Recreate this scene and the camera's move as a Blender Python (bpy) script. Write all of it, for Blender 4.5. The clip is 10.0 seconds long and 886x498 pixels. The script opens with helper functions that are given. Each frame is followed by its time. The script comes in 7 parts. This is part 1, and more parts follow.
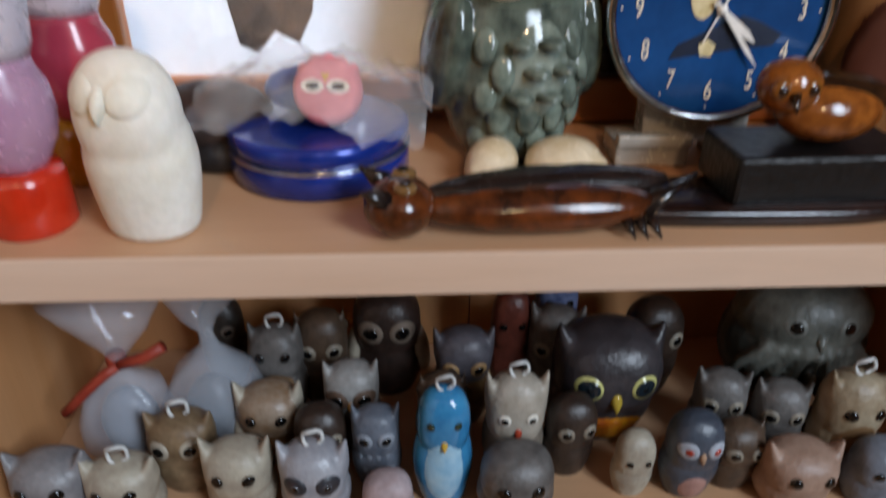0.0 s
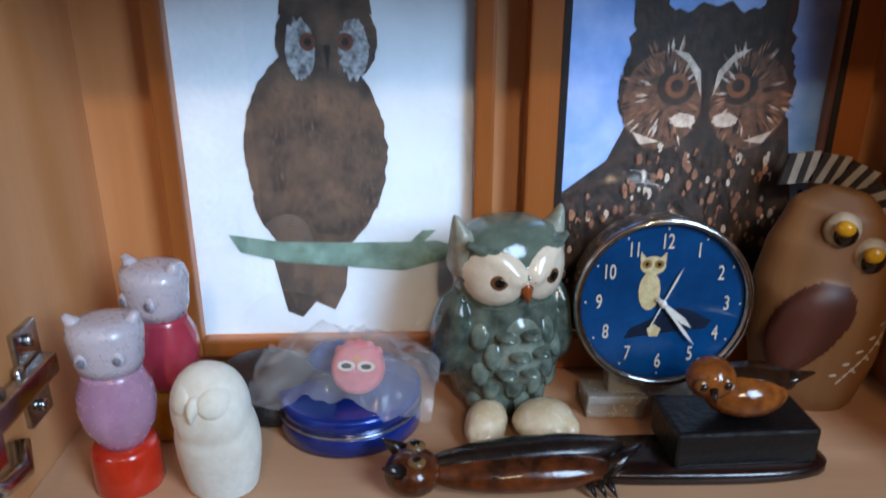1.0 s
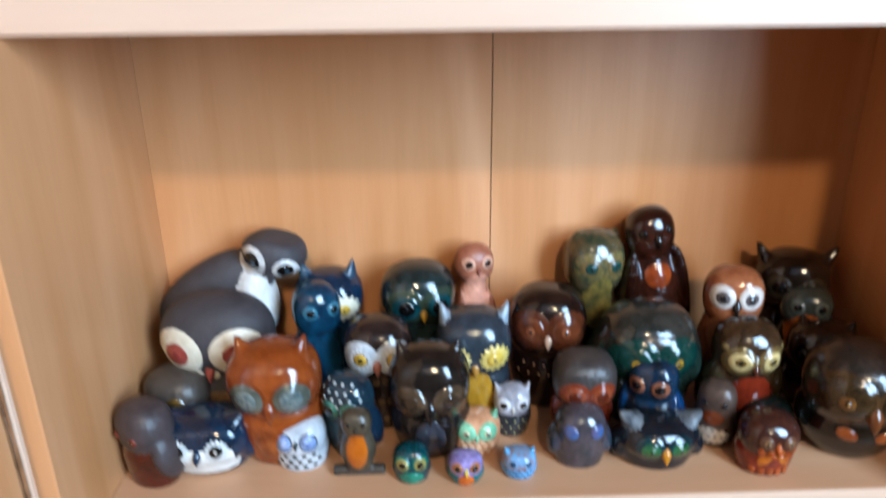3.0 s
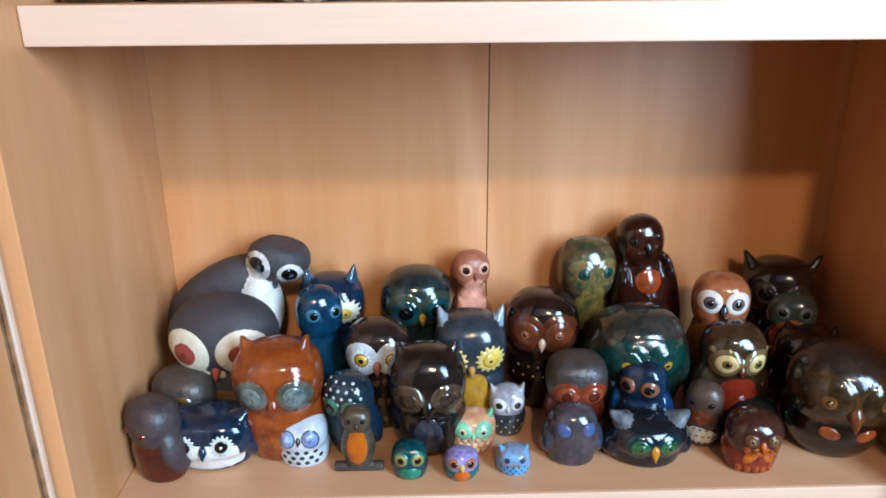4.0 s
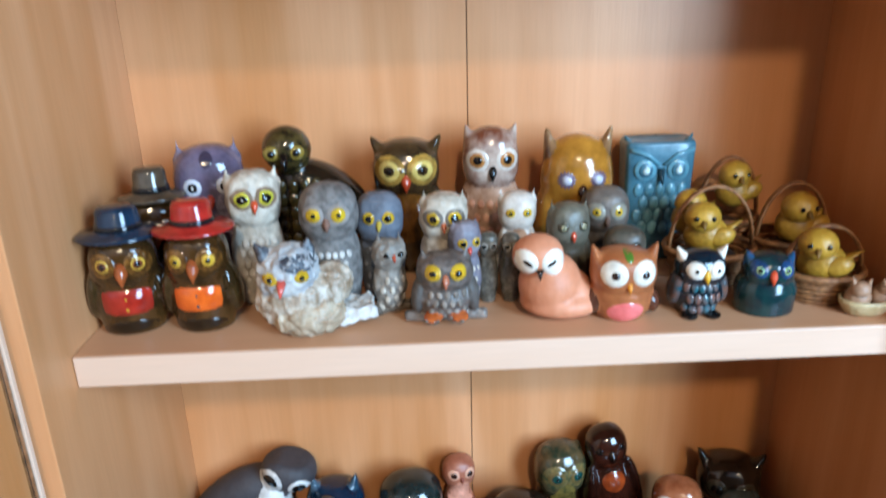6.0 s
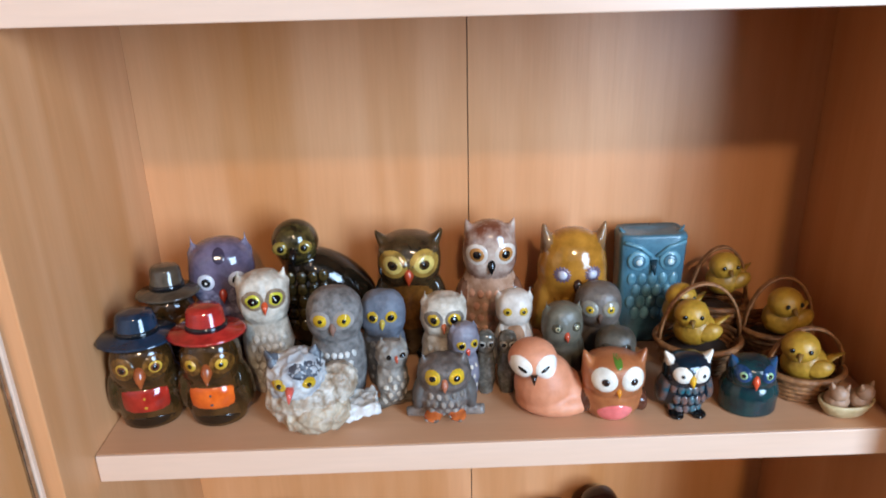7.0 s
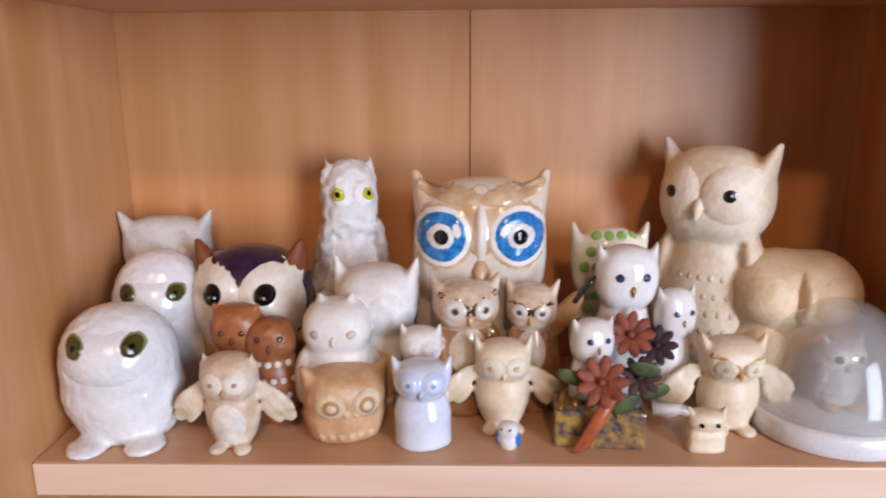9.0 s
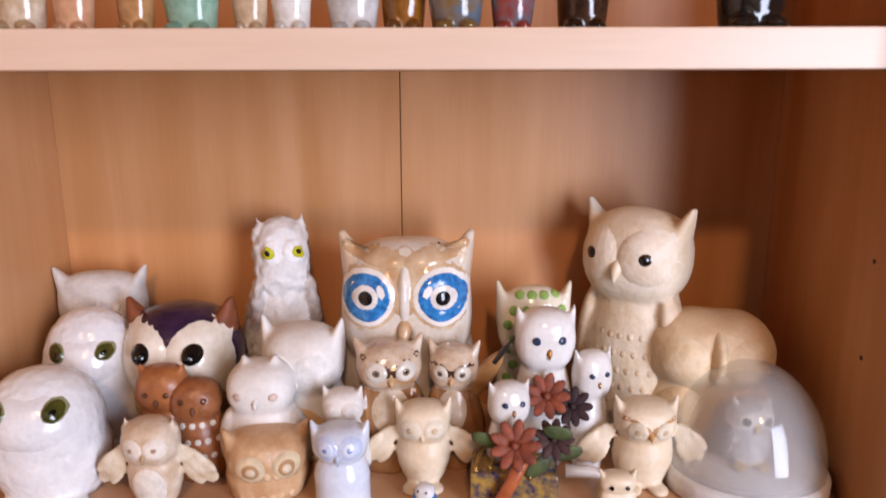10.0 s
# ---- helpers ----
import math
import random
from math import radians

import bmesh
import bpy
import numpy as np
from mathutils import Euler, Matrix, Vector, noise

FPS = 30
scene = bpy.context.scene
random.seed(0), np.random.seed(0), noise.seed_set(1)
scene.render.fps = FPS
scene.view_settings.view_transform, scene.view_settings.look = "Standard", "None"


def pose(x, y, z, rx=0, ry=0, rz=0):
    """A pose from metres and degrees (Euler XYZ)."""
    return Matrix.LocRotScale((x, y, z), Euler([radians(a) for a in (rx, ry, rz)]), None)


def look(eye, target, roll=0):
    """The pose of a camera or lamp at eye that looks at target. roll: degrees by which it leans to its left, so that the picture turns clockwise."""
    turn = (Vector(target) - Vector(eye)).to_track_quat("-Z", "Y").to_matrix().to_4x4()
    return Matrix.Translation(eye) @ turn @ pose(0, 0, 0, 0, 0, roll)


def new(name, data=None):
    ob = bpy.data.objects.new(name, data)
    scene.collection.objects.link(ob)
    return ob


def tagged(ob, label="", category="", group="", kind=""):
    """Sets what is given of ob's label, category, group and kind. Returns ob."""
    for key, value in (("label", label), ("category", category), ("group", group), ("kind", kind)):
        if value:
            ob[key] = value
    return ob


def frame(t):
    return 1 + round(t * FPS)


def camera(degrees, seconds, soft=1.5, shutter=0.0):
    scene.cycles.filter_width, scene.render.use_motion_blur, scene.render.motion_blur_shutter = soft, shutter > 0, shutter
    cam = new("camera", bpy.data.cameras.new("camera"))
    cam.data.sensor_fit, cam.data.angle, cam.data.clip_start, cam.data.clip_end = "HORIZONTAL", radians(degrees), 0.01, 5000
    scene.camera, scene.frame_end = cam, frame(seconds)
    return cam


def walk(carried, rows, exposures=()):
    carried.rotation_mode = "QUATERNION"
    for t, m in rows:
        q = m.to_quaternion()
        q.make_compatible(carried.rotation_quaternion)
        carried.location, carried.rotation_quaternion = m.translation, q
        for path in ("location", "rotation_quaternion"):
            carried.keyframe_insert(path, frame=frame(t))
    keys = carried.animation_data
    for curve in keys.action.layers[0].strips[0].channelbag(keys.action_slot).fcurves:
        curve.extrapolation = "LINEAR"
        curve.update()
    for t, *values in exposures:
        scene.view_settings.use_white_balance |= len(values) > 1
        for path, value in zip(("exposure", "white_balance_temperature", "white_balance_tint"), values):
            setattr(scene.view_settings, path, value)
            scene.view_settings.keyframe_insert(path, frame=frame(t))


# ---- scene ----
EXPOSURES = [(0.0, -0.8, 6850, 15), (0.5, -0.97, 6250, 11), (1.0, -0.92, 5750, 8), (2.0, -0.65, 5550, 8), (2.6, -0.22, 5400, 3), (5.0, -0.26, 5400, 2), (6.0, -0.35, 5200, 0), (7.3, -0.65, 5650, 10), (8.0, -0.99, 5700, 12), (9.0, -1.0, 6500, 22), (10.0, -0.93, 6800, 28)]
FOV = 62.19
cam = camera(FOV, 10.0, soft=1.8, shutter=0.4)
# seconds, eye x y z, pitch, yaw, roll
ROWS = [
    (0.0, -0.0524, -0.2838, 0.7171, -30.22, -3.15, -0.67),
    (0.5, -0.0461, -0.3167, 0.7828, -23.22, -1.83, 0.30),
    (1.0, -0.0484, -0.3430, 0.8435, -20.86, -1.95, -0.05),
    (1.5, -0.0463, -0.3555, 0.8778, -19.82, -1.66, 0.02),
    (2.0, -0.0463, -0.3761, 0.9377, -18.07, -1.41, 0.03),
    (2.5, -0.0453, -0.3932, 1.1194, -24.37, -1.74, 0.40),
    (3.0, -0.0586, -0.4074, 1.2621, -21.87, -1.71, 0.57),
    (3.1, -0.0641, -0.4082, 1.2834, -21.93, -1.96, 0.28),
    (4.3, -0.0474, -0.4427, 1.2539, -19.82, -1.04, 0.50),
    (4.5, -0.0403, -0.4459, 1.2625, -21.64, -0.68, 0.64),
    (5.0, -0.0482, -0.4532, 1.2611, -21.62, -1.32, 0.62),
    (5.5, -0.0592, -0.4411, 1.3783, -21.83, -2.00, 0.84),
    (6.0, -0.0461, -0.4438, 1.4796, -20.44, -2.30, 1.42),
    (6.2, -0.0467, -0.4520, 1.5133, -20.31, -2.30, 1.48),
    (7.3, -0.0324, -0.4276, 1.6011, -22.25, -1.13, 1.12),
    (7.5, -0.0305, -0.4201, 1.6318, -21.63, -0.97, 0.87),
    (8.0, -0.0305, -0.4098, 1.7173, -17.61, -0.32, 1.32),
    (8.5, -0.0301, -0.4085, 1.7809, -15.21, 0.59, 0.49),
    (9.0, -0.0114, -0.4133, 1.8024, -13.80, 1.22, 0.41),
    (9.5, 0.0407, -0.4193, 1.8118, -13.43, 0.75, 0.17),
    (10.0, 0.0354, -0.4149, 1.8441, -13.39, 0.38, 0.12),
]
walk(cam, [(t, pose(x, y, z, 90 + p, r, w)) for t, x, y, z, p, w, r in ROWS], exposures=EXPOSURES)

# ---- light ----
world = bpy.data.worlds.new("sky")
scene.world = world
world.use_nodes = True
_nt = world.node_tree
_bg = _nt.nodes["Background"]
_sky = _nt.nodes.new("ShaderNodeTexSky")
_sky.sky_type = "NISHITA"
_sky.sun_disc = False
_sky.sun_elevation = radians(35.4)
_sky.sun_rotation = radians(175)
_nt.links.new(_sky.outputs[0], _bg.inputs[0])
_bg.inputs[1].default_value = 0.06

SUN_AZ, SUN_EL = 5.0, 35.4
sun_data = bpy.data.lights.new("sun", "SUN")
sun_data.energy = 1.6
sun_data.angle = radians(3.5)
sun_data.color = (1.0, 0.66, 0.36)
sun = new("sun", sun_data)
_d = Vector((math.sin(radians(SUN_AZ)) * math.cos(radians(SUN_EL)), -math.cos(radians(SUN_AZ)) * math.cos(radians(SUN_EL)), math.sin(radians(SUN_EL))))
sun.matrix_world = look(_d * 5, (0, 0, 0))

win_data = bpy.data.lights.new("window_light", "AREA")
win_data.shape = "RECTANGLE"
win_data.size, win_data.size_y = 0.60, 1.30
win_data.energy = 100
win_data.color = (0.66, 0.83, 1.0)
win_light = new("window_light", win_data)
win_light.matrix_world = look((1.08, -1.50, 1.79), (-0.1, 0.0, 1.5))


# ---- materials ----
def lin(hexa):
    v = [int(hexa[i:i + 2], 16) / 255 for i in (1, 3, 5)]
    return tuple(c / 12.92 if c <= 0.04045 else ((c + 0.055) / 1.055) ** 2.4 for c in v)


_mats = {}


def mat(hexa, rough=0.2, hexb=None, scale=55.0, bump=0.12, fine=260.0, metal=0.0, coat=0.0, trans=0.0, name="glaze", edge=0.5, stretch=(1, 1, 1), sss=0.0):
    """Base colour with broad mottling towards a second colour, fine grain and fine relief."""
    key = (hexa, rough, hexb, scale, bump, fine, metal, coat, trans, edge, stretch, sss)
    if key in _mats:
        return _mats[key]
    m = bpy.data.materials.new(name)
    m.use_nodes = True
    nt = m.node_tree
    p = nt.nodes["Principled BSDF"]
    tc = nt.nodes.new("ShaderNodeTexCoord")
    mp = nt.nodes.new("ShaderNodeMapping")
    mp.inputs["Scale"].default_value = stretch
    nt.links.new(tc.outputs["Object"], mp.inputs[0])
    n1 = nt.nodes.new("ShaderNodeTexNoise")
    n1.inputs["Scale"].default_value = scale
    n1.inputs["Detail"].default_value = 5
    n1.inputs["Roughness"].default_value = 0.6
    nt.links.new(mp.outputs[0], n1.inputs["Vector"])
    ramp = nt.nodes.new("ShaderNodeValToRGB")
    a = lin(hexa)
    b = lin(hexb) if hexb else tuple(c * 0.72 for c in a)
    ramp.color_ramp.elements[0].position = edge - 0.14
    ramp.color_ramp.elements[1].position = edge + 0.16
    ramp.color_ramp.elements[0].color = (*b, 1)
    ramp.color_ramp.elements[1].color = (*a, 1)
    nt.links.new(n1.outputs["Fac"], ramp.inputs[0])
    n2 = nt.nodes.new("ShaderNodeTexNoise")
    n2.inputs["Scale"].default_value = fine
    n2.inputs["Detail"].default_value = 3
    nt.links.new(mp.outputs[0], n2.inputs["Vector"])
    mr = nt.nodes.new("ShaderNodeMapRange")
    mr.inputs["To Min"].default_value = 0.88
    mr.inputs["To Max"].default_value = 1.10
    nt.links.new(n2.outputs["Fac"], mr.inputs["Value"])
    mul = nt.nodes.new("ShaderNodeMix")
    mul.data_type, mul.blend_type = "RGBA", "MULTIPLY"
    mul.inputs[0].default_value = 1.0
    nt.links.new(ramp.outputs[0], mul.inputs["A"])
    nt.links.new(mr.outputs[0], mul.inputs["B"])
    nt.links.new(mul.outputs["Result"], p.inputs["Base Color"])
    rr = nt.nodes.new("ShaderNodeMapRange")
    rr.inputs["To Min"].default_value = max(0.03, rough * 0.75)
    rr.inputs["To Max"].default_value = min(1.0, rough * 1.3)
    nt.links.new(n2.outputs["Fac"], rr.inputs["Value"])
    nt.links.new(rr.outputs[0], p.inputs["Roughness"])
    p.inputs["Metallic"].default_value = metal
    p.inputs["Coat Weight"].default_value = coat
    p.inputs["Coat Roughness"].default_value = 0.06
    p.inputs["Transmission Weight"].default_value = trans
    p.inputs["Subsurface Weight"].default_value = sss
    p.inputs["Subsurface Radius"].default_value = (0.006, 0.004, 0.003)
    if bump:
        bp = nt.nodes.new("ShaderNodeBump")
        bp.inputs["Strength"].default_value = bump
        bp.inputs["Distance"].default_value = 0.002
        add = nt.nodes.new("ShaderNodeMath")
        add.operation = "ADD"
        nt.links.new(n1.outputs["Fac"], add.inputs[0])
        nt.links.new(n2.outputs["Fac"], add.inputs[1])
        nt.links.new(add.outputs[0], bp.inputs["Height"])
        nt.links.new(bp.outputs[0], p.inputs["Normal"])
    _mats[key] = m
    return m


def wood(hexa, hexb, axis, rough=0.42, name="beech"):
    """Laminate or wood with the grain along one axis (0 x, 1 y, 2 z): broad bands, streaks and pores."""
    m = bpy.data.materials.new(name)
    m.use_nodes = True
    nt = m.node_tree
    p = nt.nodes["Principled BSDF"]
    tc = nt.nodes.new("ShaderNodeTexCoord")
    a, b = lin(hexa), lin(hexb)

    def band(across, along, detail, dist):
        mp = nt.nodes.new("ShaderNodeMapping")
        mp.inputs["Scale"].default_value = [along if i == axis else across for i in range(3)]
        nt.links.new(tc.outputs["Object"], mp.inputs[0])
        n = nt.nodes.new("ShaderNodeTexNoise")
        n.inputs["Scale"].default_value = 1.0
        n.inputs["Detail"].default_value = detail
        n.inputs["Distortion"].default_value = dist
        nt.links.new(mp.outputs[0], n.inputs["Vector"])
        return n
    n1, n2, n3 = band(8, 1.1, 2, 1.6), band(48, 2.2, 4, 0.5), band(380, 26, 2, 0.0)
    ramp = nt.nodes.new("ShaderNodeValToRGB")
    ramp.color_ramp.elements[0].position, ramp.color_ramp.elements[1].position = 0.3, 0.72
    ramp.color_ramp.elements[0].color, ramp.color_ramp.elements[1].color = (*b, 1), (*a, 1)
    mix = nt.nodes.new("ShaderNodeMix")
    mix.inputs[0].default_value = 0.28
    nt.links.new(n1.outputs["Fac"], mix.inputs["A"])
    nt.links.new(n2.outputs["Fac"], mix.inputs["B"])
    nt.links.new(mix.outputs["Result"], ramp.inputs[0])
    mr = nt.nodes.new("ShaderNodeMapRange")
    mr.inputs["To Min"].default_value, mr.inputs["To Max"].default_value = 0.95, 1.05
    nt.links.new(n3.outputs["Fac"], mr.inputs["Value"])
    mul = nt.nodes.new("ShaderNodeMix")
    mul.data_type, mul.blend_type = "RGBA", "MULTIPLY"
    mul.inputs[0].default_value = 1.0
    nt.links.new(ramp.outputs[0], mul.inputs["A"])
    nt.links.new(mr.outputs[0], mul.inputs["B"])
    nt.links.new(mul.outputs["Result"], p.inputs["Base Color"])
    p.inputs["Roughness"].default_value = rough
    bp = nt.nodes.new("ShaderNodeBump")
    bp.inputs["Strength"].default_value, bp.inputs["Distance"].default_value = 0.08, 0.001
    nt.links.new(n3.outputs["Fac"], bp.inputs["Height"])
    nt.links.new(bp.outputs[0], p.inputs["Normal"])
    return m


def glass(name, color=(1, 1, 1), rough=0.02):
    m = bpy.data.materials.new(name)
    m.use_nodes = True
    p = m.node_tree.nodes["Principled BSDF"]
    p.inputs["Base Color"].default_value = (*color, 1)
    p.inputs["Transmission Weight"].default_value = 1.0
    p.inputs["Roughness"].default_value = rough
    p.inputs["IOR"].default_value = 1.45
    return m


def film_mat(name, alpha, rough=0.12, color=(0.9, 0.92, 0.95)):
    """Thin clear plastic film: mostly see-through, with glossy creases."""
    m = bpy.data.materials.new(name)
    m.use_nodes = True
    nt = m.node_tree
    p = nt.nodes["Principled BSDF"]
    p.inputs["Base Color"].default_value = (*color, 1)
    p.inputs["Roughness"].default_value = rough
    p.inputs["Alpha"].default_value = alpha
    p.inputs["Specular IOR Level"].default_value = 1.0
    return m


BEECH_V = wood("#d49d70", "#b3763f", 2)
BEECH_H = wood("#d0a480", "#b98a64", 0)
EDGE_H = wood("#dcc0aa", "#d0ad92", 0, 0.38)
FRAME_V = wood("#a4622c", "#7d4419", 2, 0.35, "frame_wood")
FRAME_H = wood("#a4622c", "#7d4419", 0, 0.35, "frame_wood")
# unseen room surfaces, toned down so less light bounces into the shelves
WALL = mat("#857868", 0.9, "#786c5d", 3.0, 0.05, 90, name="plaster")
CHROME = mat("#c8c8c8", 0.16, "#9c9c9c", 90, 0.05, metal=1.0, name="chrome")


# ---- mesh helpers ----
def finish(name, bm, mats, parent=None, label="", smooth=True):
    me = bpy.data.meshes.new(name)
    if smooth:
        for f in bm.faces:
            f.smooth = True
    bm.to_mesh(me)
    bm.free()
    for m in mats:
        me.materials.append(m)
    ob = new(name, me)
    if parent is not None:
        ob.parent = parent
    if label:
        ob["label"] = label
    return ob


def part(name, bm, material, parent, label="", smooth=False):
    return finish(name, bm, material if isinstance(material, list) else [material], parent, label, smooth)


def thing(name, label, category, loc, rz=0.0, group="", kind=""):
    e = new(name)
    e.matrix_world = pose(*loc, 0, 0, rz)
    return tagged(e, label, category, group, kind)


def box(bm, lo, hi, mi=0, bev=0.0, m=None):
    r = bmesh.ops.create_cube(bm, size=1)
    c = [(a + b) / 2 for a, b in zip(lo, hi)]
    s = [abs(b - a) for a, b in zip(lo, hi)]
    bmesh.ops.transform(bm, matrix=Matrix.Translation(c) @ Matrix.Diagonal((*s, 1)), verts=r["verts"])
    vs = r["verts"]
    if bev:
        es = {e for v in vs for e in v.link_edges}
        g = bmesh.ops.bevel(bm, geom=list(es), offset=bev, segments=2, profile=0.6, affect="EDGES")
        vs = list({v for f in g["faces"] for v in f.verts} | {v for v in vs if v.is_valid})
        vs = list({v for s in vs for f in s.link_faces for v in f.verts})
    if m is not None:
        bmesh.ops.transform(bm, matrix=m, verts=vs)
    for f in {f for v in vs for f in v.link_faces}:
        f.material_index = mi
    return vs


def setmat(verts, mi):
    for v in verts:
        for f in v.link_faces:
            f.material_index = mi


def ell(bm, c, r, mi=0, rot=None, seg=16, rings=10):
    """Ellipsoid at c with radii r."""
    g = bmesh.ops.create_uvsphere(bm, u_segments=seg, v_segments=rings, radius=1)
    m = Matrix.Translation(c) @ (rot.to_4x4() if rot is not None else Matrix.Identity(4)) @ Matrix.Diagonal((*r, 1))
    bmesh.ops.transform(bm, matrix=m, verts=g["verts"])
    setmat(g["verts"], mi)
    return g["verts"]


def cone(bm, base, tip, r, mi=0, r2=0.0, seg=10, flat=1.0):
    d = Vector(tip) - Vector(base)
    g = bmesh.ops.create_cone(bm, cap_ends=True, segments=seg, radius1=r, radius2=max(r2, r * 0.12), depth=d.length)
    m = Matrix.Translation((Vector(base) + Vector(tip)) / 2) @ d.to_track_quat("Z", "Y").to_matrix().to_4x4() @ Matrix.Diagonal((1, flat, 1, 1))
    bmesh.ops.transform(bm, matrix=m, verts=g["verts"])
    setmat(g["verts"], mi)
    return g["verts"]


def lathe(bm, prof, mi=0, sx=1.0, sy=1.0, seg=24, off=(0, 0, 0), sq=2.0, lean=(0, 0), caps=True):
    """Revolve (radius, height) pairs; sq above 2 squares the section; lean shifts it with height."""
    rings = []
    for r, z in prof:
        ring = []
        for i in range(seg):
            a = 2 * math.pi * i / seg
            ca, sa = math.cos(a), math.sin(a)
            k = (abs(ca) ** sq + abs(sa) ** sq) ** (-1 / sq)
            ring.append(bm.verts.new((off[0] + r * sx * ca * k + lean[0] * z, off[1] + r * sy * sa * k + lean[1] * z, off[2] + z)))
        rings.append(ring)
    fs = []
    for a, b in zip(rings, rings[1:]):
        for i in range(seg):
            fs.append(bm.faces.new((a[i], a[(i + 1) % seg], b[(i + 1) % seg], b[i])))
    if caps:
        fs.append(bm.faces.new(list(reversed(rings[0]))))
        fs.append(bm.faces.new(rings[-1]))
    for f in fs:
        f.material_index = mi
    return [v for r in rings for v in r]


def tube(bm, pts, r, mi=0, seg=8, taper=None):
    pts = [Vector(p) for p in pts]
    rings = []
    for i, p in enumerate(pts):
        d = (pts[min(i + 1, len(pts) - 1)] - pts[max(i - 1, 0)]).normalized()
        q = d.to_track_quat("Z", "Y")
        rr = r if taper is None else r * (1 + (taper - 1) * i / (len(pts) - 1))
        rings.append([bm.verts.new(p + q @ Vector((rr * math.cos(2 * math.pi * k / seg), rr * math.sin(2 * math.pi * k / seg), 0))) for k in range(seg)])
    for a, b in zip(rings, rings[1:]):
        for k in range(seg):
            bm.faces.new((a[k], a[(k + 1) % seg], b[(k + 1) % seg], b[k])).material_index = mi
    bm.faces.new(list(reversed(rings[0]))).material_index = mi
    bm.faces.new(rings[-1]).material_index = mi


def rough_up(bm, amp, scale, seed=0.0):
    for v in bm.verts:
        n = noise.noise_vector(v.co * scale + Vector((seed, seed * 0.7, seed * 1.3)))
        v.co += n * amp


# ---- the room ----
# assumed room, out of view; its height is chosen to admit the sun
RX0, RX1, RY0, RY1, RH = -1.7, 2.3, -1.7, 0.205, 3.7


def slab(name, lo, hi, m, label, category="wall"):
    bm = bmesh.new()
    box(bm, lo, hi)
    return tagged(finish(name, bm, [m], smooth=False), label, category, kind="structure")


slab("floor", (RX0 - 0.1, RY0 - 0.1, -0.06), (RX1 + 0.1, RY1 + 0.1, 0.0), wood("#b98a5c", "#9a6d42", 0, 0.4, "floor_wood"), "warm brown wooden floor of the room", "floor")
slab("ceiling", (RX0 - 0.1, RY0 - 0.1, RH), (RX1 + 0.1, RY1 + 0.1, RH + 0.08), WALL, "unseen plain grey-brown plaster ceiling above the cabinet", "ceiling")
slab("wall_north", (RX0 - 0.1, RY1, 0), (RX1 + 0.1, RY1 + 0.1, RH), WALL, "plain grey-brown wall behind the cabinet")
slab("wall_west", (RX0 - 0.1, RY0, 0), (RX0, RY1, RH), WALL, "unseen plain grey-brown side wall of room")
slab("wall_east", (RX1, RY0, 0), (RX1 + 0.1, RY1, RH), WALL, "unseen plain grey-brown side wall of room")
# the window wall, unseen: a window, its sill raised to shade the low shelves, and beside it an invented lower
# glazed-door opening let the low sun and the sky in
WX0, WX1, WZ0, WZ1 = -0.5, 1.95, 1.80, 3.5
bm = bmesh.new()
box(bm, (RX0 - 0.1, RY0 - 0.12, 0), (WX0, RY0, RH))
box(bm, (WX1, RY0 - 0.12, 0), (RX1 + 0.1, RY0, RH))
box(bm, (WX0, RY0 - 0.12, 0), (0.92, RY0, WZ0))
box(bm, (0.92, RY0 - 0.12, 0), (WX1, RY0, 0.80))
box(bm, (WX0, RY0 - 0.12, WZ1), (WX1, RY0, RH))
tagged(finish("wall_south", bm, [WALL], smooth=False), "unseen grey-brown wall with openings set to shape the light", "wall", kind="structure")
slab("ground", (-60, -60, -0.5), (60, 60, -0.4), mat("#6f7a4e", 0.95, "#59603f", 0.5, 0.3, 6, name="grass_ground"), "flat grassy ground outside the window", "ground")

# ---- the cabinet ----
HW, HWR, DEPTH, FRONT, TH = 0.282, 0.301, 0.181, -0.045, 0.0225
Z1, Z2, Z3, Z4, Z5 = 0.550, 0.9108, 1.2466, 1.5621, 1.8688
Z0, ZTOP = 0.36, 2.17
cabinet = thing("cabinet", "tall beech laminate display cabinet with open shelves of owls", "cabinet", (0, 0, 0))
for s, hx in ((-1, HW), (1, HWR)):
    bm = bmesh.new()
    box(bm, (s * hx, FRONT, 0.0), (s * (hx + 0.019), DEPTH + 0.006, ZTOP), bev=0.001)
    part("side_panel", bm, BEECH_V, cabinet)
for x0, x1 in ((-HW, -0.0030), (-0.0025, HWR)):
    bm = bmesh.new()
    box(bm, (x0 + 0.0002, DEPTH, 0.02), (x1 - 0.0002, DEPTH + 0.006, ZTOP - 0.02))
    part("back_panel", bm, BEECH_V, cabinet)
for zt in (Z0, Z1, Z2, Z3, Z4, Z5):
    bm = bmesh.new()
    box(bm, (-HW + 0.0006, 0.0012, zt - TH), (HWR - 0.0006, DEPTH - 0.001, zt))
    sh = part("shelf", bm, BEECH_H, cabinet)
    bm = bmesh.new()
    box(bm, (-HW + 0.0006, -0.0012, zt - TH + 0.0002), (HWR - 0.0006, 0.0010, zt - 0.0002), bev=0.0008)
    part("edge_band", bm, EDGE_H, sh, "pale edge band along the shelf front")
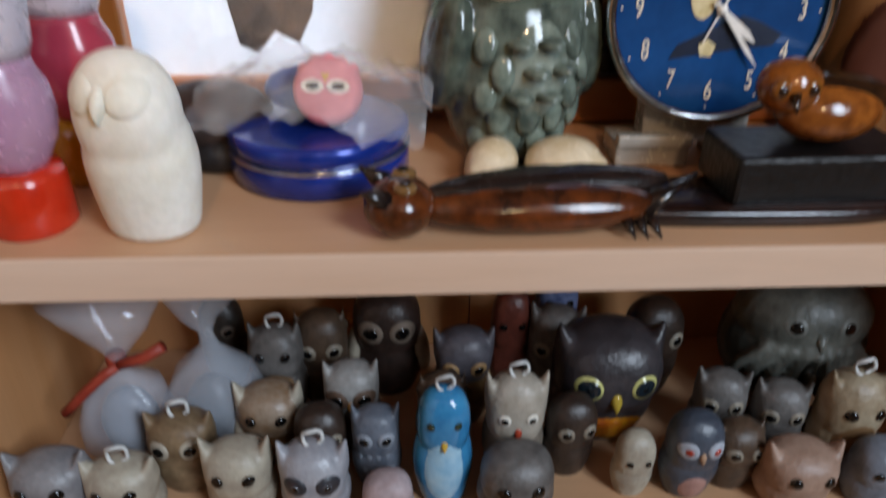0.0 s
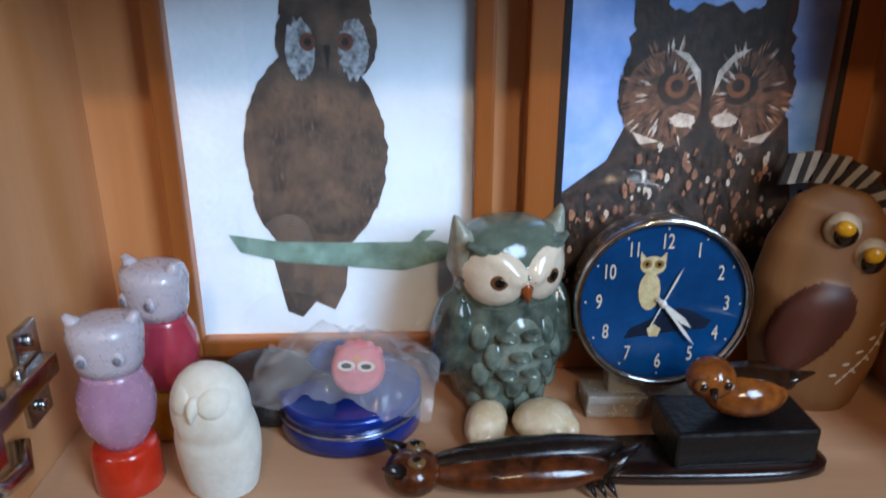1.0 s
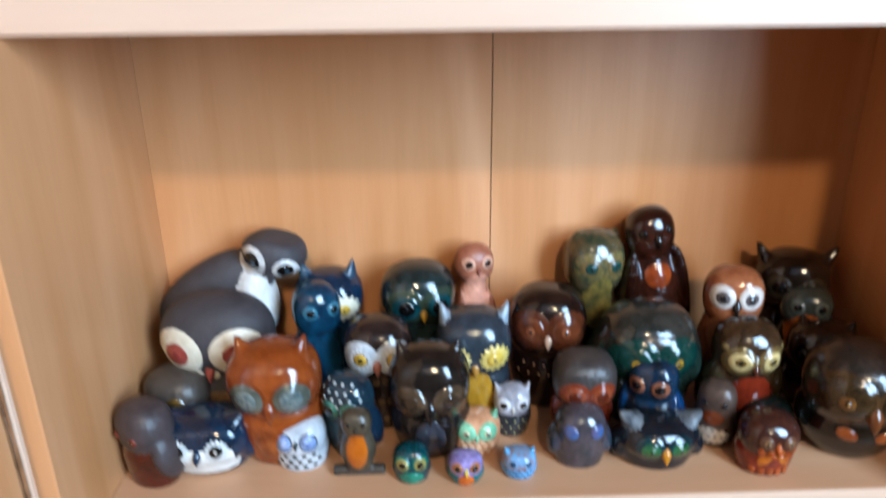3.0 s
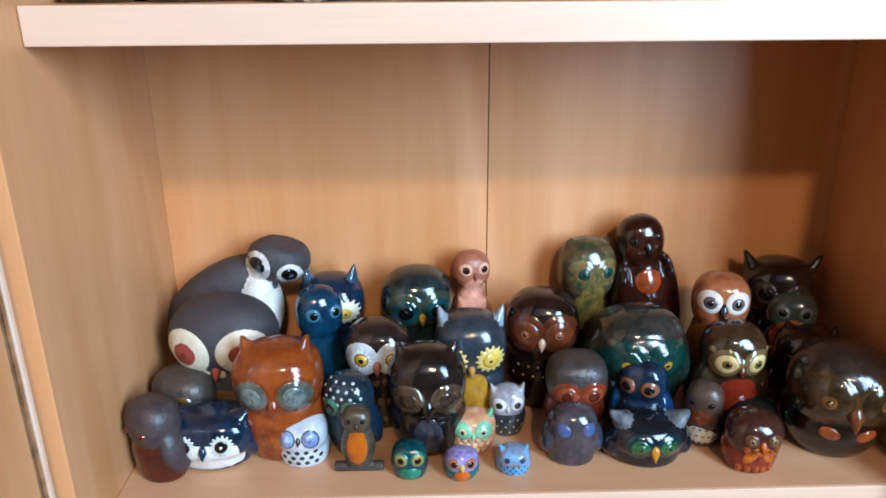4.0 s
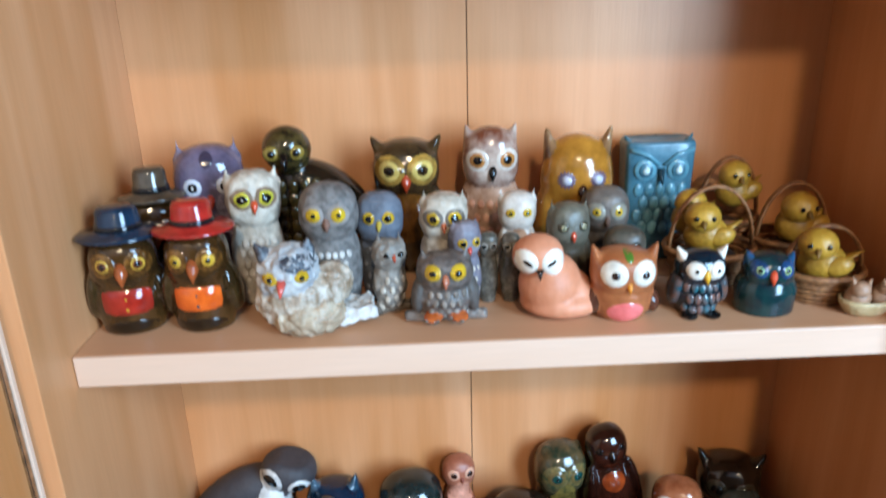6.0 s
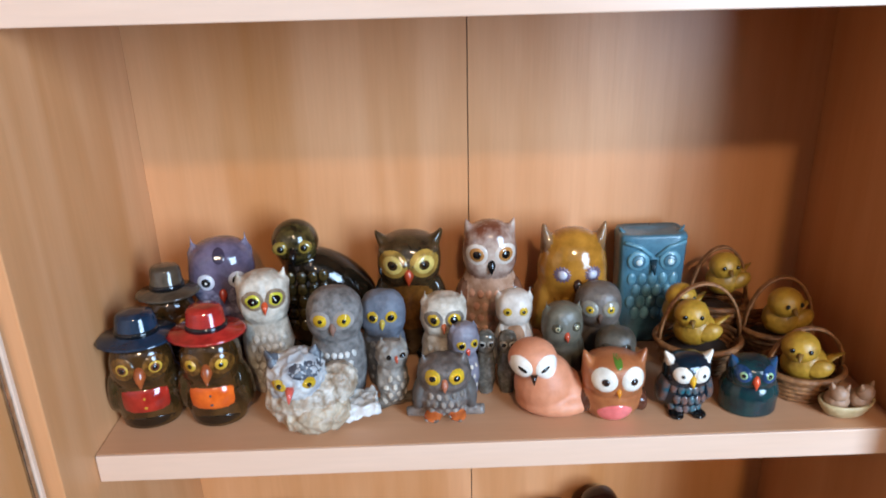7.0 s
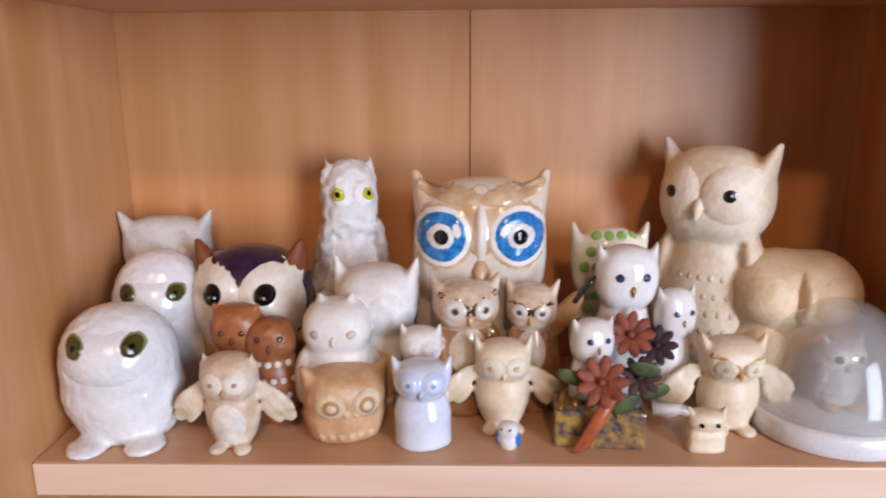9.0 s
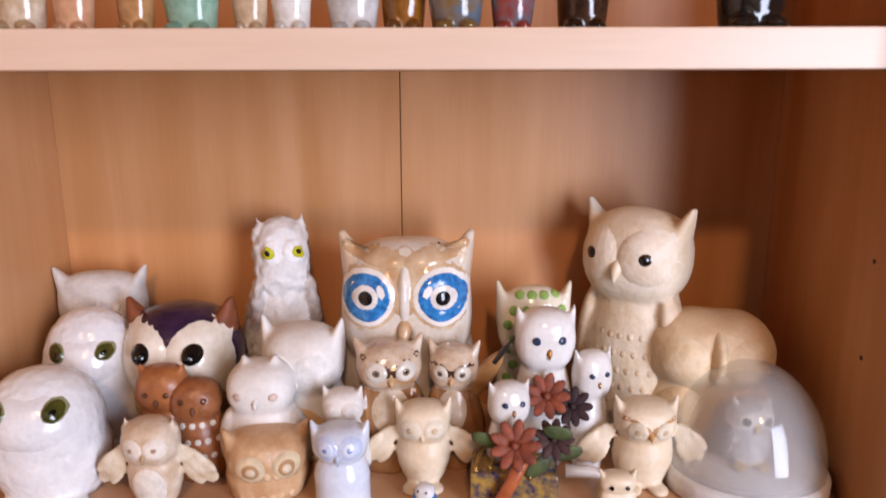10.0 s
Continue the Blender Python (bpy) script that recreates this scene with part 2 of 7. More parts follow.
for nm, z0, z1 in (("top_panel", ZTOP, ZTOP + 0.022), ("plinth", 0.0, 0.08)):
    bm = bmesh.new()
    box(bm, (-HW - 0.019, FRONT if nm == "top_panel" else -0.02, z0), (HWR + 0.019, DEPTH + 0.006, z1), bev=0.001) if nm == "top_panel" else box(bm, (-HW + 0.001, -0.02, z0), (HWR - 0.001, 0.0, z1))
    part(nm, bm, BEECH_H, cabinet)
# small shelf pin holes
PIN = mat("#3a2a1c", 0.6, name="pin_hole")
for zt in (Z3, Z4, Z5):
    for s in (1,):
        HX = HW if s < 0 else HWR
        for k in (1, 2):
            bm = bmesh.new()
            cone(bm, (s * (HX + 0.001), 0.03, zt + 0.04 + k * 0.064), (s * (HX - 0.0004), 0.03, zt + 0.04 + k * 0.064), 0.0016, r2=0.0016)
            part("pin_hole", bm, PIN, cabinet)
# open door, swung out past the side panel
door = thing("door_1", "beech framed cabinet door standing wide open", "door", (-HW - 0.012, FRONT - 0.004, 0), -4, kind="structure")
for nm, lo, hi, m in (("leaf", (-0.019, -0.56, 0.09), (-0.001, 0.0, ZTOP), BEECH_V), ("edge_strip", (-0.001, -0.0035, 0.09), (0.0025, 0.0, ZTOP), EDGE_H), ("metal_strip", (-0.001, -0.0085, 0.09), (0.0012, -0.0038, ZTOP), CHROME)):
    bm = bmesh.new()
    box(bm, lo, hi, bev=0.0006)
    part(nm, bm, m, door)

# ---- figurines ----
from mathutils.bvhtree import BVHTree


def G(hexa, hexb=None, rough=0.1, scale=70.0, bump=0.1, **k):
    return mat(hexa, rough, hexb, scale, bump, coat=0.2, **k)


def M(hexa, hexb=None, rough=0.65, scale=70.0, bump=0.3, **k):
    return mat(hexa, rough, hexb, scale, bump, **k)


BLACK = G("#0d0c0c")
WHITE_EYE = G("#ece7dc", "#ddd5c6")


class Fig:
    """Collects the shells of one figurine into a single mesh with several glazes."""

    def __init__(self):
        self.bm, self.mats, self.skin = bmesh.new(), [], None

    def mi(self, m):
        if m not in self.mats:
            self.mats.append(m)
        return self.mats.index(m)

    def meld(self, voxel, rounds=4):
        """Melt the shells gathered so far into one softly modelled form, each face keeping its glaze."""
        old = BVHTree.FromBMesh(self.bm)
        self.bm.faces.ensure_lookup_table()
        glaze = [g.material_index for g in self.bm.faces]
        me = bpy.data.meshes.new("form")
        self.bm.to_mesh(me)
        self.bm.free()
        tmp = new("form", me)
        r = tmp.modifiers.new("melt", "REMESH")
        r.mode, r.voxel_size = "VOXEL", voxel
        q = tmp.modifiers.new("soften", "SMOOTH")
        q.factor, q.iterations = 0.5, rounds
        dg = bpy.context.evaluated_depsgraph_get()
        out = bpy.data.meshes.new_from_object(tmp.evaluated_get(dg))
        bpy.data.objects.remove(tmp)
        bpy.data.meshes.remove(me)
        self.bm = bmesh.new()
        self.bm.from_mesh(out)
        bpy.data.meshes.remove(out)
        for g in self.bm.faces:
            i = old.find_nearest(g.calc_center_median())[2]
            g.material_index = glaze[i] if i is not None else 0
        self.skin = BVHTree.FromBMesh(self.bm)
        return self.bm

    def front(self, x, z):
        """The foremost point of the melted form at (x, z) and its normal, or None."""
        p, n, i, d = self.skin.ray_cast(Vector((x, -1.0, z)), Vector((0, 1, 0)))
        return (p, n) if p is not None else None

    def paint(self, x, z, rx, rz, m, rot=0.0, dome=0.0, lift=0.00025, n=26, shape=None):
        """A painted or slightly raised patch that follows the surface; shape bends the outline by angle."""
        hit0 = self.front(x, z)
        if hit0 is None:
            return
        mi, bm, ca, sa = self.mi(m), self.bm, math.cos(radians(rot)), math.sin(radians(rot))
        y0 = hit0[0].y
        rings = []
        for r in (0.3, 0.6, 0.86, 1.0):
            ring = []
            for k in range(n):
                a = 2 * math.pi * k / n
                g = shape(a) if shape else 1.0
                t = r
                for tries in range(8):
                    u, v = rx * t * g * math.cos(a), rz * t * g * math.sin(a)
                    px, pz = x + u * ca - v * sa, z + u * sa + v * ca
                    hit = self.front(px, pz)
                    if hit is not None and abs(hit[0].y - y0) < 2.2 * max(rx, rz) + 0.002:
                        break
                    t *= 0.86
                y = hit[0].y if hit is not None else y0
                ring.append(bm.verts.new((px, y - (lift + dome * (1 - r * r) if r < 1.0 else -0.0005), pz)))
            rings.append(ring)
        c = bm.verts.new((x, y0 - lift - dome, z))
        for k in range(n):
            bm.faces.new((c, rings[0][k], rings[0][(k + 1) % n])).material_index = mi
        for p, q in zip(rings, rings[1:]):
            for k in range(n):
                bm.faces.new((p[k], q[k], q[(k + 1) % n], p[(k + 1) % n])).material_index = mi

    def done(self, name, label, category, m, group="", amp=0.0, scale=60.0):
        if amp:
            rough_up(self.bm, amp, scale, m.translation.x * 37)
        ob = finish(name, self.bm, self.mats)
        ob.matrix_world = m
        return tagged(ob, label, category, group)


def owl(label, x, y, z, w, h, body, yaw=0, roll=0, pitch=0, head=None, hz=0.66, hw=0.92, hh=0.30, dp=0.85, bb=0.72, bh=0.85, hy=-0.06,
        ears=None, ear_m=None, ear=(0.62, 0.2), eye=(0.36, 0.70, 0.15), ring=None, iris=None, pupil=BLACK, ir=0.62, pr=0.32, petals=None, flat=0.3,
        beak=None, bk=(0.6, 0.13), belly=None, bl=(0.36, 0.30, 0.27), wing=None, wg=(0.40, 0.28), spread=None, feet=None, scales=None, sc=(4, 5, 0.10),
        spots=None, brow=None, hat=None, hat_band=None, log=None, cheeks=None, amp=0.0, nscale=60.0, group="", name="owl_figurine", seg=24, sq=2.0, hsq=1.0, core=None, ck=1.45, loop=None, hp=2.5, marks=(), bulge=0.10, fine=34, taper=0.0):
    f = Fig()
    bm = f.bm
    head = head or body
    top = h * (1 - ear[1] * 0.40) if ears else h
    if hat:
        top = h * 0.80
    z0 = 0.0
    if log:
        z0 = h * 0.12
        tube(bm, [(-0.7 * w, 0, z0 * 0.55), (-0.25 * w, -0.02 * w, z0 * 0.6), (0.3 * w, 0.02 * w, z0 * 0.5), (0.72 * w, 0, z0 * 0.6)], z0 * 0.58, f.mi(log), 10)
        top = top - z0 * 0.3
    R, H = w / 2, top * bh
    lathe(bm, [(bb * R * 0.9, z0), (bb * R, z0 + 0.025 * H), (R * (0.5 + bb * 0.48), z0 + 0.14 * H), (R * 0.98, 0.33 * H + z0 * 0.5), (R, 0.46 * H), (R * 0.93, 0.6 * H), (R * 0.78, 0.74 * H), (R * 0.55, 0.86 * H), (R * 0.25, 0.95 * H), (R * 0.05, 0.97 * H)], f.mi(body), 1, dp, seg, sq=sq)
    hc, hr = Vector((0, hy * w, (1 - hh) * top)), Vector((hw * R, hw * R * dp * hsq, hh * top))
    for v in ell(bm, (0, 0, 0), (1, 1, 1), f.mi(head), seg=seg, rings=16):
        k = (abs(v.co.x) ** hp + abs(v.co.y) ** hp + abs(v.co.z) ** hp) ** (-1 / hp)
        v.co = hc + Vector((v.co.x * k * hr.x, v.co.y * k * hr.y, v.co.z * k * hr.z))

    def front(dx, zz):
        """A point on the front of the head or body, whichever lies nearer, and its normal."""
        best, nor = None, Vector((0, -1, 0))
        q = 1 - abs(dx / hr.x) ** hp - abs((zz - hc.z) / hr.z) ** hp
        if q > 0:
            best = Vector((dx, hc.y - hr.y * q ** (1 / hp), zz))
            nor = Vector((dx / hr.x ** 2, (best.y - hc.y) / hr.y ** 2, (zz - hc.z) / hr.z ** 2)).normalized()
        t = min(1.0, max(0.02, zz / H))
        rr = R * (0.98 - 2.2 * max(0, 0.36 - t) ** 2 * (1.6 - bb) if t < 0.5 else max(0.05, 1 - ((t - 0.46) / 0.52) ** 2 * 0.95) ** 0.7)
        q = 1 - (dx / rr) ** 2
        if q > 0 and (best is None or -rr * dp * math.sqrt(q) < best.y):
            best = Vector((dx, -rr * dp * math.sqrt(q), zz))
            nor = Vector((dx / rr ** 2, best.y / (rr * dp) ** 2, 0.25 / rr * (t - 0.4))).normalized()
        return (best or Vector((dx, hc.y - hr.y * 0.5, zz))), nor

    if ears:
        em = f.mi(ear_m or head)
        for s in (-1, 1):
            bx = s * ear[0] * hr.x
            bz = hc.z + hr.z * math.sqrt(max(0.05, 1 - ear[0] ** 2)) * 0.8
            if ears == "cat":
                cone(bm, (bx * 0.85, hc.y, bz - 0.08 * h), (min(abs(bx) * 1.2, hr.x * 1.02) * s, hc.y - 0.02 * w, h), 0.26 * w, em, r2=0.035 * w, seg=14, flat=0.6)
            elif ears == "horn":
                cone(bm, (bx * 0.55, hc.y, bz - 0.14 * h), (s * hr.x * 1.03, hc.y - 0.03 * w, h), 0.34 * w, em, r2=0.03 * w, seg=16, flat=0.62)
            else:
                cone(bm, (bx, hc.y, bz - 0.03 * h), (bx * 1.1, hc.y - 0.02 * w, h), 0.11 * w, em, flat=0.7)
                ell(bm, (bx * 1.02, hc.y, bz), (0.12 * w, 0.10 * w, 0.07 * h), em, seg=10, rings=6)
    ex, er = eye[0] * R, eye[2] * w
    ez = min(eye[1] * top + 0.11 * w * dp, hc.z + 0.62 * hr.z)
    if brow and er > 0:
        for s in (-1, 1):
            a, b = front(s * ex * 0.12, ez - er * 0.1)[0], front(s * min(ex * 1.9, hr.x * 0.95), min(ez + er * 1.15, hc.z + hr.z * 0.8))[0]
            mid = (a + b) / 2 + Vector((0, -0.04 * w, 0.05 * w))
            tube(bm, [a + Vector((0, -0.02 * w, 0)), mid, b + Vector((0, -0.01 * w, 0))], 0.055 * w, f.mi(brow), 8, 0.6)
    if wing:
        for s in (-1, 1):
            ell(bm, (s * R * 0.9, -0.02 * w, wg[0] * top), (0.13 * w, 0.30 * w * dp, wg[1] * top), f.mi(wing), Euler((radians(14), radians(-s * 8), 0)).to_matrix(), 14, 9)
    if spread:
        for s in (-1, 1):
            wt = Euler((0, radians(s * -38), radians(s * 12))).to_matrix()
            ell(bm, (s * w * 0.78, 0.03 * w, 0.46 * top), (0.20 * w, 0.06 * w, 0.30 * top), f.mi(spread), wt, 14, 9)
            for k in range(3):
                ell(bm, (s * w * (0.70 + 0.12 * k), 0.0, (0.34 + 0.07 * k) * top), (0.10 * w, 0.06 * w, 0.16 * top), f.mi(spread), wt, 10, 6)
    if feet:
        for s in (-1, 1):
            ell(bm, (s * 0.22 * w, -0.40 * w * dp, z0 + 0.035 * h), (0.17 * w, 0.2 * w, 0.05 * h), f.mi(feet), None, 12, 7)
    if taper:
        for v in bm.verts:
            v.co.x *= 1 + taper * (0.5 - v.co.z / h)
            v.co.y *= 1 + taper * (0.5 - v.co.z / h)
    bm = f.meld((w * w * h) ** (1 / 3) / fine)
    # hand-modelled irregularity
    rough_up(bm, 0.014 * w, 1.6 / w, x * 31 + y * 17)
    f.skin = BVHTree.FromBMesh(bm)
    if belly:
        f.paint(0, bl[2] * top * 1.25, bl[0] * w, bl[1] * top, belly, dome=0.02 * w)
    for mk in marks:
        mm, mx, mz, mrx, mrz = mk[:5]
        mrot, mdome, msh = (mk[5:] + (0.0, 0.0, None)[len(mk) - 5:])[:3]
        for s in ((-1, 1) if mx else (1,)):
            f.paint(s * mx * w, mz * top, mrx * w, mrz * w, mm, s * mrot, mdome * w, shape=msh)
    if marks:
        f.skin = BVHTree.FromBMesh(bm)
    for s in (-1, 1):
        if er <= 0:
            break
        d = er * bulge
        if cheeks:
            f.paint(s * ex, ez, er * ck, er * ck, cheeks, 0, d * 0.7, 0.0003)
        if petals:
            f.paint(s * ex, ez, er * 1.08, er * 1.08, petals, 0, d * 0.4, 0.0006, 56, lambda a: 1.0 if int(a * 56 / (2 * math.pi) + 0.5) % 4 < 2 else 0.80)
        if ring:
            f.paint(s * ex, ez, er, er, ring, 0, d, 0.0008) if not petals else f.paint(s * ex, ez, er * 0.62, er * 0.62, ring, 0, d, 0.0009)
        if iris:
            f.paint(s * ex, ez, er * ir, er * ir, iris, 0, d * 1.2, 0.0012)
        if pupil:
            f.paint(s * ex, ez, er * pr, er * pr, pupil, 0, d * 1.4, 0.0015, 18)
        if core:
            f.paint(s * ex, ez, er * core[1], er * core[1], core[0], 0, d * 1.6, 0.0018, 18)
    if beak:
        bz = min(bk[0] * top + 0.09 * w * dp, ez - 0.06 * w) if er > 0 else bk[0] * top
        hit = f.front(0, bz)
        p = hit[0] if hit else Vector((0, -R * dp, bz))
        b = bk[1] * w
        for v in ell(bm, (0, 0, 0), (b * 0.46, b * 0.5, b * 0.95), f.mi(beak), Euler((radians(-18), 0, 0)).to_matrix(), 12, 8):
            v.co.x *= 1.0 if v.co.z > 0 else max(0.25, 1 + v.co.z / b)
            v.co += p

    def front(dx, zz):
        """The melted form's foremost point and normal; a point inside it where it has none."""
        hit = f.front(dx, zz)
        return hit if hit else (Vector((0, 0, min(max(zz, 0.1 * h), 0.6 * h))), Vector((0, -1, 0)))

    if scales:
        rows, cols, sz = sc
        for i in range(rows):
            zz = top * (0.14 + 0.36 * i / max(1, rows - 1))
            for k in range(cols):
                dx = R * 0.62 * ((k + 0.5 * (i % 2)) / (cols - 0.5) * 2 - 1)
                p, n = front(dx, zz)
                q = (n + Vector((0, 0, 0.25))).to_track_quat("Z", "Y").to_matrix()
                ell(bm, p - n * 0.01 * w, (sz * w * 0.62, sz * w, sz * w * 0.26), f.mi(scales), q, 8, 5)
    if spots:
        sm, rows, cols, sz, za, zb = spots
        for i in range(rows):
            for k in range(cols):
                zz = top * (za + (zb - za) * i / max(1, rows - 1))
                p, n = front(R * 0.72 * ((k + 0.5 * (i % 2)) / max(1, cols - 0.5) * 2 - 1), zz)
                ell(bm, p, (sz * w, sz * w, sz * w * 0.22), f.mi(sm), n.to_track_quat("Z", "Y").to_matrix(), 8, 5)
    if loop:
        lc = Vector((0.02 * w, hc.y, top + 0.10 * w))
        tube(bm, [lc + Vector((math.cos(k * math.pi / 8) * 0.14 * w, 0.03 * w * math.sin(k * 1.0), math.sin(k * math.pi / 8) * 0.14 * w)) for k in range(17)], 0.03 * w, f.mi(loop), 6)
    if hat:
        hb = f.mi(hat)
        lathe(bm, [(hw * R * 1.22, 0), (hw * R * 1.3, 0.012 * h), (hw * R * 1.2, 0.026 * h), (hw * R * 0.72, 0.04 * h), (hw * R * 0.66, 0.06 * h), (hw * R * 0.60, 0.19 * h), (hw * R * 0.52, 0.215 * h), (hw * R * 0.2, 0.22 * h)], hb, 1, dp, 22, (0, hc.y, h * 0.775), lean=(0.0, 0.06))
        if hat_band:
            lathe(bm, [(hw * R * 0.70, 0), (hw * R * 0.68, 0.04 * h)], f.mi(hat_band), 1, dp, 22, (0, hc.y + 0.003 * h, h * 0.825))
    return f.done(name, label, "owl figurine", pose(x, y, z - 0.0003, pitch, roll, yaw), group, amp, nscale)


def squarish(a):
    return (abs(math.cos(a)) ** 6 + abs(math.sin(a)) ** 6) ** (-1 / 6)


def heart(a):
    """An outline notched at the top, like an owl's facial disc."""
    return 1.0 - 0.26 * max(0.0, math.sin(a)) ** 12 - 0.10 * max(0.0, -math.sin(a)) ** 2


def toothed(a):
    return 1.0 if int(a * 26 / (2 * math.pi) + 0.5) % 2 else 0.82


def clampx(x, w):
    return max(-HW + w / 2 + 0.002, min(HWR - w / 2 - 0.002, x))


# -- second shelf: the dark glazed crowd --
DARKBROWN = G("#251711", "#120b09", scale=50)
NAVY = G("#172d44", "#0d1828", scale=60)
GREY_MATTE = M("#403c3f", "#322e31", scale=40)
CREAM_DISC = M("#d9d2c0", "#c4b9a2", 0.4)
ORANGE_GL = G("#8f471a", "#692d0f", scale=45)
YEL = G("#d6b548", "#9c7b26")
GRP = "owl figurines on the dark shelf"


def o2(label, x, y, w, h, body, **k):
    return owl(label, clampx(x, w), y, Z2, w, h, body, group=GRP, **k)


o2("red-brown glazed owl with grey unglazed back", -0.272, 0.036, 0.045, 0.0655, G("#4d1a0f", "#31100a"), yaw=-35, head=M("#483d3e", "#352d2e", 0.45), hz=0.68, eye=(0.4, 0.6, 0.1), iris=G("#6a2313"), wing=M("#413839", None, 0.45), bb=0.85)
o2("squat olive and brown glazed stoneware owl", -0.2500, 0.088, 0.055, 0.061, G("#3e3117", "#231c11", scale=90), yaw=-20, hz=0.6, head=M("#4c443d", "#38322d", 0.4), eye=(0.4, 0.55, 0.16), ring=G("#674c1b", "#412f11"), iris=BLACK, pupil=None, bb=0.9)
# long grey owl perched sideways
f = Fig()
bm = f.bm
gm, wm = f.mi(GREY_MATTE), f.mi(M("#d8d6d2", "#bfbcb8", 0.5))
ell(bm, (-0.024, 0.006, 0.090), (0.056, 0.024, 0.027), gm, Euler((0, radians(-34), 0)).to_matrix(), 22, 14)
cone(bm, (-0.045, 0.008, 0.076), (-0.080, 0.010, 0.054), 0.020, gm, flat=0.6)
for v in ell(bm, (0, 0, 0), (0.027, 0.024, 0.021), gm, Euler((0, radians(16), 0)).to_matrix(), 20, 12):
    v.co += Vector((0.032, -0.002, 0.129))
    v.co.z = min(v.co.z, 0.1445 - 0.25 * abs(v.co.x - 0.024))
ell(bm, (0.014, -0.004, 0.085), (0.019, 0.020, 0.034), wm, None, 16, 10)
tube(bm, [(-0.02, 0.0, 0.05), (-0.01, 0, 0.02), (-0.012, 0, 0.001)], 0.012, gm, 10)
ell(bm, (-0.012, 0.0, 0.004), (0.024, 0.018, 0.0045), gm, None, 14, 6)
bm = f.meld(0.0020, 5)
white = M("#d8d6d2", "#a9a5a2", 0.5, scale=160)
for x, z, r in ((0.0165, 0.1265, 0.0150), (0.0430, 0.1180, 0.0125)):
    f.paint(x, z, r * 0.88, r, white, -14, 0.0008)
    f.paint(x, z + 0.001, r * 0.55, r * 0.60, BLACK, -14, 0.0016, 0.0010)
    # glint on the eye, painted as a small off-centre blue-grey dot
    f.paint(x + 0.0015, z + 0.0005, r * 0.22, r * 0.24, G("#3e4c56"), 0, 0.0012, 0.0018, 12)
f.paint(0.0305, 0.1100, 0.0045, 0.0080, M("#4e474a"), -14, 0.002)
f.done("owl_figurine", "matte grey owl perched sideways with a white face", "owl figurine", pose(-0.213, 0.152, Z2), GRP, 0.0006, 40)
o2("grey matte owl with large cream eyes and red pupils", -0.222, 0.113, 0.090, 0.112, GREY_MATTE, yaw=-4, hz=0.68, hw=1.0, hh=0.30, hp=2.2, dp=0.7, bb=0.55, eye=(0.50, 0.60, 0.235), ring=CREAM_DISC, iris=M("#9c493e", "#79312b", 0.35), pupil=M("#792722"), ir=0.55, pr=0.2, bulge=0.06, beak=M("#954436"), bk=(0.46, 0.1), belly=M("#755a39", "#503a25", 0.4), bl=(0.3, 0.16, 0.17), scales=CREAM_DISC, sc=(2, 5, 0.08))
o2("midnight blue glazed owl with daisy eyes", -0.139, 0.150, 0.062, 0.124, NAVY, ears="cat", ear_m=G("#435a6c", "#25384a"), hz=0.78, hh=0.2, eye=(0.46, 0.71, 0.2), petals=M("#d8d2ba", None, 0.4), ring=None, iris=YEL, ir=0.42, pr=0.16, bb=0.8)
o2("small blue glazed bird-shaped owl", -0.147, 0.122, 0.042, 0.114, G("#183e56", "#0f2235"), yaw=25, hz=0.8, hh=0.2, eye=(0.45, 0.80, 0.14), ring=G("#437388"), iris=BLACK, pupil=None, bb=0.7)
o2("glossy orange-brown owl with large blue-grey eyes", -0.170, 0.062, 0.069, 0.103, ORANGE_GL, ears="cat", ear=(0.6, 0.14), hz=0.68, hw=0.98, hh=0.3, eye=(0.46, 0.60, 0.2), cheeks=G("#753614"), ck=1.15, ring=G("#5e6258", "#3e4039"), iris=G("#79827d", "#435055", scale=300), ir=0.7, pupil=None, beak=ORANGE_GL, bk=(0.52, 0.16), belly=G("#995323", "#692d0f"), bl=(0.22, 0.16, 0.2))
o2("navy owl with white beard and round eyes", -0.223, 0.053, 0.068, 0.050, NAVY, ears="horn", ear=(0.7, 0.2), hz=0.6, hw=1.0, hh=0.4, dp=0.7, eye=(0.40, 0.48, 0.125), petals=G("#cfd3d2"), ring=BLACK, iris=None, pupil=WHITE_EYE, pr=0.14, marks=((G("#e3e2dc", "#c8c8c4"), 0, 0.33, 0.40, 0.20, 0, 0.03, squarish), (BLACK, 0, 0.20, 0.25, 0.028, 0, 0.0, squarish)), wing=NAVY, bb=0.85, beak=NAVY, bk=(0.4, 0.1), hp=3.0)
o2("small white owl with pale blue eyes and black spots", -0.154, 0.049, 0.042, 0.042, G("#c9ccd0", "#9ea6b0"), hz=0.62, hh=0.38, hw=0.95, eye=(0.42, 0.62, 0.2), marks=((G("#3e454e"), 0.21, 0.66, 0.17, 0.205, 18), (G("#8ea4cf", "#5a709c"), 0.21, 0.66, 0.145, 0.18, 18, 0.01)), iris=G("#405b99", "#aebde0", scale=200), ir=0.5, pupil=None, beak=G("#2b2f33"), bk=(0.56, 0.1), spots=(G("#25312c"), 3, 5, 0.05, 0.14, 0.38), bb=0.85)
o2("blue speckled glazed guinea fowl shaped owl", -0.117, 0.060, 0.042, 0.069, G("#233844", "#141e27"), yaw=-20, hz=0.72, eye=(0.4, 0.6, 0.2), ring=G("#508877", "#26504a"), iris=BLACK, pupil=None, spots=(G("#c4cfd0"), 4, 5, 0.035, 0.72, 0.95), wing=G("#172738"))
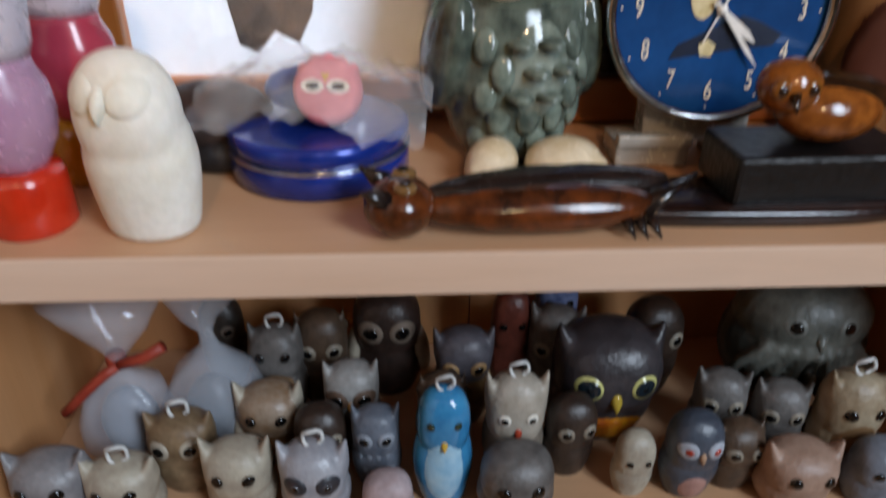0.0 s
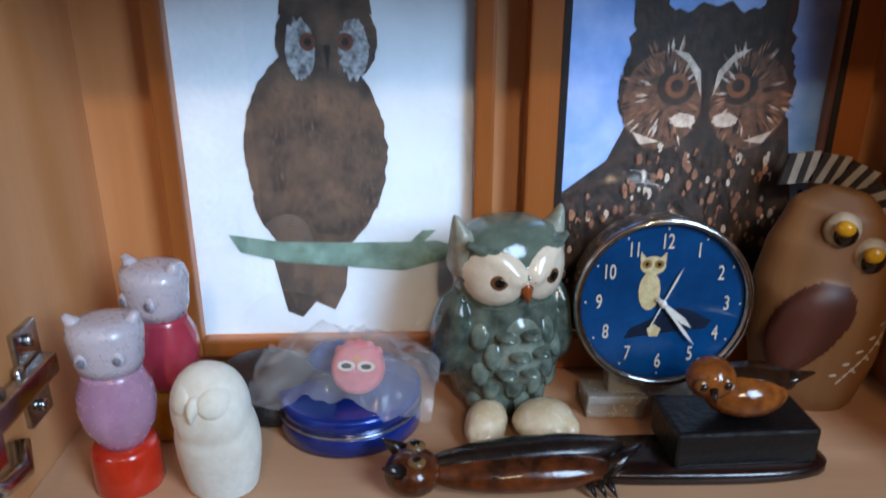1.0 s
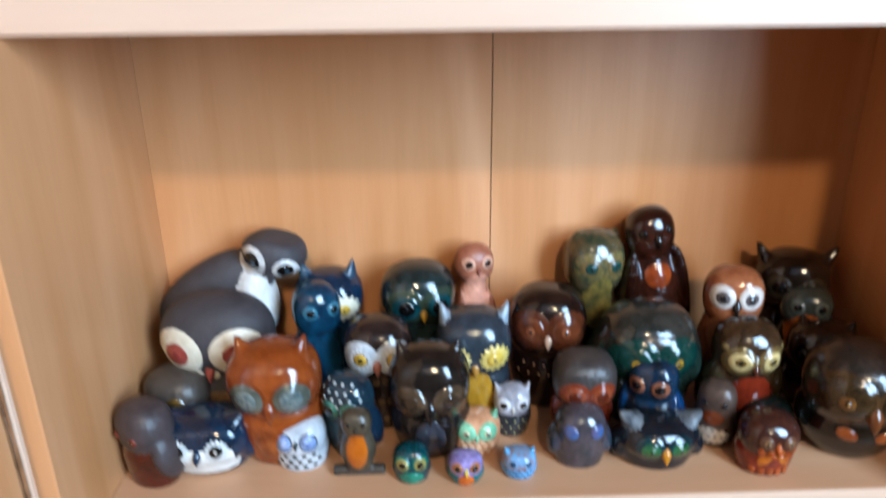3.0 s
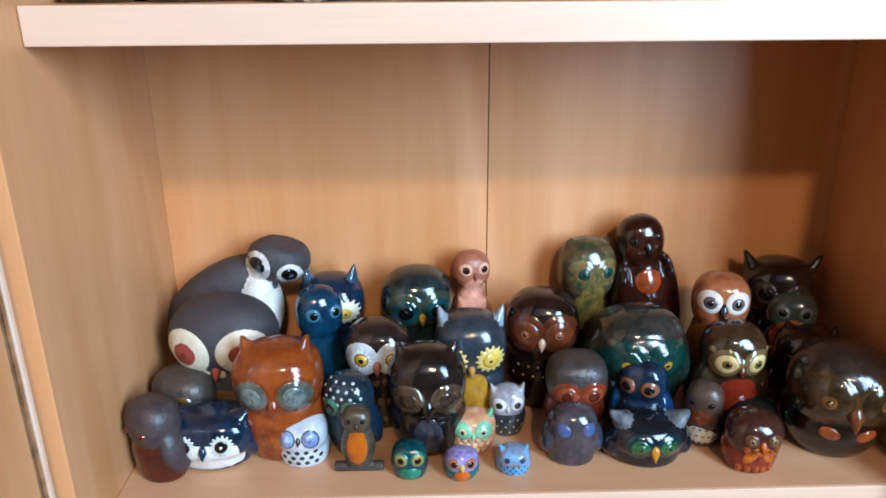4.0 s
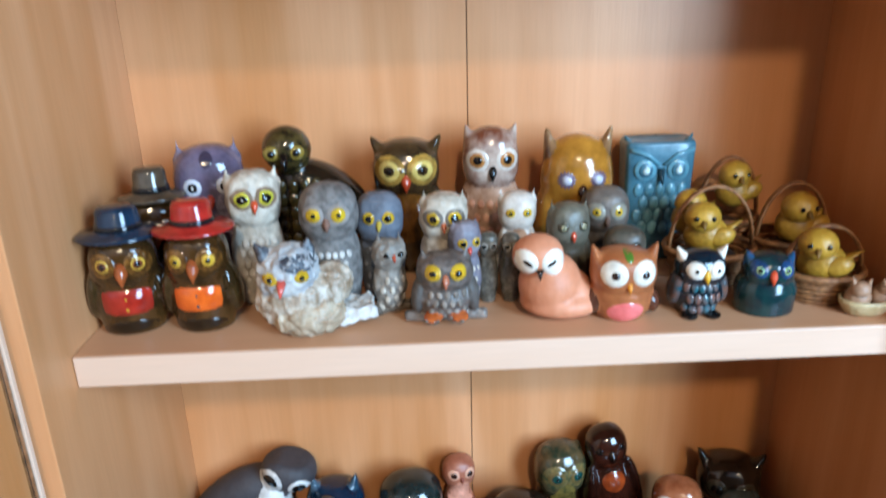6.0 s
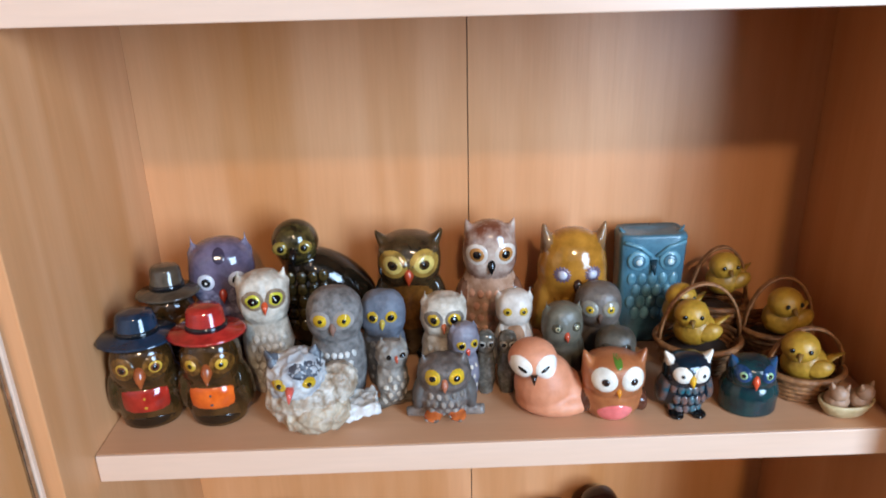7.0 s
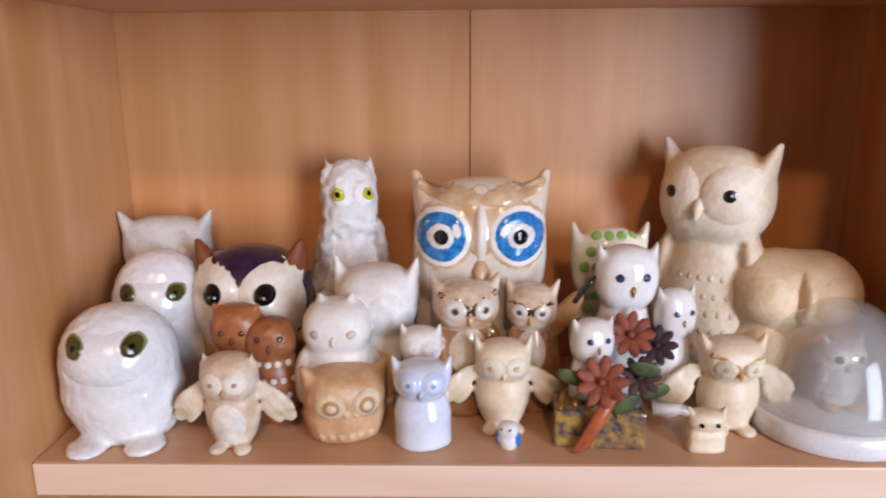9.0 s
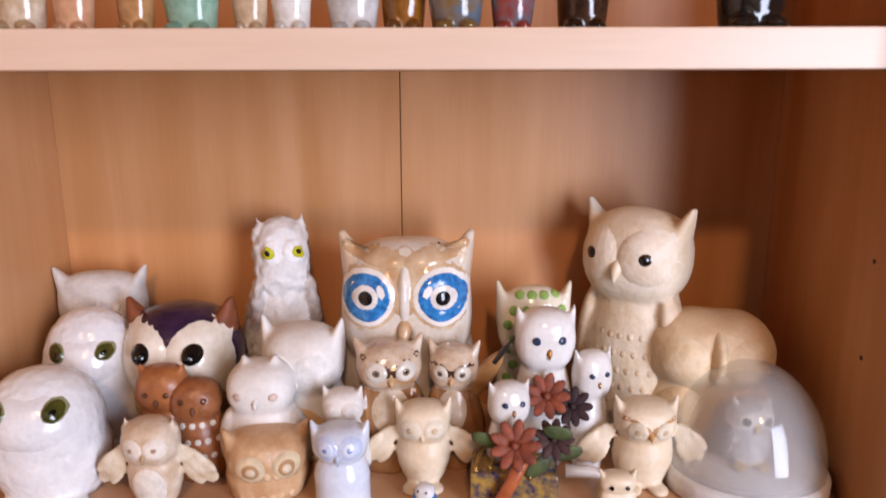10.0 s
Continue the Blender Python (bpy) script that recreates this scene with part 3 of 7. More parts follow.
o2("small owl with orange belly perched on a log", -0.1098, 0.031, 0.026, 0.059, G("#504636", "#332c22", rough=0.35), hz=0.8, hw=0.85, hh=0.18, eye=(0.4, 0.82, 0.1), iris=BLACK, pupil=None, beak=G("#31271c"), bk=(0.76, 0.12), belly=G("#b86417", "#9c4e0d"), bl=(0.32, 0.27, 0.36), log=M("#403932", "#2b2621", 0.5), spots=(BLACK, 4, 4, 0.03, 0.3, 0.6))
o2("dark owl with white streaked face and yellow eyes", -0.0965, 0.100, 0.052, 0.095, G("#312522", "#171211"), hz=0.72, hw=1.05, hh=0.28, eye=(0.48, 0.68, 0.2), cheeks=G("#cfd4d8", "#8f979e"), petals=G("#e2e4e4"), ring=G("#1a1616"), iris=YEL, ir=0.55, pr=0.3, beak=G("#995f4c"), bk=(0.62, 0.16), bb=0.8, scales=G("#5a4936"), sc=(3, 5, 0.1))
o2("round dark brown owl with big dim eyes", -0.0575, 0.062, 0.061, 0.096, G("#231c18", "#110e0c"), ears="cat", ear=(0.6, 0.12), hz=0.66, hw=1.0, hh=0.32, eye=(0.48, 0.56, 0.22), ring=G("#4f3e2d", "#32271c"), iris=G("#31251b"), ir=0.6, pupil=None, beak=G("#151110"), bk=(0.50, 0.2), brow=G("#261e1c"), belly=G("#181617", "#33353e"), bl=(0.2, 0.2, 0.2))
o2("tiny teal striped owl with gold eyes", -0.0716, 0.027, 0.028, 0.029, G("#0c444a", "#08242b", scale=160, stretch=(3, 1, 0.4)), hz=0.6, hh=0.4, eye=(0.45, 0.56, 0.17), cheeks=G("#358269", "#1a5a4a"), ck=1.3, ring=G("#9c8e4c"), ir=0.6, iris=BLACK, pupil=None, belly=G("#358269", "#1a5a4a"), bl=(0.34, 0.2, 0.18), bb=0.85)
o2("peach and mint green painted owl", -0.0232, 0.060, 0.038, 0.0365, G("#d8a27c", "#aa7551"), ears="cat", ear=(0.7, 0.2), ear_m=G("#6b9974"), hz=0.62, hw=0.98, hh=0.36, eye=(0.42, 0.60, 0.2), ring=G("#8fc49e", "#5a8d6c"), iris=G("#d7c69a"), pupil=BLACK, pr=0.26, ir=0.4, beak=G("#8fc49e"), bk=(0.5, 0.1), scales=G("#e2b894"), sc=(3, 5, 0.1), bb=0.8)
o2("tiny owl with lilac head, teal body and orange belly", -0.0331, 0.022, 0.027, 0.025, G("#126667", "#0c474a"), head=G("#9c8ec4", "#6b5f90", scale=200), hz=0.66, hh=0.34, eye=(0.45, 0.62, 0.15), ring=G("#aa6d42"), iris=BLACK, pupil=None, beak=G("#d9c04e"), bk=(0.52, 0.14), belly=G("#be6222", "#a84c11"), bl=(0.24, 0.26, 0.2), bb=0.7)
o2("tiny pale blue owl with a brown crown", 0.006, 0.028, 0.027, 0.024, G("#6aa0cf", "#43719e"), head=G("#84604a", "#6aa0cf", scale=140), ears="cat", ear=(0.7, 0.2), ear_m=G("#6aa0cf"), hz=0.62, hh=0.36, eye=(0.42, 0.60, 0.12), iris=G("#25405f"), pupil=None, spots=(G("#1e3b5a"), 3, 5, 0.035, 0.15, 0.42), bb=0.8)
o2("small grey and white owl with dark spots", 0.0062, 0.080, 0.032, 0.046, G("#3e4044", "#27282c"), ears="cat", ear=(0.75, 0.16), ear_m=G("#a8a6ae"), head=G("#b9b6be", "#77767e"), hz=0.68, hh=0.3, eye=(0.46, 0.66, 0.18), ring=G("#d4d2d6"), iris=G("#3e2c22"), pr=0.3, ir=0.55, beak=G("#c9c2b2"), bk=(0.58, 0.1), spots=(G("#a7a877"), 3, 4, 0.03, 0.12, 0.38), bb=0.8)
o2("hunched dark green glazed owl", -0.066, 0.147, 0.062, 0.120, G("#253131", "#141c1a"), yaw=10, hz=0.78, hw=1.0, hh=0.22, eye=(0.44, 0.70, 0.2), cheeks=G("#333e31"), ring=G("#1a444a", "#0c272d"), iris=BLACK, pupil=None, beak=G("#af8223"), bk=(0.66, 0.12))
o2("small terracotta pink owl with spread brows", -0.0185, 0.160, 0.038, 0.129, M("#a3674e", "#8a5039", 0.4), yaw=12, hz=0.86, hw=0.85, hh=0.13, eye=(0.42, 0.87, 0.15), ring=M("#dba88c"), iris=G("#311b14"), pupil=None, beak=M("#793b28"), bk=(0.83, 0.12), belly=M("#d99a80", "#a36b53"), bl=(0.36, 0.16, 0.55), wing=M("#975a40"))
o2("blue-grey owl with yellow belly and sunflower eyes", -0.0225, 0.102, 0.060, 0.106, G("#333b44", "#20262d", rough=0.2), ears="cat", ear=(0.72, 0.16), ear_m=G("#8a98a4"), hz=0.70, hw=1.0, hh=0.28, eye=(0.5, 0.62, 0.2), petals=G("#d8c06a"), ring=YEL, iris=G("#d8b850"), pupil=G("#4c2c12"), ir=0.5, pr=0.2, beak=G("#aa7a31"), bk=(0.54, 0.12), belly=G("#af8528", "#8e6717"), bl=(0.28, 0.26, 0.25))
o2("large round dark brown owl with russet face", 0.040, 0.126, 0.062, 0.107, DARKBROWN, yaw=-8, hz=0.70, hw=1.02, hh=0.3, eye=(0.45, 0.67, 0.2), cheeks=G("#4c2514"), ring=G("#67351c", "#401e10"), iris=G("#8c5131"), ir=0.4, pr=0.2, beak=G("#caa890"), bk=(0.6, 0.12), spots=(G("#c9a888"), 2, 6, 0.018, 0.34, 0.42))
o2("brown and green dripped glaze owl", 0.0815, 0.159, 0.054, 0.1445, G("#322316", "#15110d"), yaw=10, ears="tuft", ear=(0.6, 0.07), head=G("#5a492f", "#273123", scale=90), hz=0.80, hw=0.95, hh=0.2, eye=(0.4, 0.78, 0.17), cheeks=G("#79673b", "#343e2c", scale=160), ring=G("#6b5a34"), iris=G("#1a3e39"), pr=0.25, belly=G("#796731", "#3e3e23", scale=120), bl=(0.26, 0.2, 0.46))
o2("tall leaning glossy red-brown owl", 0.146, 0.156, 0.056, 0.163, G("#33160d", "#1b0b06"), roll=-9, yaw=8, hz=0.86, hw=0.72, hh=0.13, bb=0.85, bh=0.9, eye=(0.4, 0.87, 0.1), iris=BLACK, pupil=None, beak=G("#1b0f0a"), bk=(0.83, 0.14), marks=((G("#8e3d16", "#501e0d"), 0, 0.66, 0.22, 0.20, 0, 0.02),), wing=G("#230f09"), wg=(0.5, 0.3))
o2("wide dark green owl with brown mask and gold eyes", 0.113, 0.101, 0.078, 0.101, G("#1e2d27", "#111a17"), head=G("#33312c", "#1c1e1a"), hz=0.70, hw=0.98, hh=0.3, eye=(0.4, 0.58, 0.19), cheeks=G("#12352f"), ring=G("#183e36", "#0f2822"), iris=G("#aa8223"), ir=0.4, pr=0.2, beak=G("#8fa8c8"), bk=(0.5, 0.16), brow=G("#4c4436", "#312c22"), marks=((G("#5a504a", "#332d2a"), 0, 0.80, 0.26, 0.10, 0, 0.01),), wing=G("#263830", "#141e1a"), wg=(0.55, 0.3), belly=G("#243e5a", "#122336"), bl=(0.2, 0.2, 0.22))
o2("small blue and black glazed bird", 0.1125, 0.068, 0.044, 0.072, G("#11151a", "#18314a"), yaw=-30, hz=0.74, hw=0.85, hh=0.26, eye=(0.4, 0.68, 0.16), ring=G("#825039"), iris=BLACK, pupil=None, wing=G("#183e6c", "#0f2544"), bb=0.9)
o2("small owl in a flat brown cap with red glasses", 0.0585, 0.068, 0.048, 0.077, G("#672714", "#40160b"), hz=0.66, hw=0.98, hh=0.26, eye=(0.42, 0.60, 0.18), cheeks=G("#79331b"), ring=G("#8c4427"), iris=G("#5a2211"), pupil=None, beak=G("#843e23"), bk=(0.52, 0.12), head=M("#3e3836", "#2f2927", 0.4), hp=3.0)
o2("dark egg-shaped owl with iridescent shell inlay", 0.0522, 0.0435, 0.042, 0.048, G("#25272b", "#4c4348", scale=90), hz=0.6, hh=0.4, hw=0.9, eye=(0.45, 0.62, 0.13), ring=G("#275e99", "#5a4c67"), iris=None, pupil=None, wing=G("#3e3545", "#233139", scale=120), bb=0.85)
o2("black-blue owl with green eyes and orange beak", 0.1098, 0.0435, 0.060, 0.042, G("#181e25", "#0f1217"), ears="horn", ear=(0.75, 0.2), ear_m=G("#333a42", "#757a7f", scale=120), hz=0.62, hw=0.98, hh=0.38, dp=0.75, eye=(0.36, 0.44, 0.13), cheeks=G("#173136", "#0f1e23"), ck=1.5, ring=G("#356740", "#133122"), iris=G("#375f35"), ir=0.6, pr=0.25, beak=G("#b8791c"), bk=(0.4, 0.14), wing=G("#161b21"), bb=0.85)
o2("peach owl with one large white eye disc", 0.188, 0.121, 0.051, 0.1205, G("#9c613e", "#7d4528"), yaw=-14, hz=0.80, hw=0.92, hh=0.2, eye=(0.42, 0.80, 0.2), ring=G("#d8d0c8", "#b8b0a8"), iris=G("#5a504e"), ir=0.6, pr=0.35, beak=G("#231b17"), bk=(0.75, 0.16), belly=G("#af7553", "#955b38"), bl=(0.4, 0.2, 0.45))
o2("brown owl with glossy red belly and pale brows", 0.1868, 0.086, 0.055, 0.093, G("#402d1b", "#271b11"), hz=0.72, hw=0.92, hh=0.27, eye=(0.44, 0.66, 0.16), cheeks=G("#67532f"), ring=G("#c9b278"), iris=G("#755a23"), ir=0.5, pr=0.3, brow=G("#79673e"), beak=G("#4c2514"), bk=(0.6, 0.12), belly=G("#772713", "#50180b"), bl=(0.42, 0.28, 0.24), wing=G("#332b1b"))
o2("dark brown long-eared owl in the corner", 0.2515, 0.155, 0.062, 0.1265, G("#271c15", "#130e0b"), ears="horn", ear=(0.7, 0.12), hz=0.76, hw=0.98, hh=0.22, eye=(0.42, 0.74, 0.17), ring=G("#3e3628", "#26231b"), iris=BLACK, pupil=None, yaw=-16)
o2("dark owl with grey face and orange breast", 0.2535, 0.128, 0.045, 0.0995, G("#25201d", "#151111"), yaw=-18, hz=0.82, hw=0.9, hh=0.18, head=G("#404949", "#2c3333"), eye=(0.4, 0.82, 0.13), ring=G("#5e6967"), iris=BLACK, pupil=None, belly=G("#a45a1e", "#793e12"), bl=(0.38, 0.2, 0.5), scales=G("#b06623"), sc=(3, 4, 0.1))
o2("low dark brown crouching owl", 0.262, 0.108, 0.058, 0.082, DARKBROWN, yaw=-30, hz=0.66, ears="cat", ear=(0.6, 0.12), eye=(0.4, 0.62, 0.12), iris=BLACK, pupil=None, wing=G("#2b1e17"))
o2("small brown bird with white dotted breast", 0.160, 0.060, 0.034, 0.0545, M("#504038", "#3b2e27", 0.35), yaw=-30, hz=0.7, hw=0.85, hh=0.3, eye=(0.42, 0.68, 0.1), iris=BLACK, pupil=None, marks=((G("#75391e"), 0, 0.52, 0.26, 0.20), (G("#d5cec4", "#bfb6aa"), 0, 0.22, 0.44, 0.26)), spots=(BLACK, 3, 6, 0.04, 0.10, 0.34))
o2("small dark green low glazed owl", 0.1995, 0.064, 0.042, 0.035, G("#131d1a", "#0b1110"), hz=0.6, hh=0.35, eye=(0.4, 0.55, 0.14), iris=G("#1e3b31"), pupil=None, yaw=25, bb=0.9)
o2("round red-orange owl with dark brown crown", 0.1857, 0.030, 0.043, 0.0465, G("#792711", "#5a1a0a"), head=G("#40231b", "#311a14"), hz=0.66, hh=0.34, hw=0.96, eye=(0.38, 0.60, 0.12), ring=G("#5e3e2c"), iris=G("#9c754c"), ir=0.5, pr=0.3, marks=((G("#b06217", "#8e3e0f", scale=200), 0.14, 0.40, 0.10, 0.22, 30), (G("#aa5517"), 0, 0.52, 0.08, 0.16)), beak=G("#b05517"), bk=(0.52, 0.12), scales=G("#9c4516", "#75310f"), sc=(2, 5, 0.11), bb=0.85)
o2("large bronze-brown glossy owl with huge round eyes", 0.2580, 0.050, 0.080, 0.0900, G("#160f0a", "#0a0605", scale=40), head=G("#312822", "#201913", rough=0.16), hz=0.66, hw=0.98, hh=0.34, eye=(0.50, 0.58, 0.25), cheeks=G("#4c341c", "#25190d"), ck=1.12, ring=G("#3e2c17", "#25190d", scale=120), iris=G("#754c1e", "#4c2d11"), ir=0.40, pr=0.2, core=(G("#aa7523"), 0.1), beak=G("#67391b"), bk=(0.46, 0.16), marks=((G("#954c1e", "#672c11"), 0.16, 0.33, 0.10, 0.07, 20, 0.02),), yaw=-10, bb=0.6)

# -- third shelf: hatted owls, stone owls and baskets --
GRP3 = "owl figurines on the middle shelf"
AMBER = G("#4a3013", "#24180a", scale=60)
STONE = M("#8f877c", "#625b53", 0.55, scale=110)
PALE_STONE = M("#c9bfae", "#978b7b", 0.5, scale=100)
YEYE = G("#c4a428", "#a5841a")


def o3(label, x, y, w, h, body, **k):
    return owl(label, clampx(x, w), y, Z3, w, h, body, group=GRP3, **k)


def hat_owl(label, x, y, w, h, hat, vest, tie, eye_c, yaw=0):
    ob = o3(label, x, y, w, h, AMBER, yaw=yaw, hat=hat, hw=0.92, hh=0.30, bb=0.85, eye=(0.46, 0.68, 0.10), cheeks=G("#7a5220", "#3c260e", scale=220), ck=1.9, ring=G("#c9a23a"), iris=eye_c, ir=0.72, pr=0.42, beak=G("#a85a2c", "#7a3a18"), bk=(0.60, 0.20), marks=((vest, 0, 0.36, 0.36, 0.20, 0, 0.02, squarish), (tie, 0, 0.40, 0.05, 0.05, 0, 0.02), (tie, 0, 0.30, 0.05, 0.05, 0, 0.02), (G("#1a1208"), 0, 0.10, 0.40, 0.10)), wing=G("#3c2c14", "#241a0c"), hat_band=G("#15171a"), fine=40)
    return ob


hat_owl("amber glass owl in a dark blue hat with red vest", -0.2555, 0.047, 0.050, 0.092, G("#1c2f44", "#13202f"), G("#a32a1c", "#7c1d14"), G("#c08a2a"), G("#6a3c24"), yaw=12)
hat_owl("amber glass owl in a red hat with orange vest", -0.2035, 0.046, 0.048, 0.095, G("#a82a22", "#7f1d18"), G("#d9651c", "#b84a10"), G("#3a4a4c"), G("#c9a42a"), yaw=4)
hat_owl("amber glass owl in an olive brown hat", -0.2475, 0.098, 0.042, 0.106, G("#54483a", "#3c3329"), G("#4a2a1c"), G("#a89a8a"), G("#6a4a24"), yaw=15)
o3("purple-grey glazed owl with pale eyes", -0.2125, 0.132, 0.055, 0.121, G("#6f6478", "#4a4254", scale=60), yaw=12, ears="tuft", ear=(0.72, 0.12), ear_m=G("#8f8798", "#5a5264"), hz=0.72, hw=1.0, hh=0.26, eye=(0.44, 0.70, 0.13), ring=G("#cfd0d8"), iris=BLACK, ir=0.6, pr=0.2, pupil=WHITE_EYE, marks=((G("#3c3444"), 0, 0.92, 0.10, 0.12), (G("#4a4254", "#8f8798", scale=200), 0.24, 0.60, 0.20, 0.24)), beak=G("#a83a24"), bk=(0.6, 0.14), scales=G("#8a8294", "#5a5264"), sc=(4, 5, 0.1))
# glossy dark owl sitting sideways
f = Fig()
bm = f.bm
a, b = f.mi(G("#20190f", "#0e0b07", scale=90)), f.mi(G("#4c4020", "#1c180d", scale=150))
ell(bm, (0.012, 0.004, 0.062), (0.046, 0.024, 0.026), a, Euler((0, radians(38), 0)).to_matrix(), 22, 14)
ell(bm, (-0.006, 0.0, 0.045), (0.026, 0.024, 0.044), a, None, 20, 12)
ell(bm, (-0.016, -0.004, 0.106), (0.020, 0.019, 0.019), b, None, 20, 12)
bm = f.meld(0.0018, 5)
for s in (-1, 1):
    ell(bm, (-0.018 + s * 0.0095, -0.020, 0.106), (0.007, 0.003, 0.006), f.mi(G("#8a7430")), None, 12, 6)
    ell(bm, (-0.018 + s * 0.0095, -0.0225, 0.106), (0.003, 0.002, 0.003), f.mi(BLACK), None, 10, 6)
cone(bm, (-0.018, -0.021, 0.104), (-0.018, -0.028, 0.093), 0.005, f.mi(BLACK))
for i in range(5):
    for k in range(4):
        ell(bm, (-0.022 + 0.009 * k, -0.0225 + 0.0015 * abs(k - 1.5), 0.035 + 0.011 * i), (0.0045, 0.0022, 0.006), b, None, 8, 5)
lathe(bm, [(0.028, 0), (0.03, 0.004), (0.024, 0.012)], a, 1, 0.8, 20)
f.done("owl_figurine", "glossy black-brown owl sitting sideways", "owl figurine", pose(-0.136, 0.146, Z3, 0, 0, 8), GRP3)
o3("brown and white shaggy owl with an orange beak", -0.1695, 0.085, 0.040, 0.109, PALE_STONE, yaw=14, ears="tuft", ear=(0.8, 0.1), hz=0.78, hw=1.0, hh=0.21, eye=(0.42, 0.79, 0.15), cheeks=M("#8a7258", "#5f4d3a"), ring=G("#c9c03a"), iris=BLACK, pupil=WHITE_EYE, ir=0.7, pr=0.15, beak=G("#c9502a"), bk=(0.74, 0.16), scales=M("#ded8cc", "#8a7c6a"), sc=(6, 5, 0.11), amp=0.0012, nscale=160, bb=0.8)
o3("tall grey stone owl with yellow eyes", -0.1115, 0.062, 0.044, 0.0995, M("#7f7a76", "#4f4b48", scale=140), hz=0.77, hw=0.96, hh=0.22, eye=(0.40, 0.76, 0.13), cheeks=M("#8f8780"), ring=YEYE, iris=G("#c9a81c"), pupil=BLACK, pr=0.35, beak=M("#7a5a4a"), bk=(0.70, 0.14), scales=M("#d5d0c8", "#5a5550"), sc=(6, 6, 0.085), amp=0.0006, nscale=150)
# white owl resting on a rock of crystals
f = Fig()
bm = f.bm
ws, wb = f.mi(M("#c9beae", "#7c664c", 0.4, scale=70)), f.mi(M("#5c5f66", "#3a3c42", 0.4))
ell(bm, (0.0, 0.0, 0.024), (0.032, 0.024, 0.024), ws, None, 18, 12)
ell(bm, (-0.008, -0.006, 0.046), (0.022, 0.020, 0.019), f.mi(M("#c4c2be", "#80838a", 0.4, scale=50)), Euler((0, radians(-18), 0)).to_matrix(), 18, 12)
ell(bm, (0.022, 0.0, 0.032), (0.016, 0.014, 0.016), ws, None, 10, 7)
ell(bm, (0.004, -0.012, 0.014), (0.026, 0.016, 0.015), f.mi(M("#b8a890", "#8a745a", 0.5, scale=90)), None, 12, 8)
box(bm, (0.022, -0.016, 0.0), (0.052, 0.010, 0.010), f.mi(M("#dad8d4", "#b0aaa2", 0.3)), m=Matrix.Rotation(radians(-8), 4, "Y"))
for s in (-1, 1):
    cone(bm, (-0.008 + s * 0.013, -0.006, 0.056), (-0.010 + s * 0.018, -0.007, 0.069), 0.007, wb)
bm = f.meld(0.0013, 2)
rough_up(bm, 0.0022, 200, 5.1)
rough_up(bm, 0.0007, 520, 2.1)
f.skin = BVHTree.FromBMesh(bm)
f.paint(-0.001, 0.0555, 0.014, 0.006, M("#4c4f58", "#2f3138", 0.4), -10)
for s in (-1, 1):
    p = (-0.010 + s * 0.0105, 0.047)
    f.paint(p[0], p[1], 0.0052, 0.0046, YEYE, 0, 0.0012, 0.0006, 14)
    f.paint(p[0], p[1], 0.0022, 0.0022, BLACK, 0, 0.0014, 0.0012, 12)
cone(bm, (-0.013, -0.023, 0.045), (-0.015, -0.030, 0.036), 0.004, f.mi(G("#c9584a")))
f.done("owl_figurine", "white and grey owl resting on a pale rock", "owl figurine", pose(-0.132, 0.034, Z3, 0, 0, 12), GRP3)
o3("blue-grey fluffy owl with yellow eyes", -0.077, 0.086, 0.036, 0.0845, M("#6c717c", "#4c515c", 0.6), hz=0.76, hw=1.0, hh=0.24, eye=(0.40, 0.76, 0.13), ring=YEYE, iris=BLACK, pupil=None, ir=0.62, beak=G("#b8a040"), bk=(0.70, 0.15), scales=M("#a0a4ac", "#60646e"), sc=(4, 5, 0.1), amp=0.0008, nscale=170)
o3("small grey owl carved like a twig", -0.070, 0.052, 0.026, 0.064, STONE, yaw=20, ears="tuft", ear=(0.6, 0.12), hz=0.80, hw=0.95, hh=0.19, eye=(0.4, 0.8, 0.12), iris=BLACK, pupil=None, beak=G("#b05038"), bk=(0.76, 0.15), log=M("#6a5a48", "#43392d"), amp=0.0014, nscale=220, scales=PALE_STONE, sc=(4, 3, 0.13))
o3("brown glazed owl with fierce yellow eyes", -0.0563, 0.142, 0.057, 0.115, G("#4a3820", "#241a10", scale=60), ears="horn", ear=(0.7, 0.06), hz=0.77, hw=0.96, hh=0.22, eye=(0.46, 0.76, 0.16), cheeks=G("#a8843a", "#6a5224"), ring=G("#c9b060"), iris=G("#3a2a16"), ir=0.55, pr=0.3, brow=G("#5a4a34", "#3a2f22"), beak=G("#a84020"), bk=(0.68, 0.16), belly=G("#7f5420", "#4a3014"), bl=(0.40, 0.2, 0.36), wing=G("#33281a"), feet=BLACK)
o3("grey feathered owl with small ear tufts", -0.0293, 0.076, 0.036, 0.0885, PALE_STONE, ears="tuft", ear=(0.75, 0.1), hz=0.78, hw=1.0, hh=0.21, eye=(0.44, 0.77, 0.15), cheeks=M("#7a6f62", "#544b42"), ring=YEYE, iris=BLACK, pupil=None, ir=0.62, beak=G("#c06a44"), bk=(0.70, 0.14), scales=M("#d8d2c6", "#6a6258"), sc=(5, 5, 0.1), amp=0.0009, nscale=190)
o3("small grey owl peeking from behind another", -0.0155, 0.055, 0.026, 0.072, M("#858089", "#5a5660", 0.5), yaw=18, ears="tuft", ear=(0.7, 0.1), hz=0.78, hh=0.2, eye=(0.4, 0.76, 0.14), ring=YEYE, iris=BLACK, pupil=None, ir=0.62, beak=G("#b8402a"), bk=(0.68, 0.15), amp=0.0007, nscale=200, scales=PALE_STONE, sc=(4, 4, 0.1))
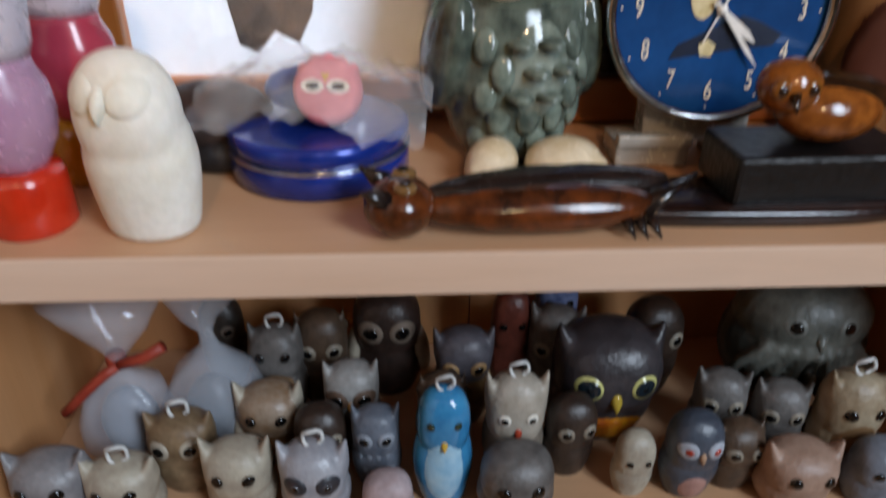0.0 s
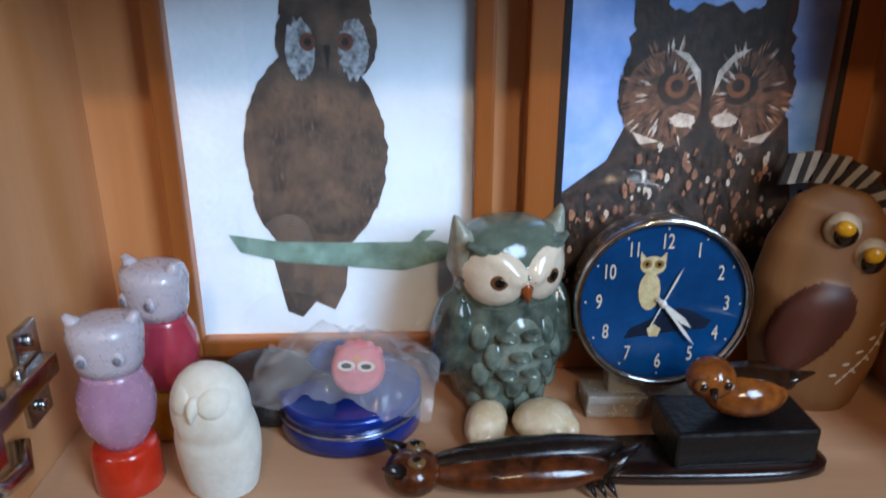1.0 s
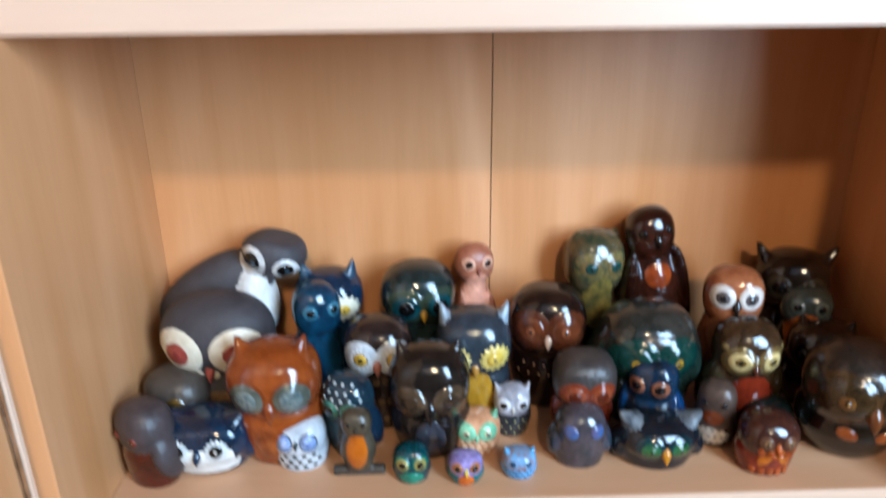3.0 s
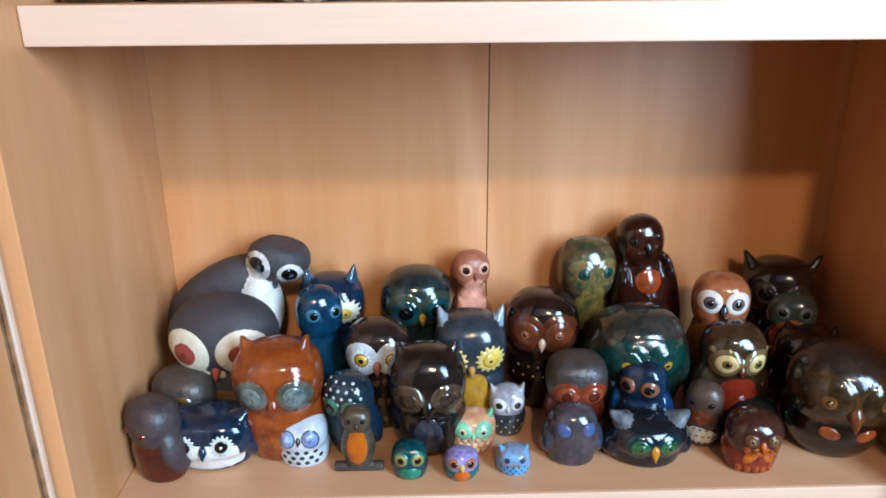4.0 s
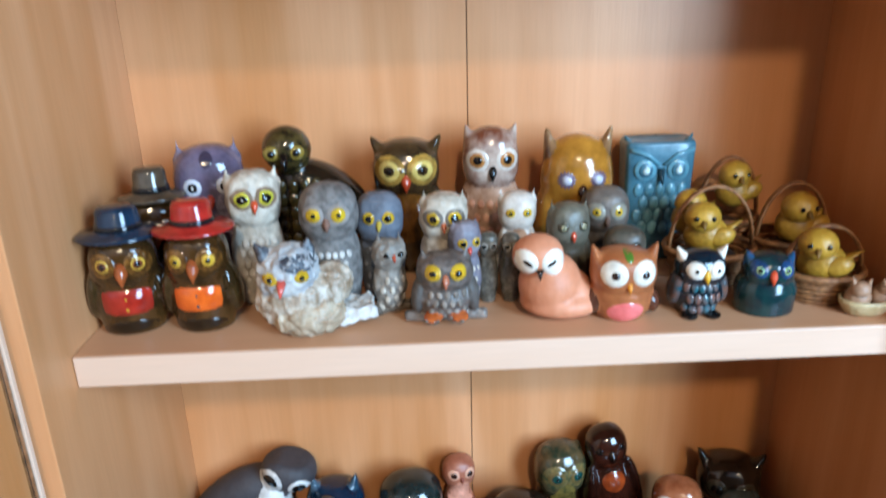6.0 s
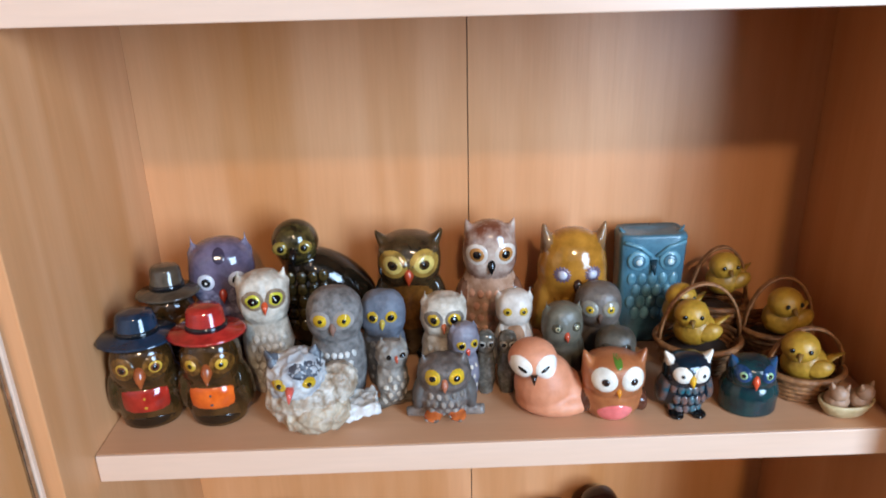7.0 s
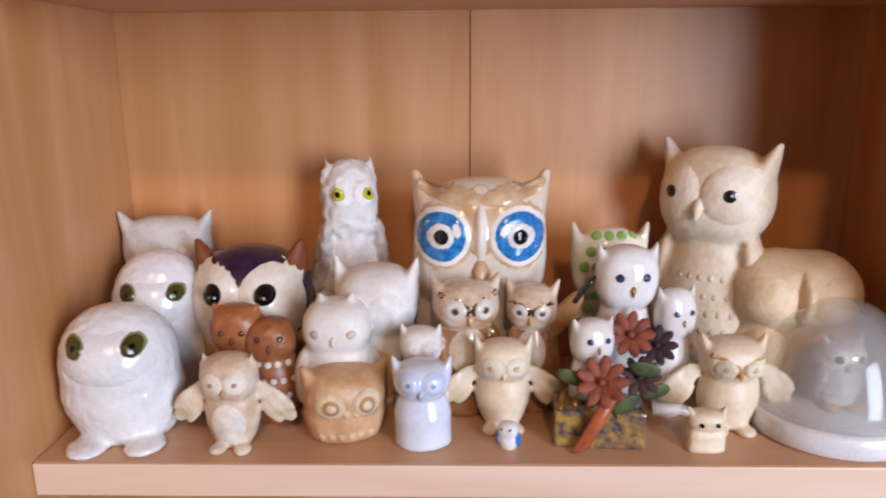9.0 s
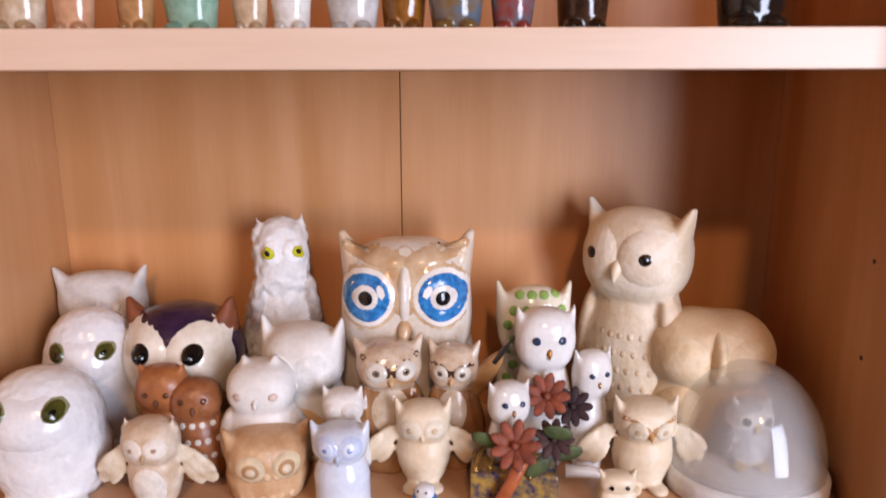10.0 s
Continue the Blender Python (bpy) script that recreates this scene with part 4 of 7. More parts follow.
o3("grey-brown owl with gold eyes on a log", -0.0305, 0.036, 0.042, 0.058, M("#6f6660", "#453f3b", 0.4, scale=120), ears="tuft", ear=(0.7, 0.12), hz=0.74, hw=0.95, hh=0.25, eye=(0.42, 0.74, 0.14), ring=YEYE, iris=G("#e0b020"), pupil=BLACK, pr=0.45, beak=G("#b06a4c"), bk=(0.64, 0.15), log=M("#8a8078", "#4c4540", 0.35, scale=120), feet=G("#b8602c"), scales=M("#94887c", "#50483f"), sc=(4, 5, 0.09), amp=0.0007, nscale=170, wing=M("#5a544f"))
o3("glazed owl with red-brown cap and pale face", 0.0123, 0.142, 0.052, 0.1225, G("#c9a890", "#a07c62"), head=G("#6a3c28", "#c9b8a8", scale=30, edge=0.45), ears="cat", ear=(0.74, 0.06), hz=0.78, hw=0.88, hh=0.22, eye=(0.46, 0.76, 0.13), cheeks=G("#cfc2b4"), ring=G("#a8743c"), iris=BLACK, pupil=None, ir=0.6, beak=BLACK, bk=(0.68, 0.15), scales=G("#e0b49a", "#b88468"), sc=(5, 5, 0.1), wing=G("#8a6048", "#5f3f2e"), wg=(0.42, 0.16), feet=G("#20281c"))
o3("small white owl with gold eyes", 0.027, 0.086, 0.030, 0.084, M("#cfc6ba", "#a8998a", 0.5), ears="tuft", ear=(0.78, 0.09), hz=0.80, hw=0.98, hh=0.19, eye=(0.42, 0.79, 0.12), ring=YEYE, iris=BLACK, pupil=None, ir=0.45, belly=M("#9c7454", "#7a5638"), bl=(0.3, 0.18, 0.4), wing=M("#c4baae"))
for dx in (-0.008, 0.009):
    o3("tiny clear and grey crystal owl", 0.011 + dx, 0.066, 0.016, 0.064 - abs(dx), G("#7a766c", "#43413a", scale=160, rough=0.06), hz=0.8, hh=0.18, eye=(0.42, 0.8, 0.2), ring=G("#a8a49a"), iris=BLACK, pupil=None, amp=0.0005, nscale=300)
o3("golden brown glazed owl with flower eyes", 0.0822, 0.137, 0.060, 0.1190, G("#b07a2a", "#7f5418", scale=45), ears="cat", ear=(0.74, 0.13), ear_m=G("#5a3a1c", "#8a6a48"), hz=0.66, hw=0.98, hh=0.32, hp=2.2, eye=(0.42, 0.66, 0.12), petals=G("#6a5a6a"), ring=G("#a8a4b4"), iris=G("#c9c9d4"), pupil=None, ir=0.5, beak=G("#3a2014"), bk=(0.58, 0.14), scales=G("#b8842f", "#8a5f1e"), sc=(4, 6, 0.085), wing=G("#a8742a"), feet=G("#3a2414"))
for i, (lb, x, y, w, h) in enumerate((("grey-green soapstone owl with a red beak", 0.0625, 0.071, 0.034, 0.078), ("grey soapstone owl with glassy eyes", 0.0968, 0.097, 0.036, 0.0795), ("small dark soapstone owl", 0.1025, 0.057, 0.031, 0.060))):
    o3(lb, x, y, w, h, M(("#6a6556", "#6f655c", "#5a5448")[i], ("#4a473c", "#4c443d", "#3a362e")[i], 0.4), ears="tuft" if i == 0 else None, ear=(0.75, 0.08), hz=0.76, hw=(0.95, 1.05, 1.0)[i], hh=0.24, yaw=(8, -6, -12)[i], eye=(0.46, 0.75, (0.12, 0.2, 0.13)[i]), ring=G(("#4a4638", "#8f8a7c", "#3c382e")[i]), iris=(G("#c9c29a"), YEYE, G("#b8b494"))[i], pupil=BLACK, ir=0.5, pr=0.25, beak=G("#b04a30") if i == 0 else M("#5a4030"), bk=(0.66, 0.15), wing=M("#4f4a3e", None, 0.4), amp=0.0003)
# peach owl with white goggles, lying long
f = Fig()
bm = f.bm
pm = f.mi(M("#cf8f6c", "#bd7a56", 0.5, scale=40, bump=0.1))
ell(bm, (0.010, 0.004, 0.011), (0.031, 0.024, 0.012), pm, None, 22, 14)
ell(bm, (0.001, 0.003, 0.024), (0.023, 0.022, 0.024), pm, None, 22, 14)
ell(bm, (0.015, 0.005, 0.021), (0.026, 0.018, 0.014), pm, Euler((0, radians(38), 0)).to_matrix(), 18, 12)
ell(bm, (-0.009, -0.002, 0.048), (0.0185, 0.017, 0.0155), pm, None, 20, 12)
bm = f.meld(0.0014, 8)
for s in (-1, 1):
    f.paint(-0.010 + s * 0.0098, 0.0470, 0.0092, 0.0098, WHITE_EYE, 0, 0.0012, 0.0006)
    f.paint(-0.010 + s * 0.0082, 0.0475, 0.0042, 0.0017, BLACK, s * 32, 0.0008, 0.0018, 14)
cone(bm, (-0.010, -0.018, 0.043), (-0.010, -0.021, 0.0360), 0.003, f.mi(G("#2c1a12")))
f.done("owl_figurine", "smooth peach clay owl with white goggle eyes", "owl figurine", pose(0.044, 0.036, Z3), GRP3)
o3("cartoon brown owl with big side-glancing eyes", 0.0949, 0.033, 0.047, 0.0565, G("#a8683c", "#8f5430", rough=0.3), ears="cat", ear=(0.82, 0.16), hz=0.68, hw=1.0, hh=0.32, eye=(0.44, 0.66, 0.2), ring=G("#f0e8d8"), iris=None, pupil=G("#2a1c18"), pr=0.34, beak=G("#d98a24"), bk=(0.5, 0.1), belly=G("#e07a78", "#d06460"), bl=(0.30, 0.17, 0.14), wing=G("#5a3424", "#3f2418"), wg=(0.26, 0.2), bb=0.7, marks=((G("#5a7a2a"), 0, 0.97, 0.07, 0.10),))
o3("navy owl with white mask and striped wings", 0.1509, 0.036, 0.037, 0.051, G("#132430", "#0c151d"), ears="horn", ear=(0.8, 0.14), ear_m=WHITE_EYE, hz=0.72, hw=0.95, hh=0.28, marks=((WHITE_EYE, 0.19, 0.76, 0.20, 0.18, 24, 0.01),), eye=(0.42, 0.70, 0.17), ring=WHITE_EYE, iris=None, pupil=BLACK, pr=0.25, beak=G("#d9a824"), bk=(0.62, 0.16), scales=G("#1f5a66", "#7a4a34", scale=90), sc=(3, 5, 0.13), wing=G("#1b4450", "#6a4a3c", scale=120), feet=BLACK)
o3("dark blue glazed owl with orange beak", 0.2, 0.034, 0.044, 0.046, G("#18262c", "#1c3a3a", scale=80), yaw=-10, ears="cat", ear=(0.75, 0.1), ear_m=G("#2a4a6c"), hz=0.72, hw=0.8, hh=0.28, eye=(0.42, 0.72, 0.14), ring=G("#2c4c7c", "#1c3250"), iris=G("#a8c490"), ir=0.5, pr=0.3, beak=G("#d0502a"), bk=(0.62, 0.14), bb=0.95)
# flat square blue owl
f = Fig()
bm = f.bm
sq_m, sq_l = f.mi(G("#4f7686", "#3a5a6a", rough=0.3, scale=60)), f.mi(G("#6c96a4", "#517a8a", rough=0.3))
lathe(bm, [(0.026, 0), (0.0275, 0.003), (0.0275, 0.05), (0.0285, 0.088), (0.029, 0.099), (0.0275, 0.102), (0.02, 0.1), (0.001, 0.099)], sq_m, 1, 0.55, 32, sq=8)
for s in (-1, 1):
    cone(bm, (s * 0.021, 0, 0.094), (s * 0.0285, -0.002, 0.1055), 0.008, sq_m, flat=0.6)
    ell(bm, (s * 0.0135, -0.0155, 0.079), (0.0095, 0.003, 0.0095), sq_l, None, 18, 8)
    ell(bm, (s * 0.0135, -0.0180, 0.079), (0.006, 0.0018, 0.006), sq_m, None, 16, 6)
    ell(bm, (s * 0.0135, -0.0195, 0.079), (0.003, 0.0014, 0.003), f.mi(G("#c4d4d4")), None, 12, 6)
    tube(bm, [(s * 0.002, -0.016, 0.083), (s * 0.012, -0.0168, 0.0915), (s * 0.026, -0.0158, 0.096)], 0.0018, sq_l, 6)
for i in range(4):
    for k in range(5):
        ell(bm, ((k - 2 + 0.5 * (i % 2)) * 0.009, -0.0150, 0.062 - i * 0.011), (0.0042, 0.0018, 0.006), sq_l, None, 8, 5)
cone(bm, (0, -0.0145, 0.079), (0, -0.021, 0.067), 0.0038, f.mi(G("#22363f")))
f.done("owl_figurine", "square blue-grey ceramic owl with incised feathers", "owl figurine", pose(0.153, 0.152, Z3), GRP3)

# baskets with yellow birds
WICKER = M("#9a6a3c", "#6f4826", 0.6, scale=200)
HONEY = M("#b8902c", "#8f6a1c", 0.4, scale=60)
DARKFILL = M("#33231a", "#1d140f", 0.8)


def basket(x, y, r, hgt, arch, bird_yaw, n_label, low=False):
    b = thing("basket", n_label, "basket", (clampx(x, 2 * r), y, Z3), 0, "wicker baskets with bird figures")
    n = 22
    for i in range(int(hgt / 0.0042)):
        bm = bmesh.new()
        zz = 0.002 + i * 0.0042
        rr = r * (0.74 + 0.26 * zz / hgt)
        tube(bm, [(rr * (1 + 0.03 * (-1) ** (k + i)) * math.cos(2 * math.pi * k / n), rr * 0.85 * (1 + 0.03 * (-1) ** (k + i)) * math.sin(2 * math.pi * k / n), zz) for k in range(n + 1)], 0.0021, 0, 5)
        part("woven_coil", bm, WICKER, b, smooth=True)
    bm = bmesh.new()
    tube(bm, [(r * 1.02 * math.cos(2 * math.pi * k / 28), r * 0.88 * math.sin(2 * math.pi * k / 28), hgt) for k in range(29)], 0.0026, 0, 6)
    part("rim", bm, WICKER, b, smooth=True)
    bm = bmesh.new()
    for s in (0, 0.0022):
        tube(bm, [(r * 0.98 * math.cos(math.pi * k / 16), s - 0.004, hgt + arch * math.sin(math.pi * k / 16)) for k in range(17)], 0.0013, 0, 6)
    part("handle", bm, WICKER, b, "thin arched wicker handle", smooth=True)
    bm = bmesh.new()
    ell(bm, (0, 0, hgt * 0.45), (r * 0.8, r * 0.68, hgt * 0.5), 0, None, 14, 8)
    rough_up(bm, 0.002, 200)
    part("filling", bm, DARKFILL, b, "dark dried filling", smooth=True)
    return b


def bird(x, y, z, s, yaw, label="yellow glazed bird figure sitting in a wicker basket"):
    f = Fig()
    bm, hm = f.bm, None
    hm = f.mi(HONEY)
    ell(bm, (0, 0, 0.011 * s), (0.014 * s, 0.012 * s, 0.012 * s), hm, Euler((0, radians(-15), 0)).to_matrix(), 18, 12)
    ell(bm, (-0.004 * s, -0.005 * s, 0.024 * s), (0.0115 * s, 0.0105 * s, 0.010 * s), hm, None, 18, 12)
    cone(bm, (0.010 * s, 0.002, 0.012 * s), (0.023 * s, 0.003, 0.020 * s), 0.006 * s, hm, flat=0.5)
    ell(bm, (0.008 * s, -0.009 * s, 0.012 * s), (0.009 * s, 0.004 * s, 0.006 * s), hm, Euler((0, radians(-25), 0)).to_matrix(), 12, 8)
    for k in (-1, 1):
        ell(bm, (-0.0045 * s + k * 0.0052 * s, -0.0145 * s, 0.0255 * s), (0.0017 * s, 0.001 * s, 0.0017 * s), f.mi(BLACK), None, 8, 5)
    cone(bm, (-0.005 * s, -0.0145 * s, 0.023 * s), (-0.0055 * s, -0.0195 * s, 0.020 * s), 0.0022 * s, f.mi(M("#7a5a20")))
    return f.done("bird_figurine", label, "bird figurine", pose(x, y, z, 0, 0, yaw), "yellow birds in baskets")


basket(0.215, 0.148, 0.026, 0.034, 0.052, 0, "small round wicker basket with arched handle against the back")
bird(0.217, 0.140, Z3 + 0.046, 1.15, 10)
basket(0.254, 0.112, 0.029, 0.026, 0.046, 0, "round wicker basket holding a yellow bird")
bird(0.254, 0.102, Z3 + 0.026, 1.25, 14)
basket(0.182, 0.096, 0.034, 0.026, 0.050, 0, "wide wicker basket holding two yellow birds")
bird(0.175, 0.088, Z3 + 0.026, 1.2, -8)
bird(0.170, 0.110, Z3 + 0.034, 1.1, 15)
basket(0.2495, 0.053, 0.030, 0.022, 0.034, 0, "pale wicker basket with dried flowers and a yellow bird")
bird(0.246, 0.046, Z3 + 0.016, 1.2, -20)
# little nest with two sleepers
nest = thing("nest_dish", "small pale oval dish like a nest", "dish", (0.2685, 0.020, Z3), 6)
bm = bmesh.new()
lathe(bm, [(0.012, 0), (0.016, 0.002), (0.0205, 0.009), (0.0215, 0.0125), (0.0195, 0.0125), (0.014, 0.005), (0.001, 0.004)], 0, 1, 0.62, 24)
part("bowl", bm, M("#c9b48a", "#b09a6c", 0.4), nest, smooth=True)
for s in (-1, 1):
    f = Fig()
    ell(f.bm, (0, 0, 0.009), (0.009, 0.008, 0.009), f.mi(M("#b8967a", "#97755a", 0.5)), None, 14, 9)
    ell(f.bm, (0, -0.004, 0.017), (0.007, 0.006, 0.006), f.mi(M("#b8967a", "#97755a", 0.5)), None, 14, 9)
    for k in (-1, 1):
        cone(f.bm, (k * 0.004, -0.004, 0.020), (k * 0.006, -0.004, 0.0255), 0.0028, 0)
    f.done("animal_figurine", "tiny beige figure lying in a nest dish", "figurine", pose(0.2685 + s * 0.0085, 0.0185, Z3 + 0.0035, 0, 0, s * 20), "figures in the nest dish")

# -- fourth shelf: the white and cream owls --
GRP4 = "pale owl figurines on the upper shelf"
WHITE_GL = G("#e2e0de", "#d2d0d0", rough=0.12, scale=25, bump=0.25)
WHITE_MATTE = M("#e0dcd6", "#cfc8c0", 0.55, scale=30, bump=0.15)
CREAM = M("#e0d0b8", "#d2ba9a", 0.4, scale=35, bump=0.15)
BEIGE = M("#cfae8c", "#b58a62", 0.45, scale=30, bump=0.2)
OLIVE_EYE = G("#4c4a1c", "#33320f")


def o4(label, x, y, w, h, body, **k):
    return owl(label, clampx(x, w), y, Z4, w, h, body, group=GRP4, **k)


for lb, x, y, w, h, yaw in (("large glossy white owl with olive eyes in front", -0.2400, 0.046, 0.082, 0.092, 6), ("large glossy white owl with olive eyes behind another", -0.2375, 0.1145, 0.076, 0.112, 10)):
    o4(lb, x, y, w, h, WHITE_GL, yaw=yaw, hw=0.95, hh=0.44, hp=2.15, hy=-0.03, eye=(0.44, 0.700, 0.092), ring=G("#8a8a62"), iris=OLIVE_EYE, ir=0.9, pr=0.42, bulge=0.16, marks=((WHITE_GL, 0, 0.70, 0.43, 0.25, 0, 0.05, heart), (WHITE_GL, 0, 0.70, 0.035, 0.18, 0, 0.05)), feet=WHITE_GL, bb=0.74, amp=0.0006, nscale=200, fine=44)
# flat white owl at the back
o4("flat white bisque owl with dished face", -0.2455, 0.158, 0.066, 0.134, M("#cfcac4", "#b9b2ab", 0.6), dp=0.45, hw=1.05, hh=0.21, hp=3.0, ears="horn", ear=(0.85, 0.1), eye=(0.5, 0.76, 0.0), marks=((M("#bdb7b0", "#a8a19a", 0.6), 0.24, 0.80, 0.20, 0.17, -35, -0.04), (M("#d5d0ca", "#bfb8b1", 0.6), 0.22, 0.80, 0.06, 0.06, 0, 0.03), (M("#d5d0ca", "#bfb8b1", 0.6), 0, 0.74, 0.05, 0.20, 0, 0.06)), hy=-0.03, yaw=8)
o4("big round owl with purple cap and white goggle face", -0.1685, 0.125, 0.091, 0.118, G("#c4a276", "#9c7844", rough=0.2), head=G("#3a2440", "#261730", rough=0.2), ears="cat", ear=(0.72, 0.1), ear_m=M("#8a4a2a", "#6a3418"), hw=1.0, hh=0.36, hp=2.2, eye=(0.42, 0.68, 0.20), marks=((G("#e4ddd0", "#d4c8b4", rough=0.15), 0.235, 0.66, 0.28, 0.36, 0, 0.05), (G("#cfc0aa", "#b8a488", rough=0.15), 0.22, 0.64, 0.16, 0.21, 12, 0.02)), iris=None, pupil=BLACK, pr=0.42, core=(G("#8a8a8c"), 0.10), bulge=0.2, bb=0.6, fine=44)
o4("brown owl with white polka dots", -0.1655, 0.068, 0.040, 0.086, M("#a8683c", "#8a5230", 0.35), hz=0.78, hw=0.92, hh=0.2, eye=(0.36, 0.76, 0.08), iris=G("#5a3018"), pupil=None, beak=M("#6a3a1c"), bk=(0.7, 0.1), ears="cat", ear=(0.7, 0.04), spots=(M("#d8cfc4"), 2, 5, 0.05, 0.45, 0.55))
o4("second brown owl with white polka dots", -0.1425, 0.064, 0.042, 0.076, M("#9c5f38", "#7f4a2a", 0.35), yaw=10, hz=0.78, hw=0.85, hh=0.2, eye=(0.36, 0.80, 0.08), iris=G("#5a3018"), pupil=None, beak=M("#6a3a1c"), bk=(0.72, 0.1), spots=(M("#d8cfc4"), 3, 5, 0.06, 0.3, 0.6))
o4("small cream owl waving raised wings", -0.160, 0.027, 0.036, 0.067, M("#d8c8b4", "#b89878", 0.45, scale=50), hz=0.74, hw=1.02, hh=0.25, ears="tuft", ear=(0.8, 0.08), eye=(0.42, 0.70, 0.15), cheeks=M("#e0d4c4"), iris=M("#a8866a"), ir=0.3, pupil=None, beak=M("#b0906c"), bk=(0.62, 0.12), spread=M("#d8ccb8", "#b8a080"), feet=M("#dccbb5"), bb=0.6, belly=M("#e2d8ca"), bl=(0.34, 0.24, 0.24))
o4("tall white textured owl with yellow eyes", -0.098, 0.153, 0.055, 0.1755, M("#dcd9d6", "#c4bfba", 0.65, scale=60), yaw=18, ears="tuft", ear=(0.7, 0.03), hz=0.80, hw=0.78, hh=0.19, marks=((M("#e2e0dd", "#cfcac6", 0.6), 0.16, 0.86, 0.17, 0.20, 0, 0.03),), eye=(0.42, 0.83, 0.09), ring=G("#c9c22a"), iris=BLACK, pupil=None, ir=0.45, amp=0.0020, nscale=150, fine=44, scales=M("#dcd9d6", "#b9b3ae", 0.65, scale=90), sc=(6, 6, 0.08), wing=M("#cfccc8", "#8a7468", scale=50), wg=(0.5, 0.26), bb=0.75)
o4("white bisque owl with pointed cat ears", -0.0705, 0.0985, 0.060, 0.1115, WHITE_MATTE, ears="cat", ear=(0.85, 0.14), hz=0.70, hw=1.0, hh=0.26, eye=(0.45, 0.66, 0.18), cheeks=M("#e4e0da"), pupil=None, beak=WHITE_MATTE, bk=(0.58, 0.12), yaw=-8, belly=M("#d8b48c", "#c49a6c"), bl=(0.38, 0.22, 0.2))
o4("white owl with crown ears and heart chest", -0.0952, 0.066, 0.055, 0.094, WHITE_MATTE, ears="cat", ear=(0.4, 0.12), hz=0.74, hw=0.85, hh=0.22, eye=(0.44, 0.72, 0.09), iris=M("#d0b8aa"), pupil=None, beak=M("#d8d0c8"), bk=(0.68, 0.09), wing=M("#e0d8ce"), wg=(0.36, 0.26), bb=0.85)
o4("squat beige owl carved with relief rings", -0.0898, 0.045, 0.056, 0.0525, M("#cfa880", "#b0845a", 0.4, scale=40), yaw=16, sq=2.6, ears="cat", ear=(0.85, 0.12), hz=0.60, hw=0.98, hh=0.38, eye=(0.42, 0.50, 0.18), ring=M("#dcc4a0"), iris=M("#b88a5c"), pupil=M("#e0caac"), ir=0.75, pr=0.5, bulge=0.25, bb=0.85, scales=M("#d5b590", "#b88e64"), sc=(2, 6, 0.08), amp=0.0006)
o4("small white owl with closed eyes", -0.0376, 0.058, 0.031, 0.0745, WHITE_MATTE, ears="cat", ear=(0.75, 0.1), hz=0.80, hw=0.95, hh=0.18, eye=(0.42, 0.78, 0.16), cheeks=M("#e4dcd2"), ring=M("#e6e0da"), pupil=None, wing=WHITE_MATTE, bb=0.9)
o4("slender white porcelain owl with blue lashes", -0.0357, 0.030, 0.038, 0.0625, G("#d4d8e0", "#c2c8d4", rough=0.1, scale=20), ears="cat", ear=(0.85, 0.12), hz=0.74, hw=0.98, hh=0.22, eye=(0.42, 0.74, 0.16), cheeks=G("#c4cde0", "#a8b4d0"), ring=G("#ccd4e4"), iris=G("#7f90b8"), pupil=None, ir=0.3, beak=G("#b4bccb"), bk=(0.64, 0.14), bb=1.0, bh=0.8)
o4("very large brown and cream owl with blue ringed eyes", 0.0037, 0.132, 0.108, 0.170, G("#d9d2c8", "#c4b29c", rough=0.1, scale=20), ears="horn", ear=(0.9, 0.10), ear_m=G("#c4a684", "#d5cabb", rough=0.1, scale=25), hw=0.94, hh=0.32, hp=2.9, dp=0.68, eye=(0.52, 0.715, 0.215), cheeks=G("#b48a60", "#cdb698", rough=0.1, scale=40), ck=1.1, ring=G("#e8e4dc", "#dcd6cc"), iris=G("#2c86c4", "#1a5c98", scale=260), pupil=G("#e6e0d8"), ir=0.86, pr=0.57, bulge=0.06, core=(G("#1c1716"), 0.36), marks=((G("#b08458", "#c9b090", rough=0.1, scale=40), 0, 0.90, 0.16, 0.20, 0, 0.0), (G("#b08458", "#c9b090", rough=0.1, scale=40), 0.22, 0.95, 0.26, 0.075, 16, 0.02), (G("#a87a4e", "#c4a582", rough=0.1), 0.10, 0.78, 0.045, 0.17, -28, 0.02), (G("#ddd6cc", "#cfc4b4", rough=0.1), 0, 0.78, 0.05, 0.20, 0, 0.05)), beak=G("#b08458", "#c4a888"), bk=(0.56, 0.12), bb=0.95, fine=50, taper=0.12)
# stump with two brown and white owls
for lb, x, y, w, h, yaw in (("brown and white porcelain owl on a stump", -0.008, 0.082, 0.050, 0.103, 10), ("brown porcelain owl raising a wing", 0.040, 0.084, 0.038, 0.099, -8)):
    o4(lb, x, y, w, h, G("#a5764c", "#7f5430", scale=40), yaw=yaw, ears="horn", ear=(0.8, 0.12), hz=0.80, hw=0.95, hh=0.18, head=G("#a87a50", "#d4c4b0", scale=45), eye=(0.42, 0.78, 0.16), ring=G("#dcd2c4"), iris=G("#7a6a54"), pupil=BLACK, ir=0.4, pr=0.2, beak=G("#c9a070"), bk=(0.72, 0.12), belly=G("#d4c8b8", "#b89c7c"), bl=(0.3, 0.18, 0.4), brow=G("#4a3420"), wing=G("#8a5c34"), log=None, bb=0.9)
f = Fig()
wm = f.mi(G("#b88a5c", "#8a6038", scale=40))
ell(f.bm, (0, 0, 0.022), (0.0075, 0.005, 0.024), wm, Euler((0, radians(36), 0)).to_matrix(), 12, 9)
